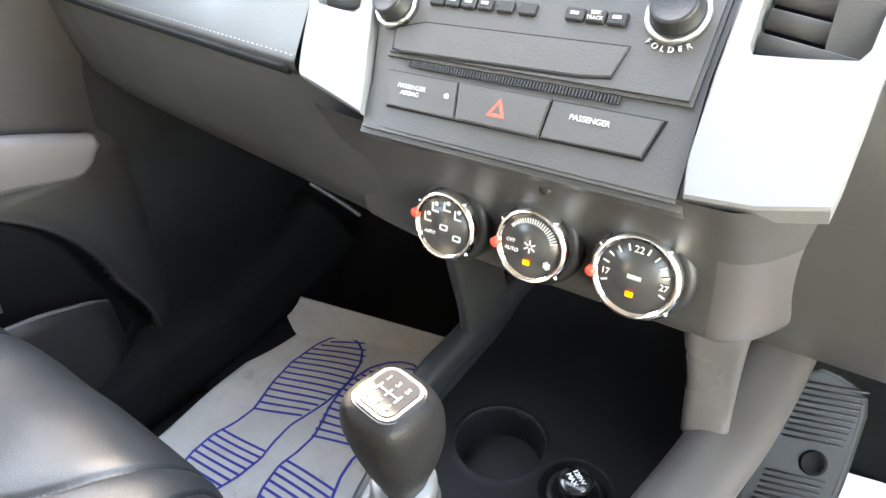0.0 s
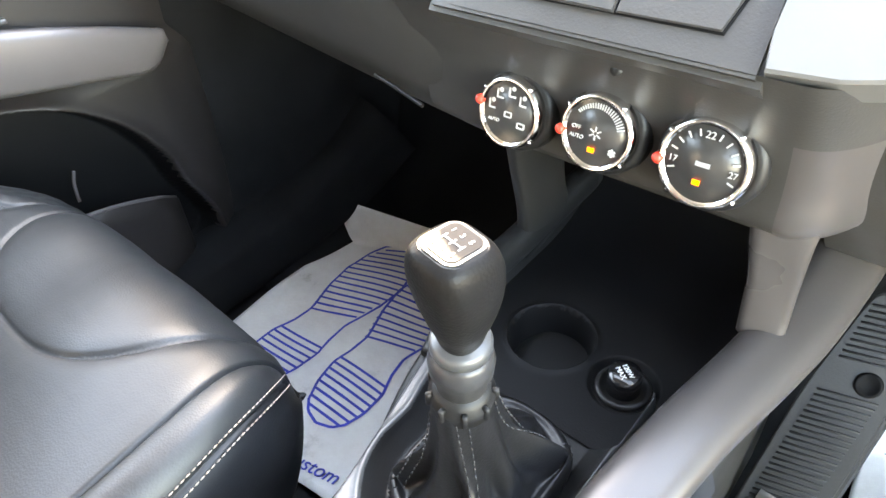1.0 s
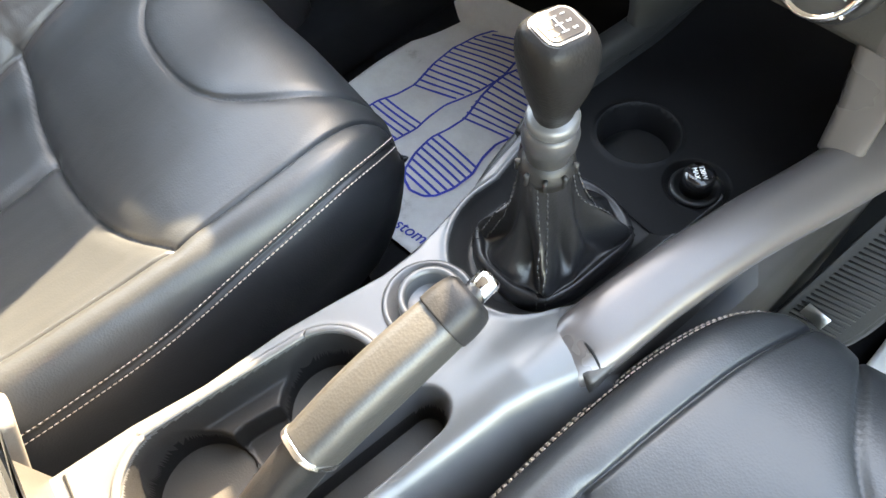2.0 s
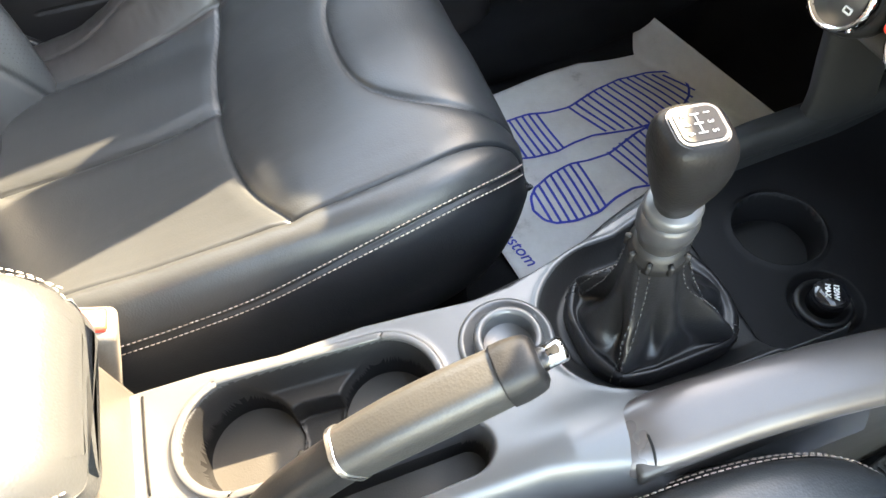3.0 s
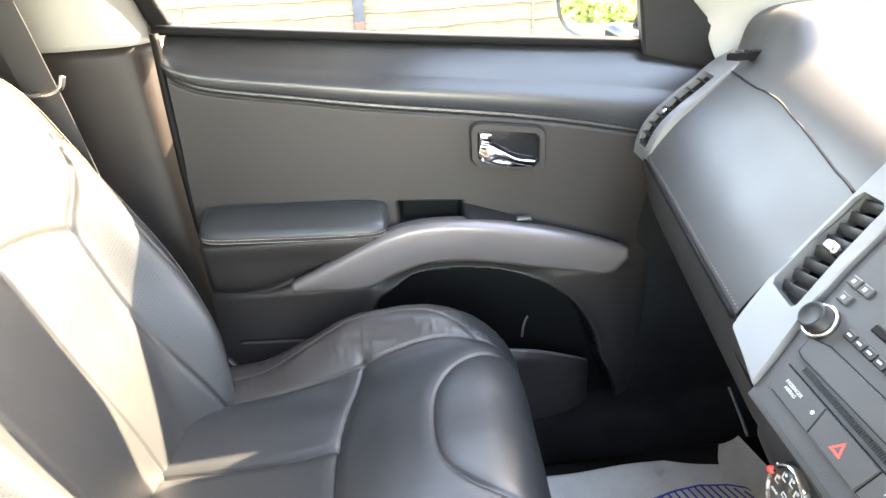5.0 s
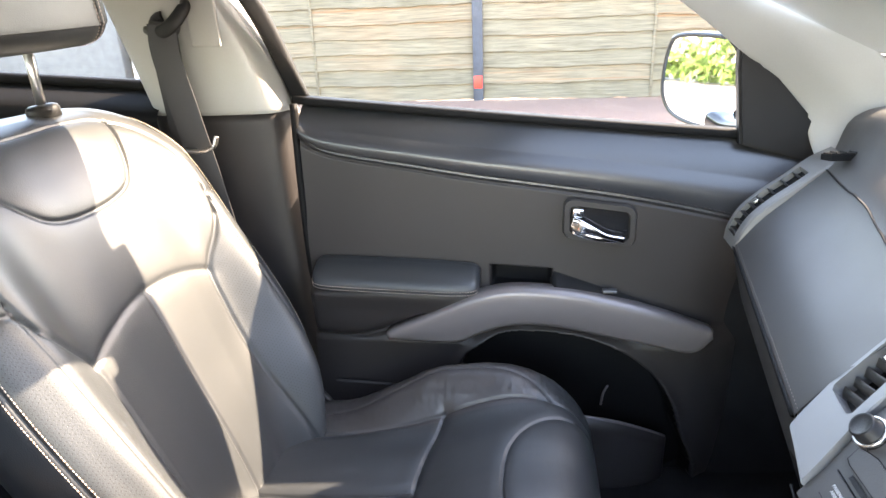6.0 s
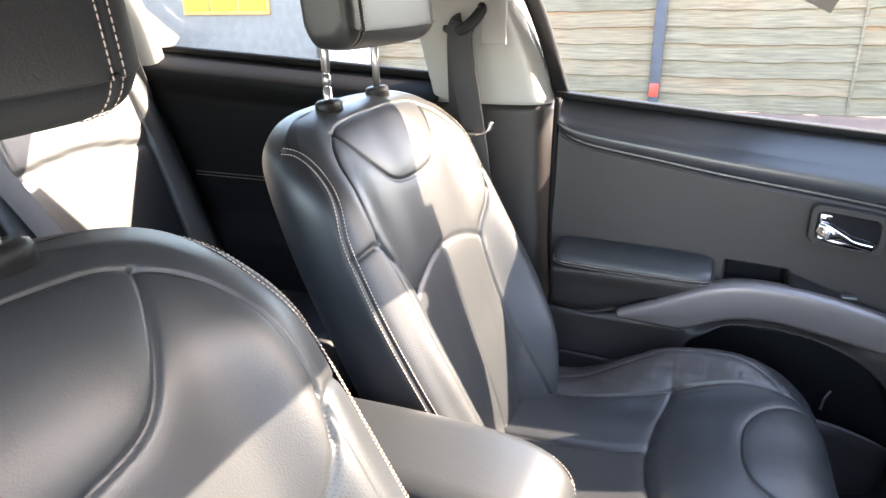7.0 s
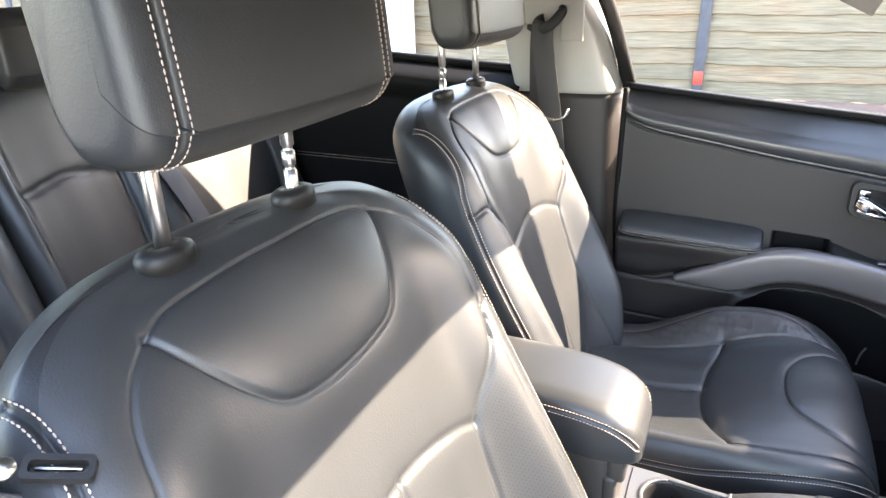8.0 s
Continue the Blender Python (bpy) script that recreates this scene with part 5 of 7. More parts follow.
        G[:, i] = np.stack([np.full(40, x), P[:, 0], P[:, 1]], 1)
    part("lower_dash", grid_mesh("lower_dash", G, closed=False, flip=True), BLACK_SOFT, dash, "dark plastic lower dash and glovebox")
    part("glovebox_trim", grid_mesh("glovebox_trim", swept([(-0.222, 0.8805, 0.540), (-0.19, 0.8765, 0.536), (-0.162, 0.8725, 0.532)], round_rect(0.003, 0.003, 0.001, 2), 20)), BLACK, dash, "thin dark glovebox edge")
    def hood(X, Y):
        """The raised display hood on the dash above the radio, and the instrument hood beside it."""
        wide = np.clip((X + 0.185) / 0.022, 0, 1) * np.clip((0.60 - X) / 0.05, 0, 1)
        deep = np.clip((Y - 0.974) / 0.03, 0, 1) * np.clip((1.22 - Y) / 0.10, 0, 1)
        return np.sqrt(wide * deep)
    # top over the radio and driver's side, out of the walk's view but closing the dash
    top = plane_grid(-0.185, 0.72, 0.972, 1.41, 140, 70, lambda X, Y: 0.806 - 0.012 * np.clip((1.02 - Y) / 0.05, 0, 1) + 0.066 * hood(X, Y))
    part("dash_top", grid_mesh("dash_top", top, closed=False), BLACK_SOFT, dash, "dark grained dash top")
    G = np.zeros((24, 30, 3))
    for i, x in enumerate(np.linspace(0.122, 0.72, 30)):
        P = spline([(0.99, 0.80), (0.92, 0.76), (0.885, 0.66), (0.895, 0.58), (0.93, 0.50), (1.02, 0.44), (1.20, 0.42)], 24)
        G[:, i] = np.stack([np.full(24, x), P[:, 0], P[:, 1]], 1)
    part("driver_dash", grid_mesh("driver_dash", G, closed=False, flip=True), BLACK_SOFT, dash, "dark plastic driver's lower dash")
    for k in range(6):
        part("speaker_slot", box_bm((0.024, 0.003, 0.0022), (0.235, 0.889, 0.600 - 0.006 * k), 0.0008), DEEP, dash)

    # end vent beside the door: a proud silver band bent over the dash edge, with a slatted opening
    prof = spline([(0.914, 0.645), (0.917, 0.668), (0.931, 0.697), (0.957, 0.724), (0.992, 0.752), (1.022, 0.777), (1.05, 0.792)], 80)
    tan = np.gradient(prof, axis=0)
    tan /= np.linalg.norm(tan, axis=1)[:, None]
    out = np.stack([-tan[:, 1], tan[:, 0]], 1)

    def on_end(x, k, d):
        return (x, prof[k, 0] + out[k, 0] * d, prof[k, 1] + out[k, 1] * d)
    k0, k1 = 12, 58
    cols = [(-0.676, -0.014, 0), (-0.673, -0.003, 0), (-0.668, 0.0, 0), (-0.6575, 0.0, 0), (-0.6565, 0.0, 1), (-0.6235, 0.0, 1), (-0.6225, 0.0, 0), (-0.608, 0.0, 0), (-0.604, -0.002, 0), (-0.602, -0.012, 0)]
    VG = np.array([[on_end(x, k, d - (0.010 if g and k0 <= k <= k1 else 0.0)) for x, d, g in cols] for k in range(80)])
    vent = part("side_vent", grid_mesh("side_vent", VG, closed=False), VENT_SILVER, dash, "silver framed end vent", smooth=False)
    DG = np.array([[on_end(x, k, -0.0085) for x in (-0.6572, -0.640, -0.6228)] for k in range(k0, k1 + 1)])
    part("duct", grid_mesh("duct", DG, closed=False), DEEP, vent)
    for n in range(8):
        k = int(k0 + (k1 - k0) * (n + 0.5) / 8)
        a = math.atan2(tan[k, 1], tan[k, 0])
        ms = Matrix.Translation(on_end(-0.640, k, -0.004)) @ Matrix.Rotation(a, 4, "X")
        part("slat", box_bm((0.033, 0.0022, 0.008), (0, 0, 0), 0.0006, 1, m=ms @ Matrix.Rotation(radians(25), 4, "X")), BLACK, vent)
    kt = (k0 + k1) // 2
    part("vent_tab", box_bm((0.008, 0.008, 0.005), (0, 0, 0), 0.002, m=Matrix.Translation(on_end(-0.640, kt, 0.001)) @ Matrix.Rotation(math.atan2(tan[kt, 1], tan[kt, 0]), 4, "X")), STEEL, vent)
    return dash


dash = dashboard()
STACK = Matrix(((1, 0, 0, 0), (0, 0.665, -0.747, 0.838), (0, 0.747, 0.665, 0.640), (0, 0, 0, 1)))      # leans well back


def holed_plate(outer, hole, depth, m):
    """A plate with one opening and a small chamfer; both outlines as closed loops with equally many points."""
    bm = bmesh.new()
    o, h = np.asarray(outer), np.asarray(hole)
    c = o.mean(0)
    n = len(o)
    A = [bm.verts.new((x, y, -0.02)) for x, y in o]
    B = [bm.verts.new((x, y, 0.0025)) for x, y in o]
    B2 = [bm.verts.new((*(p + (c - p) / np.linalg.norm(c - p) * 0.0015), 0.004)) for p in o]
    C = [bm.verts.new((x, y, 0.004)) for x, y in h]
    D = [bm.verts.new((x, y, -depth)) for x, y in h]
    for p, q in ((A, B), (B, B2), (B2, C), (C, D)):
        for k in range(n):
            bm.faces.new((p[k], p[(k + 1) % n], q[(k + 1) % n], q[k]))
    bmesh.ops.recalc_face_normals(bm, faces=bm.faces)
    bm.transform(m)
    return bm


def even_loop(pts, n=64, soften=1):
    p = np.array(list(pts) + [pts[0]], float)
    d = np.concatenate([[0], np.cumsum(np.linalg.norm(np.diff(p, axis=0), axis=1))])
    q = np.stack([np.interp(np.linspace(0, d[-1], n, endpoint=False), d, p[:, k]) for k in (0, 1)], 1)
    for _ in range(soften):
        q = (np.roll(q, 1, 0) + 2 * q + np.roll(q, -1, 0)) / 4
    return q


def centre_vent(side):
    """Tall silver frame with a louvred vent beside the radio; the driver's one ends square, the passenger's in a point."""
    if side < 0:
        edge = [(-0.1085, -0.003), (-0.140, 0.005), (-0.170, 0.012), (-0.176, 0.030), (-0.185, 0.065), (-0.189, 0.11), (-0.194, 0.205), (-0.146, 0.208), (-0.137, 0.113), (-0.129, 0.065), (-0.115, 0.020)]
        gap = [(-0.158, 0.060), (-0.175, 0.062), (-0.179, 0.066), (-0.184, 0.110), (-0.187, 0.155), (-0.184, 0.163), (-0.160, 0.163), (-0.154, 0.158), (-0.148, 0.110), (-0.139, 0.063), (-0.142, 0.059)]
    else:
        edge = [(0.0880, -0.006), (0.0845, 0.010), (0.0830, 0.050), (0.0825, 0.089), (0.088, 0.14), (0.094, 0.208), (0.152, 0.205), (0.150, 0.11), (0.1478, 0.063), (0.1466, 0.016), (0.1455, 0.003), (0.118, -0.004)]
        gap = [(0.096, 0.064), (0.0935, 0.068), (0.0925, 0.090), (0.096, 0.125), (0.100, 0.160), (0.104, 0.164), (0.138, 0.164), (0.142, 0.158), (0.1415, 0.11), (0.1400, 0.072), (0.137, 0.067), (0.118, 0.065)]
    o, h = even_loop(edge, 128, 0), even_loop(gap, 128, 0)
    lead = math.atan2(*(o[0] - o.mean(0))[::-1])
    turn = [abs(math.remainder(math.atan2(*(q - h.mean(0))[::-1]) - lead, 2 * math.pi)) for q in h]
    h = np.roll(h, -int(np.argmin(turn)), 0)
    if (np.cross(o[1] - o[0], o.mean(0) - o[0]) > 0) != (np.cross(h[1] - h[0], h.mean(0) - h[0]) > 0):
        h = np.roll(h[::-1], 1, 0)
    frame_ob = part("vent_frame", holed_plate(o, h, 0.020, STACK), VENT_SILVER, dash, "satin silver centre vent frame", smooth=False)
    xc = -0.163 if side < 0 else 0.117
    part("duct", box_bm((0.058, 0.125, 0.003), (xc, 0.112, -0.020), m=STACK), DEEP, frame_ob)
    lean = -0.26 if side < 0 else 0.05
    for k in range(8):
        v = 0.071 + 0.0125 * k
        part("slat", box_bm((0.044, 0.0095, 0.0016), (0, 0, 0), 0.0005, 1, m=STACK @ pose(xc + lean * (v - 0.112) * 0.55, v, -0.007, 32, 0, 10 * side * -1)), BLACK_SOFT, frame_ob)
    part("vent_tab", box_bm((0.016, 0.010, 0.014), (xc, 0.114, -0.001), 0.003, m=STACK), STEEL, frame_ob, "pale vent tab")


for s in (-1, 1):
    centre_vent(s)


def centre_stack():
    face = part("stack_face", plate_bm([(-0.110, -0.012), (0.088, -0.012), (0.084, 0.05), (0.085, 0.10), (0.094, 0.208), (-0.146, 0.208), (-0.137, 0.113), (-0.129, 0.065), (-0.115, 0.020)], 0.03, STACK @ Matrix.Translation((0, 0, -0.001)), 0.003), BLACK_SOFT, dash, "dark grey centre stack panel", smooth=False)
    radio = thing("car_radio", "dark grey car stereo with two knobs and grey buttons", "car radio", at=(0, 0.88, 0.72))

    def at(x, v, h=0.0):
        return STACK @ Matrix.Translation((x, v, h))
    part("fascia", plate_bm([(-0.1065, 0.0365), (0.078, 0.0365), (0.080, 0.150), (-0.132, 0.150), (-0.122, 0.085)], 0.004, at(0, 0, 0.003), 0.002), BLACK_SOFT, radio, "dark grey fascia", smooth=False)
    flap = [(-0.1045, 0.053), (-0.1015, 0.0405), (-0.095, 0.0390), (0.020, 0.0415), (0.036, 0.0435), (0.040, 0.060), (-0.085, 0.0585)]
    part("flap_gap", plate_bm([(x * 1.008 - 0.0002, v + (0.0008 if v > 0.05 else -0.0008)) for x, v in flap], 0.0015, at(0, 0, 0.0036)), DEEP, radio, "dark gap round the flap", smooth=False)
    part("flap", plate_bm(flap, 0.002, at(0, 0, 0.0046), 0.0006), BLACK_SOFT, radio, "flat slot cover", smooth=False)
    part("display", box_bm((0.120, 0.034, 0.002), (-0.020, 0.121, 0.0040), 0.0008, 1, m=STACK), GLOSS, radio, "gloss black display", smooth=False)
    part("disc_slot", box_bm((0.100, 0.0065, 0.003), (-0.026, 0.0885, 0.0032), 0.001, 1, m=STACK), DEEP, radio, "black disc slot", smooth=False)
    for k, x in enumerate((-0.082, -0.071, -0.060, -0.049, -0.036, -0.022, 0.006, 0.0175, 0.029)):
        wide = 0.0098 if k < 4 else 0.0105
        b = part("button", box_bm((wide, 0.0072, 0.003), (x, 0.0735, 0.0040), 0.0008, 1, m=STACK), BLACK, radio, smooth=False)
        if k < 4 or k in (6, 8):
            part("button_mark", box_bm((0.0044, 0.0016, 0.0005), (x, 0.0737, 0.0057), m=STACK), GREY_PRINT, b, smooth=False)
    writing("seek_print", "SEEK\nTRACK", 0.0028, at(0.0175, 0.0735, 0.0057), GREY_PRINT, radio)
    for x, v in ((-0.112, 0.0905), (-0.117, 0.104), (-0.104, 0.104)):
        b = part("button", box_bm((0.0115, 0.0085, 0.004), (x, v, 0.0040), 0.001, 1, m=STACK), BLACK_SOFT, radio, smooth=False)
        part("button_mark", box_bm((0.0030, 0.0030, 0.0005), (x, v, 0.0061), m=STACK), GREY_PRINT, b, smooth=False)
    for x, v, r in ((-0.1095, 0.0665, 0.0140), (0.0578, 0.0790, 0.0150)):
        k = part("knob", turned([(r, 0), (r, 0.003), (r * 0.80, 0.005), (r * 0.78, 0.013), (r * 0.70, 0.0145), (r * 0.60, 0.0135), (0.0005, 0.0135)], 40, at(x, v, 0.003)), BLACK, radio, "black rotary knob")
        part("knob_ring", turned([(r * 1.05, 0.0), (r * 1.05, 0.0036), (r * 0.98, 0.0046), (r * 0.86, 0.0046), (r * 0.84, 0.003)], 40, at(x, v, 0.003)), STEEL, k, "satin metal ring")
    for k, c in enumerate("FOLDER"):
        a = radians(-34 + 13.5 * k)
        writing("folder_print", c, 0.0042, at(0.0578 + 0.0178 * math.sin(a), 0.0790 - 0.0178 * math.cos(a), 0.0036) @ Matrix.Rotation(a, 4, "Z"), GREY_PRINT, radio)
    bm = bmesh.new()
    for k in range(70):
        bm2 = box_bm((0.0012, 0.0042, 0.0012), (-0.088 + 0.0019 * k, 0.0338, 0.0006))
        bm2.transform(STACK)
        me2 = bpy.data.meshes.new("rib")
        bm2.to_mesh(me2)
        bm.from_mesh(me2)
        bpy.data.meshes.remove(me2)
        bm2.free()
    part("ribbed_strip", bm, BLACK, radio, "fine ribbed strip under the stereo", smooth=False, kind="stuff")
    # switch row under the radio
    row = part("switch_strip", plate_bm([(-0.1025, 0.0285), (-0.0945, 0.0055), (0.0640, 0.0070), (0.0690, 0.0285)], 0.002, at(0, 0, 0.0002), 0.0006), DEEP, dash, "dark recess of the switch row", smooth=False)
    part("airbag_lamp", plate_bm([(-0.1010, 0.0275), (-0.0935, 0.0065), (-0.0445, 0.0065), (-0.0500, 0.0275)], 0.0016, at(0, 0, 0.0017), 0.0005), BLACK_SOFT, row, "grey indicator panel", smooth=False)
    writing("lamp_print", "PASSENGER\nAIRBAG", 0.0039, at(-0.0795, 0.0173, 0.0019), GREY_PRINT, row)
    part("lamp_dot", turned([(0.0014, 0), (0.0014, 0.0007), (0.0002, 0.0007)], 12, at(-0.0540, 0.0183, 0.0017)), WHITE, row)
    hz = part("hazard_button", plate_bm([(-0.0488, 0.0275), (-0.0433, 0.0065), (0.0085, 0.0065), (0.0085, 0.0275)], 0.0022, at(0, 0, 0.0026), 0.0007), BLACK_SOFT, row, "grey hazard light button", smooth=False)
    part("seat_lamp", plate_bm([(0.0097, 0.0275), (0.0097, 0.0072), (0.0630, 0.0080), (0.0675, 0.0275)], 0.0016, at(0, 0, 0.0017), 0.0005), BLACK_SOFT, row, "grey indicator panel", smooth=False)
    tri = [(-0.0058, -0.0048), (0.0058, -0.0048), (0, 0.0058)]
    tin = [(-0.0030, -0.0031), (0.0030, -0.0031), (0, 0.0025)]
    bm = bmesh.new()
    a, b = [[bm.verts.new((x, y, 0)) for x, y in q] for q in (tri, tin)]
    for k in range(3):
        bm.faces.new((a[k], a[(k + 1) % 3], b[(k + 1) % 3], b[k]))
    bm.transform(at(-0.0192, 0.0170, 0.0028))
    part("warning_triangle", bm, RED, hz, "red warning triangle", smooth=False)
    writing("passenger_print", "PASSENGER", 0.0042, at(0.0325, 0.0205, 0.0019), GREY_PRINT, row)
    # curved panel that carries the three heater dials
    xs = np.linspace(-0.16, 0.146, 80)
    G = np.zeros((30, 80, 3))
    for i, x in enumerate(xs):
        o = 0.012 * np.clip((-0.07 - x) / 0.10, 0, 1) ** 2 + 0.055 * np.clip((x - 0.104) / 0.042, 0, 1) ** 2.2
        P = spline([(0.8335 + o, 0.6345), (0.8445 + o, 0.616), (0.8595 + o, 0.590), (0.868 + o, 0.560), (0.870 + o, 0.538), (0.876 + o, 0.527), (0.892 + o, 0.522), (0.98, 0.525)], 30)
        G[:, i] = np.stack([np.full(30, x), P[:, 0], P[:, 1]], 1)
    ids = np.zeros((29, 79), int)
    ids[:, xs[:-1] > 0.101] = 1
    ids[:8] = 0
    part("dial_panel", grid_mesh("dial_panel", G, closed=False, flip=True, mats=[BLACK_SOFT, PEWTER], index=ids.ravel()), BLACK_SOFT, dash, "dark grey heater dial panel with pewter end")
    part("panel_sensor", turned([(0.0035, 0), (0.0035, 0.0012), (0.0004, 0.0016)], 16, pose(0.012, 0.846, 0.6145, 62)), BLACK, dash)


centre_stack()


def heater_dial(x, z, r, kind):
    """Rotary heater control: black collar, chrome ring, dark face with pale marks."""
    d = thing("heater_dial", "black heater dial with chrome ring and white symbols", "dial", group="heater dials", at=(x, 0.862, z))
    m = pose(x, 0.863, z, 78, 0, 0)
    part("collar", turned([(r * 1.22, -0.006), (r * 1.20, 0.002), (r * 1.06, 0.008), (r * 1.0, 0.006)], 48, m), BLACK, d, "black collar")
    part("ring", turned([(r * 1.02, 0.0), (r * 1.02, 0.012), (r * 0.97, 0.0155), (r * 0.88, 0.0155), (r * 0.86, 0.013)], 56, m), CHROME, d, "chrome ring")
    face = part("face", turned([(r * 0.87, 0.010), (r * 0.86, 0.0132), (0.0003, 0.0138)], 48, m), DIAL_FACE, d, "smoky black face")

    def mark(a, rad, w, h, mat=DIAL_PRINT, name="mark"):
        q = m @ Matrix.Rotation(radians(a), 4, "Z") @ Matrix.Translation((0, rad, 0.0143))
        part(name, box_bm((w, h, 0.0004), (0, 0, 0), m=q), mat, face, smooth=False)
    for a in (-140, -50, 45, 130):
        part("ring_notch", box_bm((0.003, 0.005, 0.006), (0, r * 0.97, 0.012), 0.001, 1, m=m @ Matrix.Rotation(radians(a + 12), 4, "Z")), CHROME, d)
    dot = m @ Matrix.Rotation(radians(98 if kind else 80), 4, "Z") @ Matrix.Translation((0, r * 0.99, 0.010))
    part("pointer", turned([(0.0032, -0.003), (0.0032, 0.006), (0.002, 0.0075), (0.0003, 0.0078)], 16, dot), RED, d, "red pointer")
    if kind == 0:
        for a in (75, 35, -5, -45):
            q = m @ Matrix.Rotation(radians(a), 4, "Z") @ Matrix.Translation((0, r * 0.60, 0.0143)) @ Matrix.Rotation(radians(-a), 4, "Z")
            part("air_symbol", box_bm((0.0012, 0.006, 0.0004), (-0.0014, 0, 0), m=q), DIAL_PRINT, face, smooth=False)
            part("air_symbol", box_bm((0.005, 0.0012, 0.0004), (0.001, -0.0026, 0), m=q), DIAL_PRINT, face, smooth=False)
            part("air_symbol", turned([(0.0015, 0), (0.0015, 0.0004)], 12, q @ Matrix.Translation((0.0016, 0.0026, 0))), DIAL_PRINT, face, smooth=False)
        for p in ((0.0, -0.001), (0.0105, -0.006)):
            part("screen_symbol", frame_bm(0.006, 0.004, 0.0008, 0.0, m @ Matrix.Translation((*p, 0.0125))), DIAL_PRINT, face, smooth=False)
        writing("auto_print", "AUTO", 0.0032, m @ Matrix.Translation((-0.0105, -0.0065, 0.0143)), DIAL_PRINT, face)
    elif kind == 1:
        for k in range(22):
            a = 50 - 118 * k / 21
            mark(a, r * 0.70, 0.0008, 0.0022 + 0.0026 * k / 21)
        writing("off_print", "OFF", 0.0034, m @ Matrix.Translation((-0.013, 0.001, 0.0143)), DIAL_PRINT, face)
        writing("auto_print", "AUTO", 0.0034, m @ Matrix.Translation((-0.012, -0.0045, 0.0143)), DIAL_PRINT, face)
        for k in range(6):
            q = m @ Matrix.Rotation(radians(60 * k), 4, "Z") @ Matrix.Translation((0, 0.0026, 0.0143))
            part("snow_symbol", box_bm((0.0009, 0.003, 0.0004), (0, 0, 0), m=q), DIAL_PRINT, face, smooth=False)
        for a in (0, 60, 120):
            part("fan_symbol", box_bm((0.0014, 0.005, 0.0004), (0, 0, 0), m=m @ Matrix.Translation((0.0125, -0.0085, 0.0143)) @ Matrix.Rotation(radians(a), 4, "Z")), DIAL_PRINT, face, smooth=False)
    else:
        for k in range(13):
            a = 110 - 220 * k / 12
            if k not in (1, 6, 11):
                mark(a, r * 0.70, 0.0009, 0.0038)
        writing("degree_print", "22", 0.0056, m @ Matrix.Translation((0.0, r * 0.66, 0.0143)), DIAL_PRINT, face)
        writing("degree_print", "17", 0.0050, m @ Matrix.Translation((-r * 0.66, -0.001, 0.0143)), DIAL_PRINT, face)
        writing("degree_print", "27", 0.0050, m @ Matrix.Translation((r * 0.66, -0.001, 0.0143)), DIAL_PRINT, face)
        part("car_symbol", box_bm((0.008, 0.0026, 0.0004), (0, 0.0, 0.0143), 0.0001, 1, m=m), nodes_of("dim_grey_print", 0.5, color=(0.3, 0.3, 0.3))[0], face, smooth=False)
    if kind:
        part("indicator", box_bm((0.0042, 0.0028, 0.0006), (-0.001, -0.0105, 0.0143), m=m), AMBER, face, "lit amber indicator", smooth=False)


DIAL_FACE = varied("smoked_dial_face", (0.035, 0.034, 0.033), 0.30, grain=300, relief=0.02, spread=0.1)
DIAL_PRINT = nodes_of("dial_print", 0.5, color=(0.42, 0.42, 0.40))[0]
AMBER, _n, _l, _b = nodes_of("lit_amber", 0.4, color=(0.8, 0.25, 0.02))
_b.inputs["Emission Color"].default_value, _b.inputs["Emission Strength"].default_value = (1.0, 0.13, 0.0, 1), 0.10
heater_dial(-0.0625, 0.5625, 0.0232, 0)
heater_dial(0.001, 0.5680, 0.0235, 1)
heater_dial(0.0655, 0.5700, 0.0250, 2)


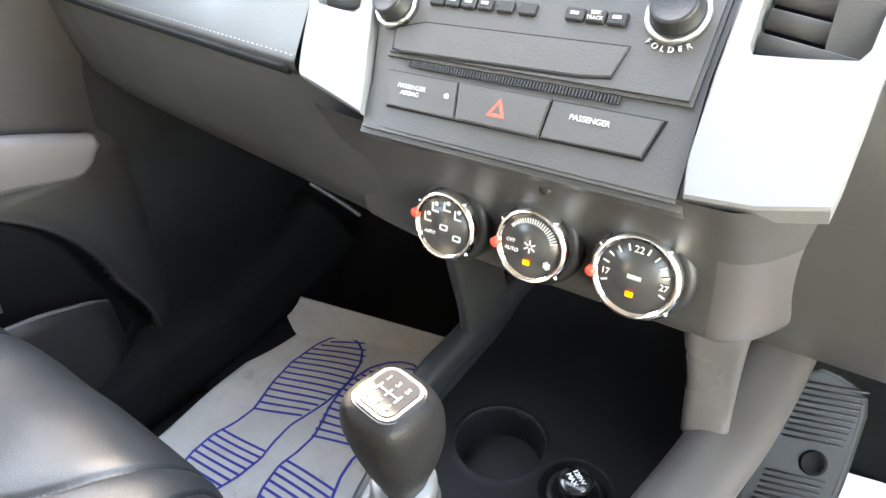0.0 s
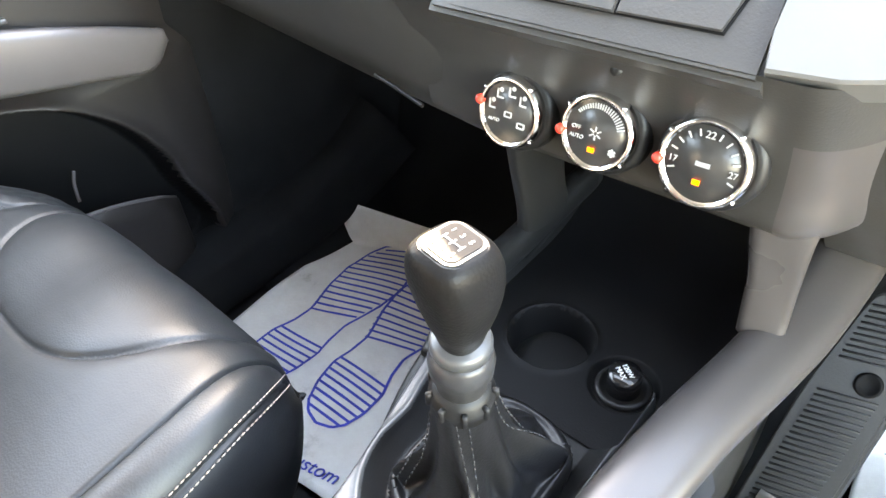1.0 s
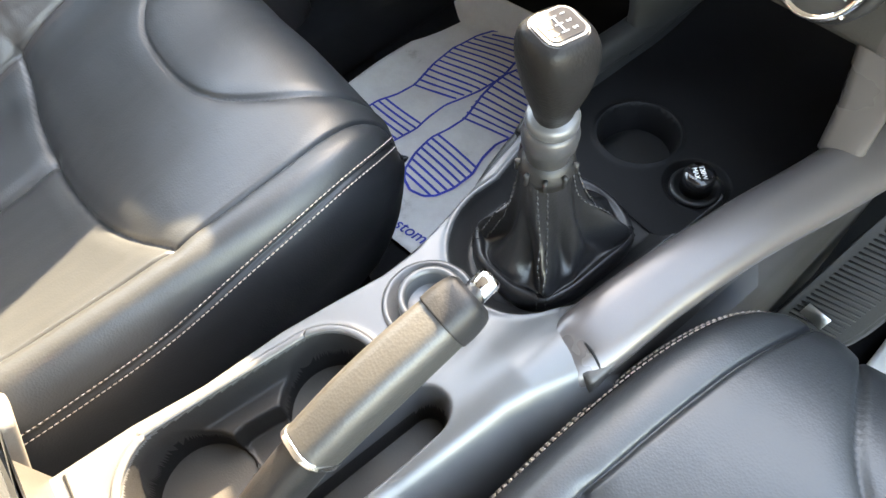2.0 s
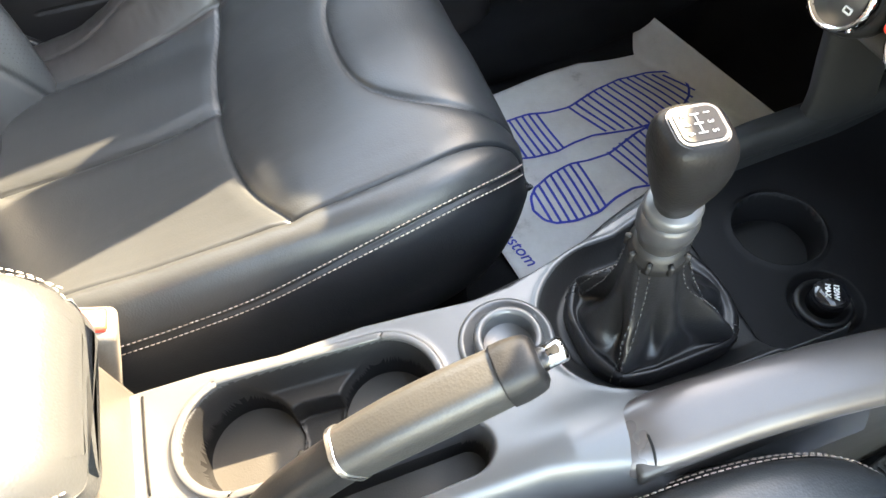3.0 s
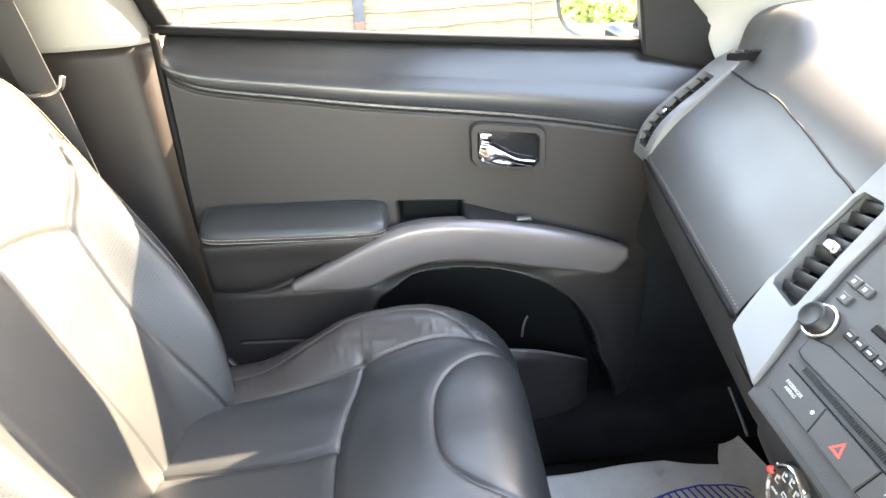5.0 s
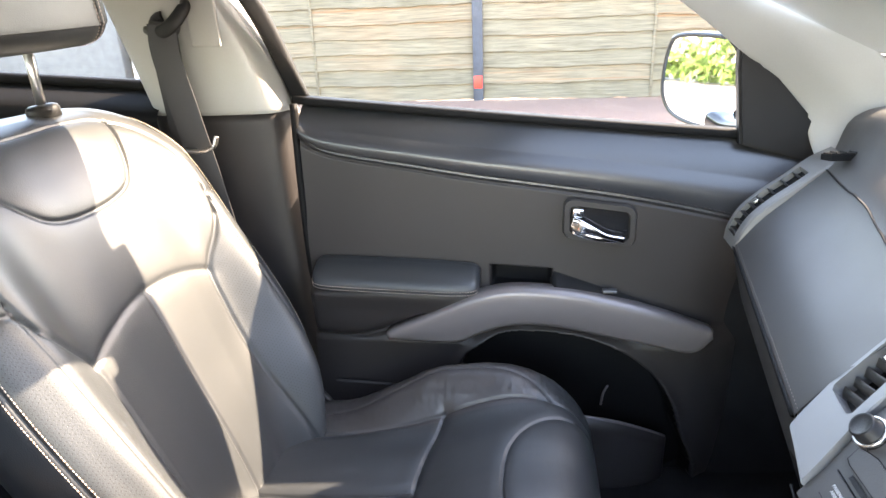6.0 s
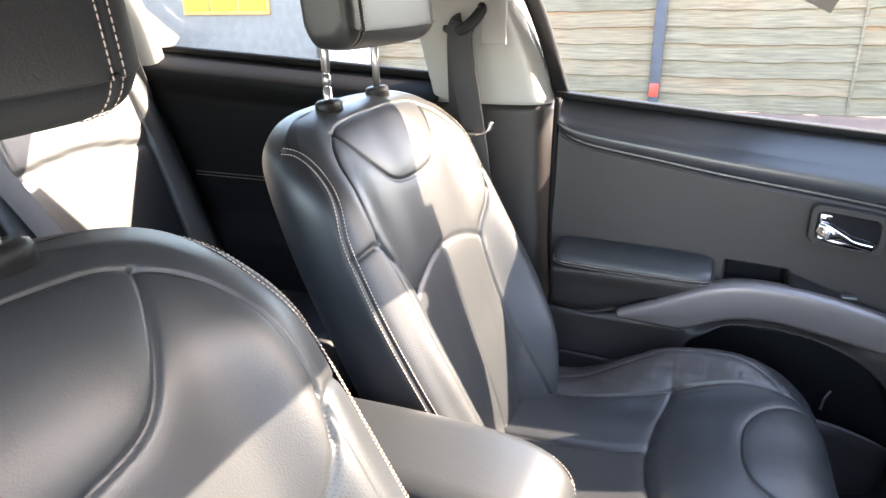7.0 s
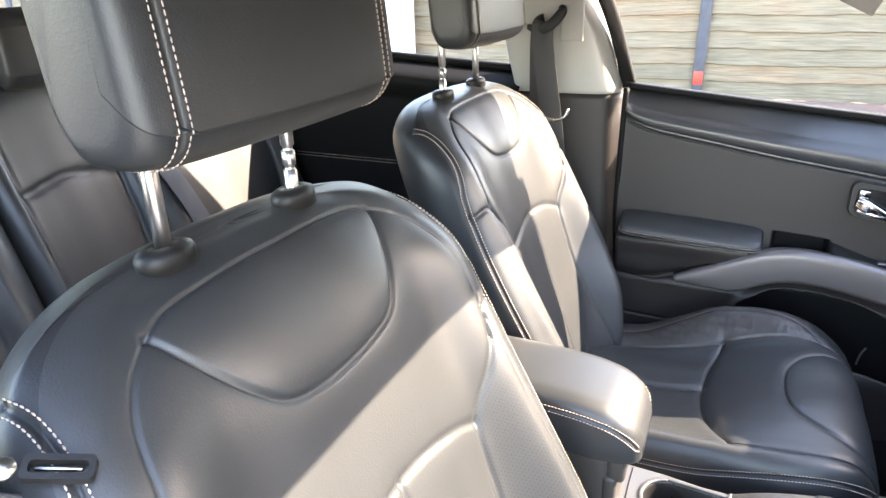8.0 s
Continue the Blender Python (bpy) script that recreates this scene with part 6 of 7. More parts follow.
# ---- centre console ----
def console():
    con = thing("centre_console", "satin silver and black centre console between the seats", "console", at=(0.01, 0.5, 0.02))
    nx, ny = 400, 680
    xs, ys = np.linspace(-0.100, 0.128, nx), np.linspace(0.285, 0.83, ny)
    X, Y = np.meshgrid(xs, ys)
    Z = np.full_like(X, 0.404)
    left = np.interp(Y, [0.36, 0.41, 0.46, 0.52, 0.56, 0.60, 0.63, 0.668, 0.703, 0.743, 0.79, 0.83], [-0.054, -0.052, -0.046, -0.046, -0.042, -0.037, -0.038, -0.047, -0.056, -0.067, -0.079, -0.090])
    Z -= 0.10 * np.clip((left - X) / 0.016, 0, 1) ** 1.6 + 0.06 * np.clip((left - 0.016 - X) / 0.03, 0, 1)
    Z -= 0.13 * np.clip((X - np.interp(Y, [0.50, 0.60, 0.664], [0.080, 0.090, 0.108])) / 0.038, 0, 1) ** 2.2
    Z += 0.018 * fall(X - 0.085, 0.03) * np.clip((Y - 0.52) / 0.1, 0, 1) * np.clip((0.70 - Y) / 0.03, 0, 1)
    Z -= 0.03 * np.clip((Y - 0.665) / 0.03, 0, 1) * np.clip((X - 0.074) / 0.006, 0, 1)
    P = np.stack([X.ravel(), Y.ravel()], 1)

    def pill(a, b, r):
        return poly_distance(P, np.array([a, b])).reshape(X.shape) - r
    tray = pill((-0.001, 0.423), (0.006, 0.522), 0.0395)
    Z = np.where(tray < 0, 0.402 - 0.020 * np.clip(-tray / 0.008, 0, 1), Z) + 0.003 * fall(tray, 0.004)
    idx = np.zeros(X.shape, int)
    idx[tray < -0.001] = 1
    for c in ((-0.001, 0.423), (0.006, 0.522)):
        well = np.hypot(X - c[0], Y - c[1]) - 0.0345
        Z = np.where(well < 0, np.minimum(Z, 0.384 - 0.085 * np.clip(-well / 0.005, 0, 1)), Z)
        base = np.hypot(X - c[0] + 0.002, Y - c[1]) - 0.0245
        Z -= np.where(base < 0, 0.004, 0)
        idx[well < 0] = 2
    slot = pill((0.001, 0.465), (0.003, 0.482), 0.016)
    Z = np.where((slot < 0) & (idx == 1), np.minimum(Z, 0.362), Z)
    gc, gw = 0.011 - 0.30 * np.clip(Y - 0.72, 0, 1) * 0.5, 0.0615 + 0.30 * np.clip(Y - 0.72, 0, 1) * 0.5
    gear = np.where(Y < 0.702, np.hypot((X - 0.011) / 0.0615, (Y - 0.702) / 0.066) - 1, np.abs(X - gc) / gw - 1) * 0.061
    Z = np.where(gear < 0, np.minimum(Z, 0.404) - 0.016 * np.clip(-gear / 0.014, 0, 1) ** 0.8, Z) + 0.002 * fall(gear, 0.0025)
    idx[gear < -0.0008] = 1
    Z = np.where(gear < 0, Z - 0.03 * np.clip((Y - 0.779) / 0.004, 0, 1), Z)
    brake = pill((0.062, 0.40), (0.062, 0.560), 0.017)
    Z = np.where(brake < 0, np.minimum(Z, 0.402 - 0.05 * np.clip(-brake / 0.006, 0, 1)), Z)
    idx[brake < -0.003] = 1
    for _ in range(9):
        Z[1:-1, 1:-1] = (Z[1:-1, 1:-1] * 2 + Z[:-2, 1:-1] + Z[2:, 1:-1] + Z[1:-1, :-2] + Z[1:-1, 2:]) / 6
    G = np.stack([X, Y, Z], -1)
    top = part("console_top", grid_mesh("console_top", G, closed=False, mats=[SILVER, BLACK, DEEP], index=idx[:-1, :-1].ravel()), SILVER, con, "satin silver console top with twin black cup holders")
    for xj in (-0.05, 0.03):
        part("joint_gap", grid_mesh("joint_gap", swept([(xj, 0.364, 0.4046), (xj + 0.04, 0.3635, 0.4046), (xj + 0.07, 0.364, 0.4046)], round_rect(0.0016, 0.001, 0.0004, 2), 12)), DEEP, con)
    ax, bx = np.array([-0.001, 0.423]), np.array([0.006, 0.522])
    rim = []
    for c, a0 in ((bx, 4), (ax, 184)):
        for k in range(13):
            a = radians(a0 - 4 + 15 * k)
            rim.append((c[0] + 0.0405 * math.cos(a), c[1] + 0.0405 * math.sin(a), 0.4052))
    part("tray_rim", grid_mesh("tray_rim", swept(rim + rim[:2], round_rect(0.006, 0.0046, 0.002, 4), 140)), SILVER, top, "silver lip round the cup holders")
    part("console_body", box_bm((0.150, 0.85, 0.34), (0.012, 0.27, 0.19), 0.02), BLACK_SOFT, con, "dark plastic console body")
    part("tunnel", box_bm((0.150, 0.66, 0.34), (0.018, 0.99, 0.19), 0.02), BLACK, con, "black plastic front console body")
    # front tray with round recess
    xs, ys = np.linspace(-0.084, 0.104, 200), np.linspace(0.778, 1.06, 300)
    X, Y = np.meshgrid(xs, ys)
    Z = 0.388 + 0.05 * np.clip((Y - 0.93) / 0.12, 0, 1) ** 2
    well = np.hypot(X + 0.018, Y - 0.845) - 0.034
    Z = np.where(well < 0, 0.388 - 0.05 * np.clip(-well / 0.005, 0, 1), Z) + 0.0025 * fall(well, 0.003)
    ring = np.hypot(X - 0.048, Y - 0.838) - 0.026
    Z -= np.where(ring < 0, 0.006 * np.clip(-ring / 0.004, 0, 1), 0)
    part("front_tray", grid_mesh("front_tray", np.stack([X, Y, Z], -1), closed=False), DEEP, con, "black tray with round cup recess")
    part("tray_back", box_bm((0.20, 0.02, 0.20), (0.02, 1.05, 0.47), 0.006), DEEP, con)
    sock = part("power_socket", turned([(0.020, 0.380), (0.020, 0.3855), (0.0165, 0.3865), (0.0155, 0.384)], 36, Matrix.Translation((0.048, 0.838, 0))), BLACK, con, "black socket rim")
    part("socket_cap", turned([(0.0125, 0.382), (0.0125, 0.398), (0.0115, 0.4005), (0.0003, 0.401)], 36, Matrix.Translation((0.048, 0.838, 0))), GLOSS, sock, "glossy black socket cap")
    mt = pose(0.048, 0.838, 0.4013, 0, 0, -35)
    writing("cap_print", "120W", 0.0052, mt @ Matrix.Translation((0, 0.002, 0)), WHITE, sock)
    writing("cap_print", "MAX", 0.0052, mt @ Matrix.Translation((0, -0.0035, 0)), WHITE, sock)
    # rails: broad satin strut from the dash down and back along the driver's side
    S = [[(x * w, y * h) for x, y in round_rect(1, 1, 0.40, 7)] for w, h in ((0.026, 0.020), (0.046, 0.030), (0.045, 0.030), (0.044, 0.031), (0.046, 0.032), (0.050, 0.034), (0.054, 0.036))]
    rail = swept([(0.0920, 0.630, 0.390), (0.0945, 0.664, 0.408), (0.099, 0.73, 0.417), (0.108, 0.80, 0.424), (0.122, 0.875, 0.429), (0.130, 0.94, 0.436), (0.138, 1.05, 0.470)], S, 90, ups=[(0.25, 0, 1)] * 7)
    part("driver_rail", grid_mesh("driver_rail", rail), PEWTER, con, "pewter painted console rail")
    S = [[(x * w, y * h) for x, y in round_rect(1, 1, 0.22, 5)] for w, h in ((0.046, 0.024), (0.036, 0.024), (0.030, 0.022), (0.029, 0.020))]
    strut = swept([(0.104, 0.893, 0.560), (0.106, 0.890, 0.525), (0.109, 0.892, 0.485), (0.111, 0.894, 0.440)], S, 40, ups=[(0.25, -1, 0.1)] * 4)
    part("driver_strut", grid_mesh("driver_strut", strut), PEWTER, con, "pewter painted dash strut")
    part("driver_side", box_bm((0.012, 0.46, 0.38), (0.112, 0.88, 0.225), 0.004), BLACK_SOFT, con, "dark console side panel")
    part("passenger_side", grid_mesh("passenger_side", swept([(-0.050, 0.60, 0.21), (-0.068, 0.72, 0.21), (-0.082, 0.80, 0.24), (-0.088, 0.90, 0.255), (-0.090, 1.1, 0.255)], round_rect(0.012, 0.32, 0.005, 3), 40)), BLACK, con, "black console side panel")
    S = [[(x * w, y * h) for x, y in round_rect(1, 1, 0.38, 6)] for w, h in ((0.012, 0.016), (0.018, 0.024), (0.022, 0.030), (0.022, 0.030), (0.022, 0.030))]
    part("passenger_rail", grid_mesh("passenger_rail", swept([(-0.074, 0.765, 0.398), (-0.081, 0.80, 0.406), (-0.086, 0.845, 0.415), (-0.088, 0.90, 0.415), (-0.089, 1.02, 0.42)], S, 50)), BLACK, con, "dark brown plastic rail beside the tray")
    S = [[(x * w, y * h) for x, y in round_rect(1, 1, 0.3, 5)] for w, h in ((0.016, 0.085), (0.016, 0.062), (0.016, 0.058), (0.018, 0.075))]
    part("passenger_strut", grid_mesh("passenger_strut", swept([(-0.076, 0.905, 0.560), (-0.080, 0.912, 0.50), (-0.084, 0.925, 0.45), (-0.087, 0.935, 0.405)], S, 30, ups=[(0, -1, 0)] * 4)), BLACK, con, "dark plastic console strut")
    part("joint_gap", grid_mesh("joint_gap", swept([(0.072, 0.6645, 0.414), (0.082, 0.6645, 0.4215), (0.094, 0.6635, 0.4225), (0.106, 0.6625, 0.4215), (0.116, 0.661, 0.412)], round_rect(0.0016, 0.0012, 0.0004, 2), 20)), DEEP, con)
    # collapsible ring cup
    cup = part("ring_cup", turned([(0.0335, 0.400), (0.0335, 0.4055), (0.030, 0.4075), (0.029, 0.405)], 48, Matrix.Translation((0.002, 0.612, 0))), SILVER, con, "silver ring insert")
    part("cup_tube", turned([(0.0235, 0.392), (0.0235, 0.418), (0.022, 0.421), (0.0185, 0.421), (0.0175, 0.417), (0.0172, 0.385), (0.0003, 0.384)], 48, Matrix.Translation((0.006, 0.612, 0))), SILVER, cup, "raised silver cup ring")
    return con


console()


def centre_armrest():
    arm = thing("storage_box", "centre storage box with stitched black leather armrest lid", "storage box", at=(0.0, 0.2, 0.40))
    rings = []
    for y, zt, k in ((-0.16, 0.545, 0.80), (-0.14, 0.562, 0.94), (-0.05, 0.576, 1.0), (0.08, 0.584, 1.0), (0.20, 0.586, 1.0), (0.28, 0.583, 1.0), (0.322, 0.577, 0.99), (0.346, 0.569, 0.965), (0.363, 0.557, 0.92), (0.374, 0.543, 0.85), (0.380, 0.528, 0.74), (0.382, 0.516, 0.60)):
        hw, zb = 0.071 * k, min(0.497, zt - 0.02) - 0.012 * (k - 0.9)
        half = [(0.03, zt), (hw * 0.78, zt - 0.003), (hw * 0.97, zt - 0.014), (hw, zt - 0.034 * (zt - zb) / 0.08), (hw * 0.98, zb + 0.012), (hw * 0.90, zb), (0.03, zb)]
        rings.append([(0.0 + x, y, z) for x, z in half] + [(-x, y, z) for x, z in half[::-1]])
    G = tube(rings, 280, 220)
    N = normals(G)
    D = np.zeros(G.shape[:2])
    edge = []
    for j in (int(280 * 2.35 / 14), 280 - int(280 * 3.35 / 14)):
        c = (G[8:-30:3, j], N[8:-30:3, j])
        edge.append(c)
        D += seam(G, N, c, 0.003, 0.003, 0.0016)
    lid = part("lid", grid_mesh("lid", G + N * D[..., None], mats=[LEATHER]), LEATHER, arm, "padded black leather lid")
    rows = []
    for c in edge:
        rows += rows_beside(c, (-0.004, 0.004))
    part("stitching", stitch_mesh("stitching", rows, lift=0.0010), THREAD, lid, "pale double stitching", kind="stuff")
    part("bin", box_bm((0.128, 0.50, 0.15), (0.0, 0.100, 0.440), 0.03, 5), BLACK_SOFT, arm, "dark plastic bin under the lid")
    part("latch", box_bm((0.060, 0.026, 0.050), (-0.031, 0.352, 0.486), 0.010, 4), BLACK_SOFT, arm, "upper lid latch")
    part("latch", box_bm((0.060, 0.026, 0.050), (0.031, 0.352, 0.486), 0.010, 4), BLACK_SOFT, arm, "second lid latch")
    part("front_panel", box_bm((0.126, 0.020, 0.09), (0.0, 0.345, 0.425), 0.008, 3), BLACK_SOFT, arm, "dark plastic panel under the latches")


centre_armrest()


def gear_lever():
    lev = thing("gear_lever", "black leather gear lever with silver shift pattern and leather boot", "gear lever", at=(0.014, 0.722, 0.40))
    n = 240
    a = np.linspace(0, 2 * math.pi, n, endpoint=False)
    rings = []
    prof = [(0.388, 0.99, 0.0, 0), (0.396, 1.0, 0.0, 0.05), (0.4035, 0.985, 0.0, 0.10), (0.4065, 0.93, 0.02, 0.12), (0.4050, 0.865, 0.05, 0.30), (0.411, 0.83, 0.08, 0.70), (0.420, 0.72, 0.17, 1.0), (0.433, 0.595, 0.32, 0.95), (0.449, 0.485, 0.50, 0.65), (0.468, 0.400, 0.72, 0.35), (0.492, 0.335, 0.92, 0.12), (0.508, 0.305, 1.0, 0.03)]
    # fold ridges: angle, width, height, twist with rising leather
    ridges = ((0.62, 0.20, 0.36, 5.0), (2.36, 0.22, 0.38, -4.0), (3.80, 0.20, 0.36, 4.0), (5.55, 0.22, 0.40, -5.0), (1.45, 0.16, 0.14, -8.0), (2.98, 0.15, 0.16, 9.0), (4.62, 0.30, 0.14, 0.0), (6.15, 0.16, 0.16, 6.0))
    for z, s, lean, fold in prof:
        sq = 0.62 + 0.38 * min(1, lean * 1.6)            # square at the base, round at the neck
        cxx, cyy = 0.016 + 0.008 * lean, 0.715 - 0.021 * lean
        f = np.full(n, 1.0 - 0.10 * fold)
        for a0, w, hgt, tw in ridges:
            off = np.abs((a - a0 - tw * (z - 0.42) + math.pi) % (2 * math.pi) - math.pi)
            f += fold * hgt * (np.exp(-(off / w) ** 1.5) - 0.35 * np.exp(-((off - 2.1 * w) / w) ** 2))
        ca, sa = np.cos(a), np.sin(a)
        rings.append(np.stack([cxx + 0.0455 * s * f * np.sign(ca) * np.abs(ca) ** sq, cyy + 0.057 * s * f * np.sign(sa) * np.abs(sa) ** sq, z + 0.012 * fold * (f - 0.95)], 1))
    B = spline(np.stack(rings), 90)
    N = normals(B)
    boot = part("boot", grid_mesh("boot", B), BOOT, lev, "creased black leather gear boot")
    dark_thread = varied("black_thread", (0.018, 0.018, 0.02), 0.6)
    for ang in (0.25, 0.75, 1.25, 1.75):
        j = int(n * ang / 2)
        sm = stitch_mesh("stitching", rows_beside((B[6:-4, j], N[6:-4, j]), (-0.003, 0.003)), 0.004, 0.002, 0.0007)
        sm.materials.clear()
        part("stitching", sm, dark_thread, boot, "black seam stitching", kind="stuff")
    m = pose(0.024, 0.694, 0.500, 4, 7, -6)
    part("neck_clip", turned([(0.0165, 0), (0.0168, 0.010), (0.0150, 0.012), (0.0140, 0.018)], 40, m), BLACK, lev, "black slotted boot clip")
    for k in range(9):
        part("clip_tooth", box_bm((0.004, 0.003, 0.010), (0.0166, 0, 0.008), 0.0008, 1, m=m @ Matrix.Rotation(k * 0.698, 4, "Z")), BLACK, lev)
    part("reverse_collar", turned([(0.0125, 0.010), (0.0130, 0.026), (0.0155, 0.030), (0.0160, 0.038), (0.0150, 0.043), (0.0130, 0.046)], 48, m), varied("grey_collar_plastic", (0.032, 0.032, 0.034), 0.36, spec=0.45), lev, "grey reverse lift collar")
    part("chrome_band", turned([(0.0132, 0.046), (0.0145, 0.048), (0.0145, 0.052), (0.0130, 0.055)], 48, m), SILVER, lev, "bright ring under the knob")
    # knob: narrow foot, broad shoulders, slanted top
    rings = []
    for z, wx, wy, dy in ((0.040, 0.0140, 0.0145, 0), (0.050, 0.0165, 0.0170, 0), (0.062, 0.0208, 0.0208, -0.0005), (0.076, 0.0246, 0.0242, -0.001), (0.089, 0.0264, 0.0262, -0.002), (0.099, 0.0266, 0.0268, -0.003), (0.107, 0.0256, 0.0262, -0.0035), (0.1135, 0.0236, 0.0246, -0.004), (0.118, 0.0206, 0.0218, -0.004), (0.1208, 0.016, 0.016, -0.004), (0.1212, 0.008, 0.008, -0.004)):
        sqr = 0.86 - 0.22 * np.clip((z - 0.06) / 0.05, 0, 1)
        ca, sa = np.cos(a[::4]), np.sin(a[::4])
        tilt = -0.12 * np.clip((z - 0.07) / 0.05, 0, 1)
        x, y = wx * np.sign(ca) * np.abs(ca) ** sqr, wy * np.sign(sa) * np.abs(sa) ** sqr
        rings.append(np.stack([x, y + dy, z + tilt * y], 1))
    K = spline(np.stack(rings), 60)
    km = grid_mesh("knob", K)
    mk = m @ Matrix.Translation((0, 0, 0.020)) @ Matrix.Diagonal((0.66, 0.66, 0.80, 1))
    km.transform(mk)
    knob = part("knob", km, leather("knob_leather", (0.009, 0.0085, 0.0085), rough=0.40, wrinkle=0.06, sheen=0.12), lev, "black leather knob")
    pm = mk @ pose(0, -0.004, 0.1204, math.degrees(math.atan(-0.12)), 0, 0)
    plate = part("pattern_plate", plate_bm(round_rect(0.0325, 0.0360, 0.0095, 6), 0.003, pm @ Matrix.Translation((0, 0, 0.0012)), 0.0012), SILVER, knob, "silver shift pattern plate", smooth=False)
    part("pattern_face", plate_bm(round_rect(0.0255, 0.0290, 0.0060, 6), 0.0008, pm @ Matrix.Translation((0, 0, 0.0018))), varied("smoked_glossy_plastic", (0.020, 0.020, 0.022), 0.40, relief=0.01, rough_spread=0.02, spec=0.06), plate, "smoked glossy shift pattern face", smooth=False)
    dark = GREY_PRINT
    for x, t1, t2 in ((-0.0072, "1", "2"), (0.0, "3", "4"), (0.0072, "5", "6")):
        writing("pattern_print", t1, 0.0054, pm @ Matrix.Translation((x, 0.0070, 0.0020)), dark, plate)
        writing("pattern_print", t2, 0.0054, pm @ Matrix.Translation((x, -0.0085, 0.0020)), dark, plate)
        part("pattern_line", box_bm((0.0009, 0.0060, 0.0005), (x, -0.0008, 0.0020), m=pm), dark, plate, smooth=False)
    part("pattern_line", box_bm((0.0150, 0.0009, 0.0005), (0, -0.0008, 0.0021), m=pm), dark, plate, smooth=False)


gear_lever()


def handbrake():
    hb = thing("handbrake", "black leather handbrake lever with chrome release button", "handbrake", at=(0.06, 0.42, 0.38))
    def boxy(w, h, r=0.34):
        return [(x * w, y * h) for x, y in round_rect(1, 1, r, 6)]
    part("lever", grid_mesh("lever", swept([(0.064, 0.385, 0.352), (0.064, 0.42, 0.402), (0.064, 0.455, 0.444), (0.064, 0.505, 0.479)], [boxy(0.020, 0.026), boxy(0.021, 0.028), boxy(0.023, 0.030), boxy(0.024, 0.030)], 40)), BLACK, hb, "smooth black lever")
    part("grip", grid_mesh("grip", swept([(0.064, 0.498, 0.4755), (0.0642, 0.53, 0.488), (0.0648, 0.56, 0.498), (0.0654, 0.590, 0.5065)], [boxy(0.0275, 0.033), boxy(0.0290, 0.035), boxy(0.0290, 0.034), boxy(0.0275, 0.032)], 60)), leather("grip_leather", (0.024, 0.0235, 0.022), rough=0.46, wrinkle=0.5), hb, "grained black leather grip")
    part("grip_cap", grid_mesh("grip_cap", swept([(0.0653, 0.584, 0.505), (0.0655, 0.592, 0.5073), (0.0657, 0.601, 0.510), (0.0658, 0.6045, 0.511)], [boxy(0.0295, 0.034), boxy(0.0295, 0.034), boxy(0.0265, 0.031), boxy(0.020, 0.024)], 24)), BLACK, hb, "black end cap")
    part("release_button", turned([(0.0068, 0), (0.0068, 0.014), (0.0058, 0.0162), (0.0003, 0.0166)], 28, Matrix.Translation((0.0658, 0.602, 0.510)) @ Vector((0.0, 1, 0.30)).to_track_quat("Z", "Y").to_matrix().to_4x4()), CHROME, hb, "chrome release button")
    part("grip_band", grid_mesh("grip_band", swept([(0.064, 0.4965, 0.4747), (0.064, 0.4995, 0.4762)], [boxy(0.0290, 0.0345)] * 2, 6)), STEEL, hb, "thin pale band")


handbrake()


# ---- paper mats with printed shoe soles ----
def sole_half(s):
    """Half widths of a shoe print at s from heel 0 to toe 1, towards its inner and outer side."""
    w = np.interp(s, [0, 0.02, 0.06, 0.14, 0.25, 0.34, 0.44, 0.60, 0.74, 0.88, 0.95, 0.985, 1.0], [0.0, 0.22, 0.34, 0.43, 0.46, 0.38, 0.35, 0.50, 0.56, 0.47, 0.33, 0.18, 0.0])
    return w * 0.108


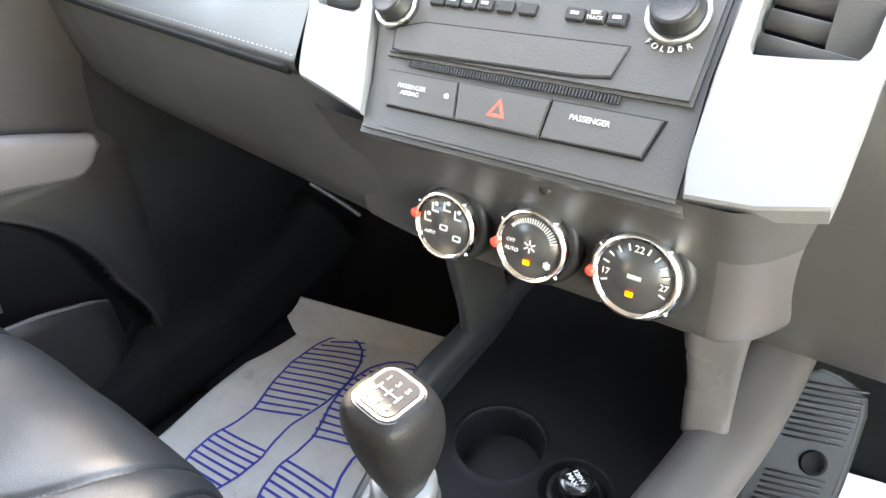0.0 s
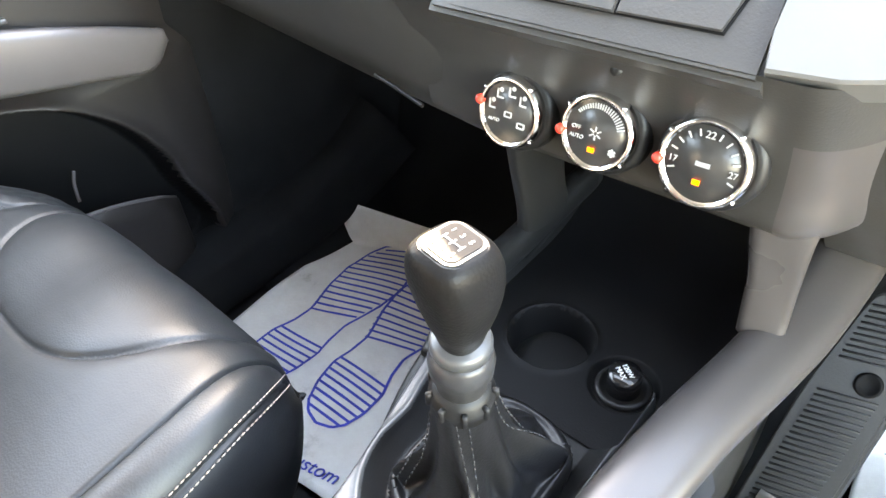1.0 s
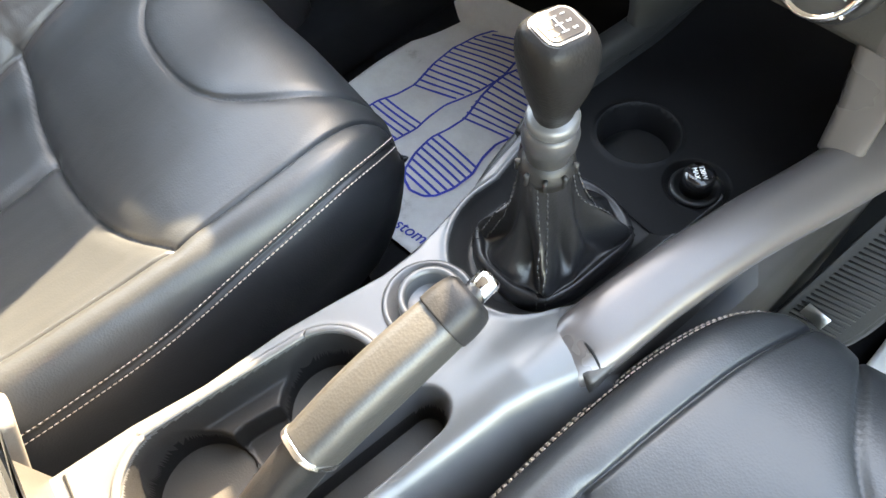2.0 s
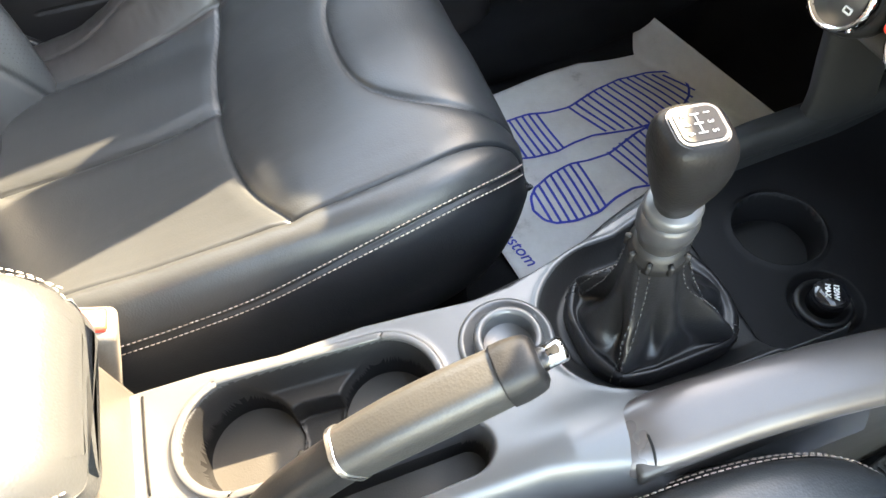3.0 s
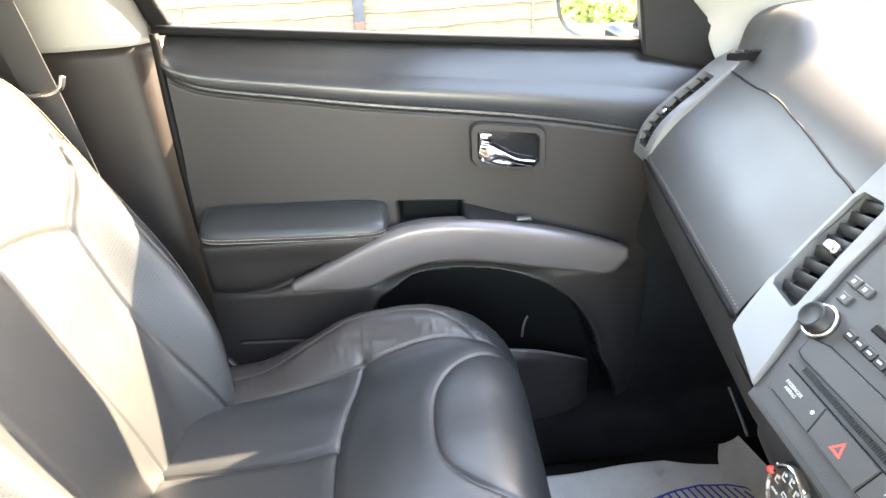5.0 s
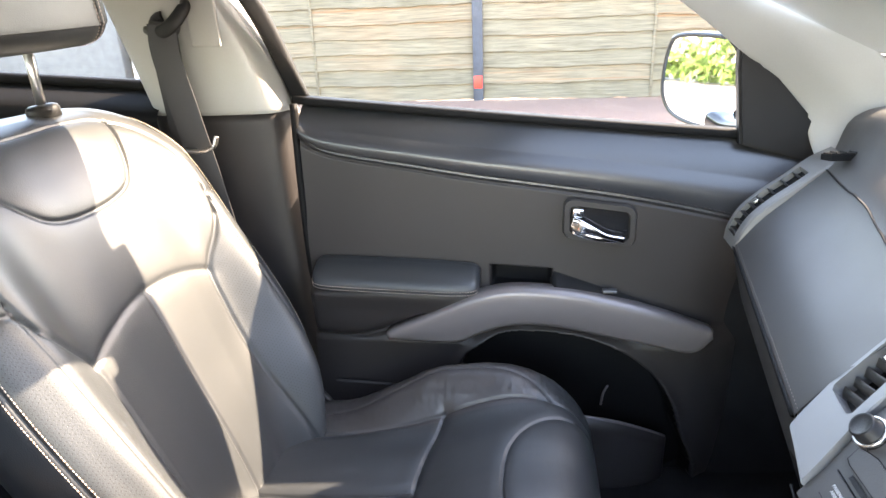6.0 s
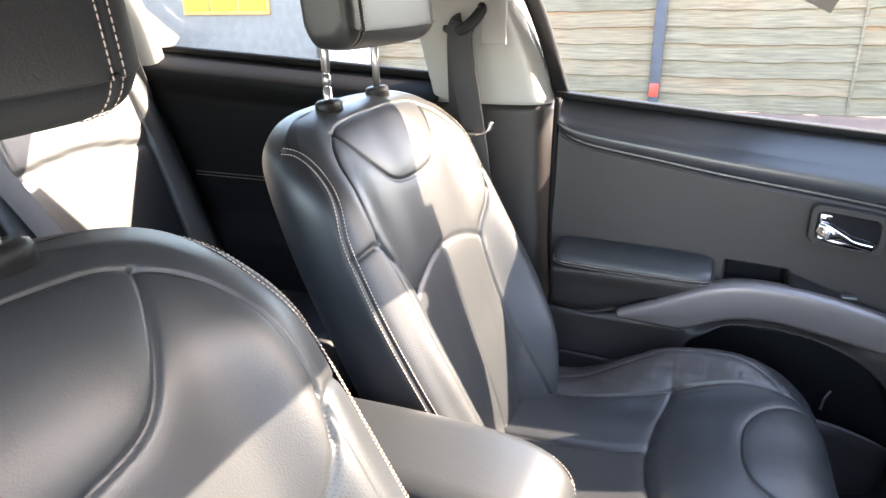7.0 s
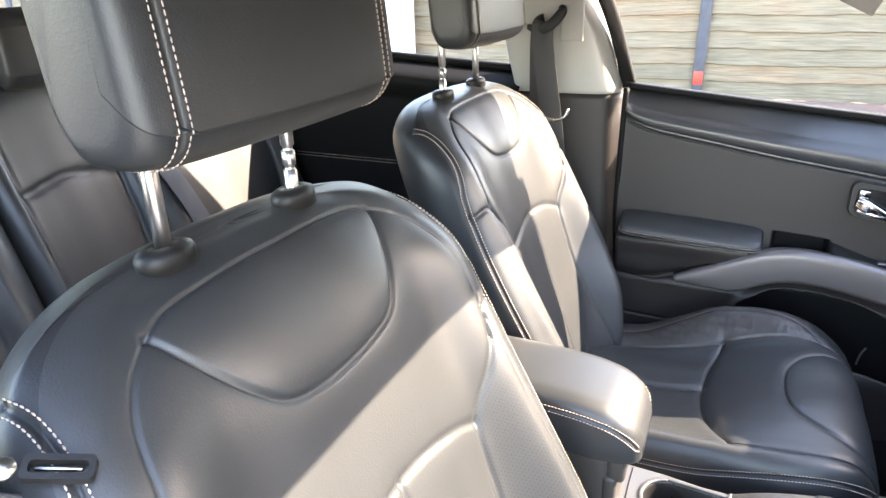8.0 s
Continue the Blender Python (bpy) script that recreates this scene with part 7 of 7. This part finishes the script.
def paper_mat():
    mat = thing("paper_mat", "white paper floor mat printed with blue shoe soles", "floor mat", group="paper floor mats", at=(-0.45, 0.95, FLOOR_Z))
    A, B, C, D = (np.array(p) for p in ((-0.600, 0.69), (-0.243, 0.735), (-0.332, 1.222), (-0.716, 1.176)))
    u, v = np.meshgrid(np.linspace(0, 1, 50), np.linspace(0, 1, 60))
    P = ((1 - u) * (1 - v))[..., None] * A + (u * (1 - v))[..., None] * B + (u * v)[..., None] * C + ((1 - u) * v)[..., None] * D
    P[..., 0] += 0.012 * np.sin(v * 5.0) * (1 - u)
    P[..., 1] += 0.010 * np.sin(u * 6 + 1) * (1 - v) * 0.6
    base = floor_height(P[..., 0] * 0 - 0.4, P[..., 1])
    lift = 0.010 + 0.022 * np.clip(((1 - u) + v - 1.72) / 0.28, 0, 1) ** 1.3 + 0.0025 * np.sin(u * 9 + v * 4) + 0.002 * np.sin(v * 13 - u * 5)
    G = np.concatenate([P, (base + lift)[..., None]], -1)
    # front end folded up against the footwell wall
    F0, F1, T0 = np.array((-0.632, 1.093, 0.032)), np.array((-0.340, 1.205, 0.036)), np.array((-0.642, 1.126, 0.097))
    T1 = F1 + np.array((0.0, 0.012, 0.022))
    a0, a1 = np.array((*A, 0.030)), np.array((*B, 0.030))
    U, nfold = np.linspace(0, 1, 50)[:, None], 48
    for k in range(60):
        if k < nfold:
            w = k / (nfold - 1)
            row = (a0 + (a1 - a0) * U) * (1 - w) + (F0 + (F1 - F0) * U) * w
            row[:, 2] = 0.030 + 0.0025 * np.sin(U[:, 0] * 9 + w * 4) + 0.002 * np.sin(w * 13 - U[:, 0] * 5) + 0.004 * w
        else:
            w = (k - nfold + 1) / (60 - nfold)
            row = (F0 + (F1 - F0) * U) * (1 - w) + (T0 + (T1 - T0) * U) * w
            row[:, 2] += 0.003 * np.sin(U[:, 0] * 5) * (1 - w)
        G[k] = row
    P = G[..., :2]
    sheet = part("sheet", grid_mesh("sheet", G, closed=False), PAPER, mat, "scuffed white paper sheet")
    sol = sheet.modifiers.new("thickness", "SOLIDIFY")
    sol.thickness = 0.0008

    def on_sheet(x, y):
        k = np.argmin((P[:48, :, 0] - x) ** 2 + (P[:48, :, 1] - y) ** 2)
        return G[:48, :, 2].ravel()[k] + 0.0016
    for heel, toe, mir in (((-0.487, 0.790), (-0.515, 1.145), 1), ((-0.362, 0.800), (-0.372, 1.152), -1)):
        h, t = np.array(heel), np.array(toe)
        ax = (t - h) / np.linalg.norm(t - h)
        sd = np.array([ax[1], -ax[0]])
        L = np.linalg.norm(t - h)
        bow = lambda s: 0.010 * mir * np.sin((s - 0.3) * 3.6)
        verts, faces = [], []

        def ribbon(pts, w):
            pts = np.asarray(pts)
            T = np.gradient(pts, axis=0)
            T /= np.maximum(np.linalg.norm(T, axis=1, keepdims=True), 1e-9)
            S = np.stack([T[:, 1], -T[:, 0]], 1) * w / 2
            b = len(verts)
            for p, q in zip(pts, S):
                for e in (p - q, p + q):
                    verts.append((e[0], e[1], on_sheet(*e)))
            for k in range(len(pts) - 1):
                faces.append((b + 2 * k, b + 2 * k + 1, b + 2 * k + 3, b + 2 * k + 2))
        ss = np.concatenate([np.linspace(0, 0.06, 8), np.linspace(0.08, 0.94, 40), np.linspace(0.95, 1, 10)])
        for sg in (-1, 1):
            ribbon([h + ax * L * s + sd * (sg * sole_half(s) + bow(s)) for s in ss], 0.0042)
        for s in list(np.linspace(0.045, 0.285, 8)) + list(np.linspace(0.47, 0.965, 14)):
            w = sole_half(s)
            skew = 0.012 * (1 if s > 0.4 else 0)
            ribbon([h + ax * (L * s + skew * q) + sd * (w * q + bow(s)) for q in np.linspace(-1, 1, 7)], 0.0040)
        me = bpy.data.meshes.new("sole_print")
        me.from_pydata(verts, [], faces)
        part("sole_print", me, BLUE_INK, sheet, "blue striped shoe sole print", smooth=False)
    writing("mat_print", "custom", 0.027, Matrix.Translation((-0.300, 0.752, FLOOR_Z + 0.0160)) @ Matrix.Rotation(radians(13), 4, "Z") @ Matrix(((1, 0.25, 0, 0), (0, 1, 0, 0), (0, 0, 1, 0), (0, 0, 0, 1))), BLUE_INK, sheet)
    return mat


pm1 = paper_mat()
copy_thing(pm1, pose(0.40, 1.06, FLOOR_Z))


def foot_rest():
    f = thing("foot_rest", "black ribbed rubber foot rest beside the console", "foot rest", at=(0.17, 1.08, 0.05))
    m = Matrix.Translation((0.172, 1.075, 0.19)) @ Matrix(((0.93, 0.10, -0.35, 0), (0.05, 0.62, -0.78, 0), (-0.14, 0.78, 0.61, 0), (0, 0, 0, 1)))
    out = [(-0.035, -0.16), (0.020, -0.175), (0.045, -0.10), (0.042, 0.04), (0.030, 0.135), (-0.030, 0.145), (-0.040, 0.02)]
    part("pad", plate_bm([tuple(p) for p in even_loop(out, 40)], 0.012, m, 0.003), RUBBER, f, "black rubber pad", smooth=False)
    for k in range(44):
        v = -0.155 + 0.0066 * k
        if 0.035 < v < 0.065:
            continue
        part("rib", box_bm((0.056, 0.0026, 0.0024), (0.002, 0, 0.001), 0.0007, 1, m=m @ pose(0, v, 0, 0, 0, 14)), RUBBER, f)
    part("fixing", turned([(0.013, 0), (0.013, 0.0015), (0.010, 0.0018), (0.009, 0.001), (0.0003, 0.001)], 28, m @ Matrix.Translation((0.012, 0.05, 0))), DEEP, f, "round fixing hole")
    part("worn_mark", box_bm((0.030, 0.016, 0.0006), (-0.002, -0.105, 0.0035), 0.0002, 1, m=m), STEEL, f, "scuffed metal patch")


foot_rest()


# ---- door mirror ----
def door_mirror():
    mir = thing("door_mirror", "door mirror with dark housing reflecting hedge and road", "door mirror", at=(-0.93, 0.93, 0.76))
    nrm = Vector((0.57, -0.82, 0.055)).normalized()
    side = Vector((0, 0, 1)).cross(nrm).normalized()
    up = nrm.cross(side)
    m = Matrix.Translation((-0.945, 0.925, 0.853)) @ Matrix((side, up, nrm)).transposed().to_4x4()
    shape = [(-0.098, -0.02), (-0.092, 0.055), (-0.06, 0.080), (0.07, 0.078), (0.095, 0.060), (0.092, -0.03), (0.055, -0.078), (-0.02, -0.080), (-0.075, -0.062)]
    o = spline(shape, 64, True)
    part("glass", plate_bm([tuple(p * 0.95) for p in o], 0.004, m @ Matrix.Translation((0, 0, 0.004))), MIRROR, mir, "mirror glass", smooth=False)
    rings = [np.stack([o[:, 0] * s, o[:, 1] * s, np.full(64, z)], 1) for s, z in ((0.955, 0.002), (1.0, 0.008), (1.05, 0.004), (1.08, -0.02), (1.02, -0.06), (0.8, -0.09), (0.3, -0.105))]
    me = grid_mesh("housing", np.stack(rings), closed=True, flip=True)
    me.transform(m)
    part("housing", me, GLOSS, mir, "dark glossy housing")
    part("mirror_arm", grid_mesh("mirror_arm", swept([(-0.90, 0.95, 0.79), (-0.84, 0.965, 0.785), (-0.75, 0.985, 0.80)], round_rect(0.06, 0.035, 0.012, 4), 20)), GLOSS, mir, "dark mirror arm")


door_mirror()


# ---- rear seat ----
bench = thing("rear_bench", "black leather rear bench seat, partly in sun", "rear bench", at=(0, -0.6, 0.05))


def rear_back(xc, hw, name_label, head_x, w):
    seat = bench
    rings = []
    for z, yf, k, r in ((0.30, -0.60, 0.98, 0.02), (0.42, -0.64, 1.0, 0.035), (0.55, -0.685, 1.0, 0.04), (0.70, -0.735, 1.0, 0.03), (0.82, -0.775, 0.97, 0.018), (0.90, -0.80, 0.90, 0.008), (0.945, -0.825, 0.78, 0.0), (0.958, -0.85, 0.6, 0.0)):
        w = hw * k
        half = [(w * 0.32, yf), (w * 0.62, yf + r * 0.2), (w * 0.80, yf + r), (w * 0.95, yf + r * 0.4), (w, yf - 0.04), (w * 0.95, yf - 0.10), (w * 0.5, yf - 0.115)]
        rings.append([(xc, yf, z)] + [(xc - x, y, z) for x, y in half] + [(xc, yf - 0.12, z)] + [(xc + x, y, z) for x, y in half[::-1]])
    G = tube(rings, 170, 120)
    N = normals(G)
    D = np.zeros(G.shape[:2])
    for c in ([(xc - hw * 0.66, 0.735), (xc, 0.752), (xc + hw * 0.66, 0.735)], [(xc - hw * 0.66, 0.93), (xc - hw * 0.66, 0.74), (xc - hw * 0.62, 0.5), (xc - hw * 0.5, 0.34)], [(xc + hw * 0.66, 0.93), (xc + hw * 0.66, 0.74), (xc + hw * 0.62, 0.5), (xc + hw * 0.5, 0.34)], [(xc - hw * 0.8, 0.90), (xc, 0.925), (xc + hw * 0.8, 0.90)]):
        D += seam(G, N, on_front(G, N, c, (0, 2), 1), 0.009, 0.007, 0.005)
    part("backrest", grid_mesh("backrest", G + N * D[..., None], mats=[LEATHER]), LEATHER, seat, name_label)
    S = np.array(round_rect(0.10, 0.15, 0.04, 5))
    rings = [[(head_x + x * w, -0.835 + y * k, 0.985 + z * (0.3 + 0.7 * k)) for y, z in S] for x, k in ((-1, 0.45), (-0.97, 0.75), (-0.88, 0.93), (-0.6, 1), (0, 1.02), (0.6, 1), (0.88, 0.93), (0.97, 0.75), (1, 0.45))]
    part("headrest", grid_mesh("headrest", tube(rings, 80, 60)), LEATHER, seat, "black leather rear headrest")


rear_back(-0.452, 0.252, "black leather outer backrest", -0.42, 0.135)
rear_back(-0.052, 0.156, "narrow black leather middle backrest", -0.10, 0.105)
rear_back(0.385, 0.285, "black leather outer backrest", 0.37, 0.135)
rc = plane_grid(-0.69, 0.69, -0.72, -0.15, 60, 40, lambda X, Y: 0.36 + 0.03 * np.clip((Y + 0.6) / 0.4, 0, 1) - 0.10 * np.clip((Y + 0.24) / 0.09, 0, 1) ** 2 + 0.004 * np.cos(X * 22))
part("cushion", grid_mesh("cushion", rc, closed=False), LEATHER, bench)
part("bench_base", box_bm((1.36, 0.50, 0.28), (0, -0.46, 0.18), 0.02), BLACK, bench)
strap = thing("rear_belt", "dark grey rear seat belt strap lying on the backrest", "seat belt", at=(-0.27, -0.68, 0.4))
part("webbing", grid_mesh("webbing", swept([(-0.20, -0.775, 0.87), (-0.245, -0.70, 0.72), (-0.285, -0.655, 0.58), (-0.30, -0.60, 0.42)], round_rect(0.048, 0.0024, 0.001, 2), 40, ups=[(0, 1, 0.3)] * 4)), varied("grey_blue_webbing", (0.07, 0.075, 0.085), 0.7, grain=900, relief=0.7), strap)
rear_belt = thing("rear_pillar_belt", "black rear belt hanging at the rear pillar", "seat belt", at=(-0.68, -0.86, 0.6))
part("webbing", grid_mesh("webbing", swept([(-0.655, -0.86, 1.12), (-0.665, -0.84, 1.0), (-0.68, -0.80, 0.85), (-0.68, -0.78, 0.6)], round_rect(0.047, 0.0024, 0.001, 2), 30, ups=[(1, 0.3, 0)] * 4)), WEBBING, rear_belt)
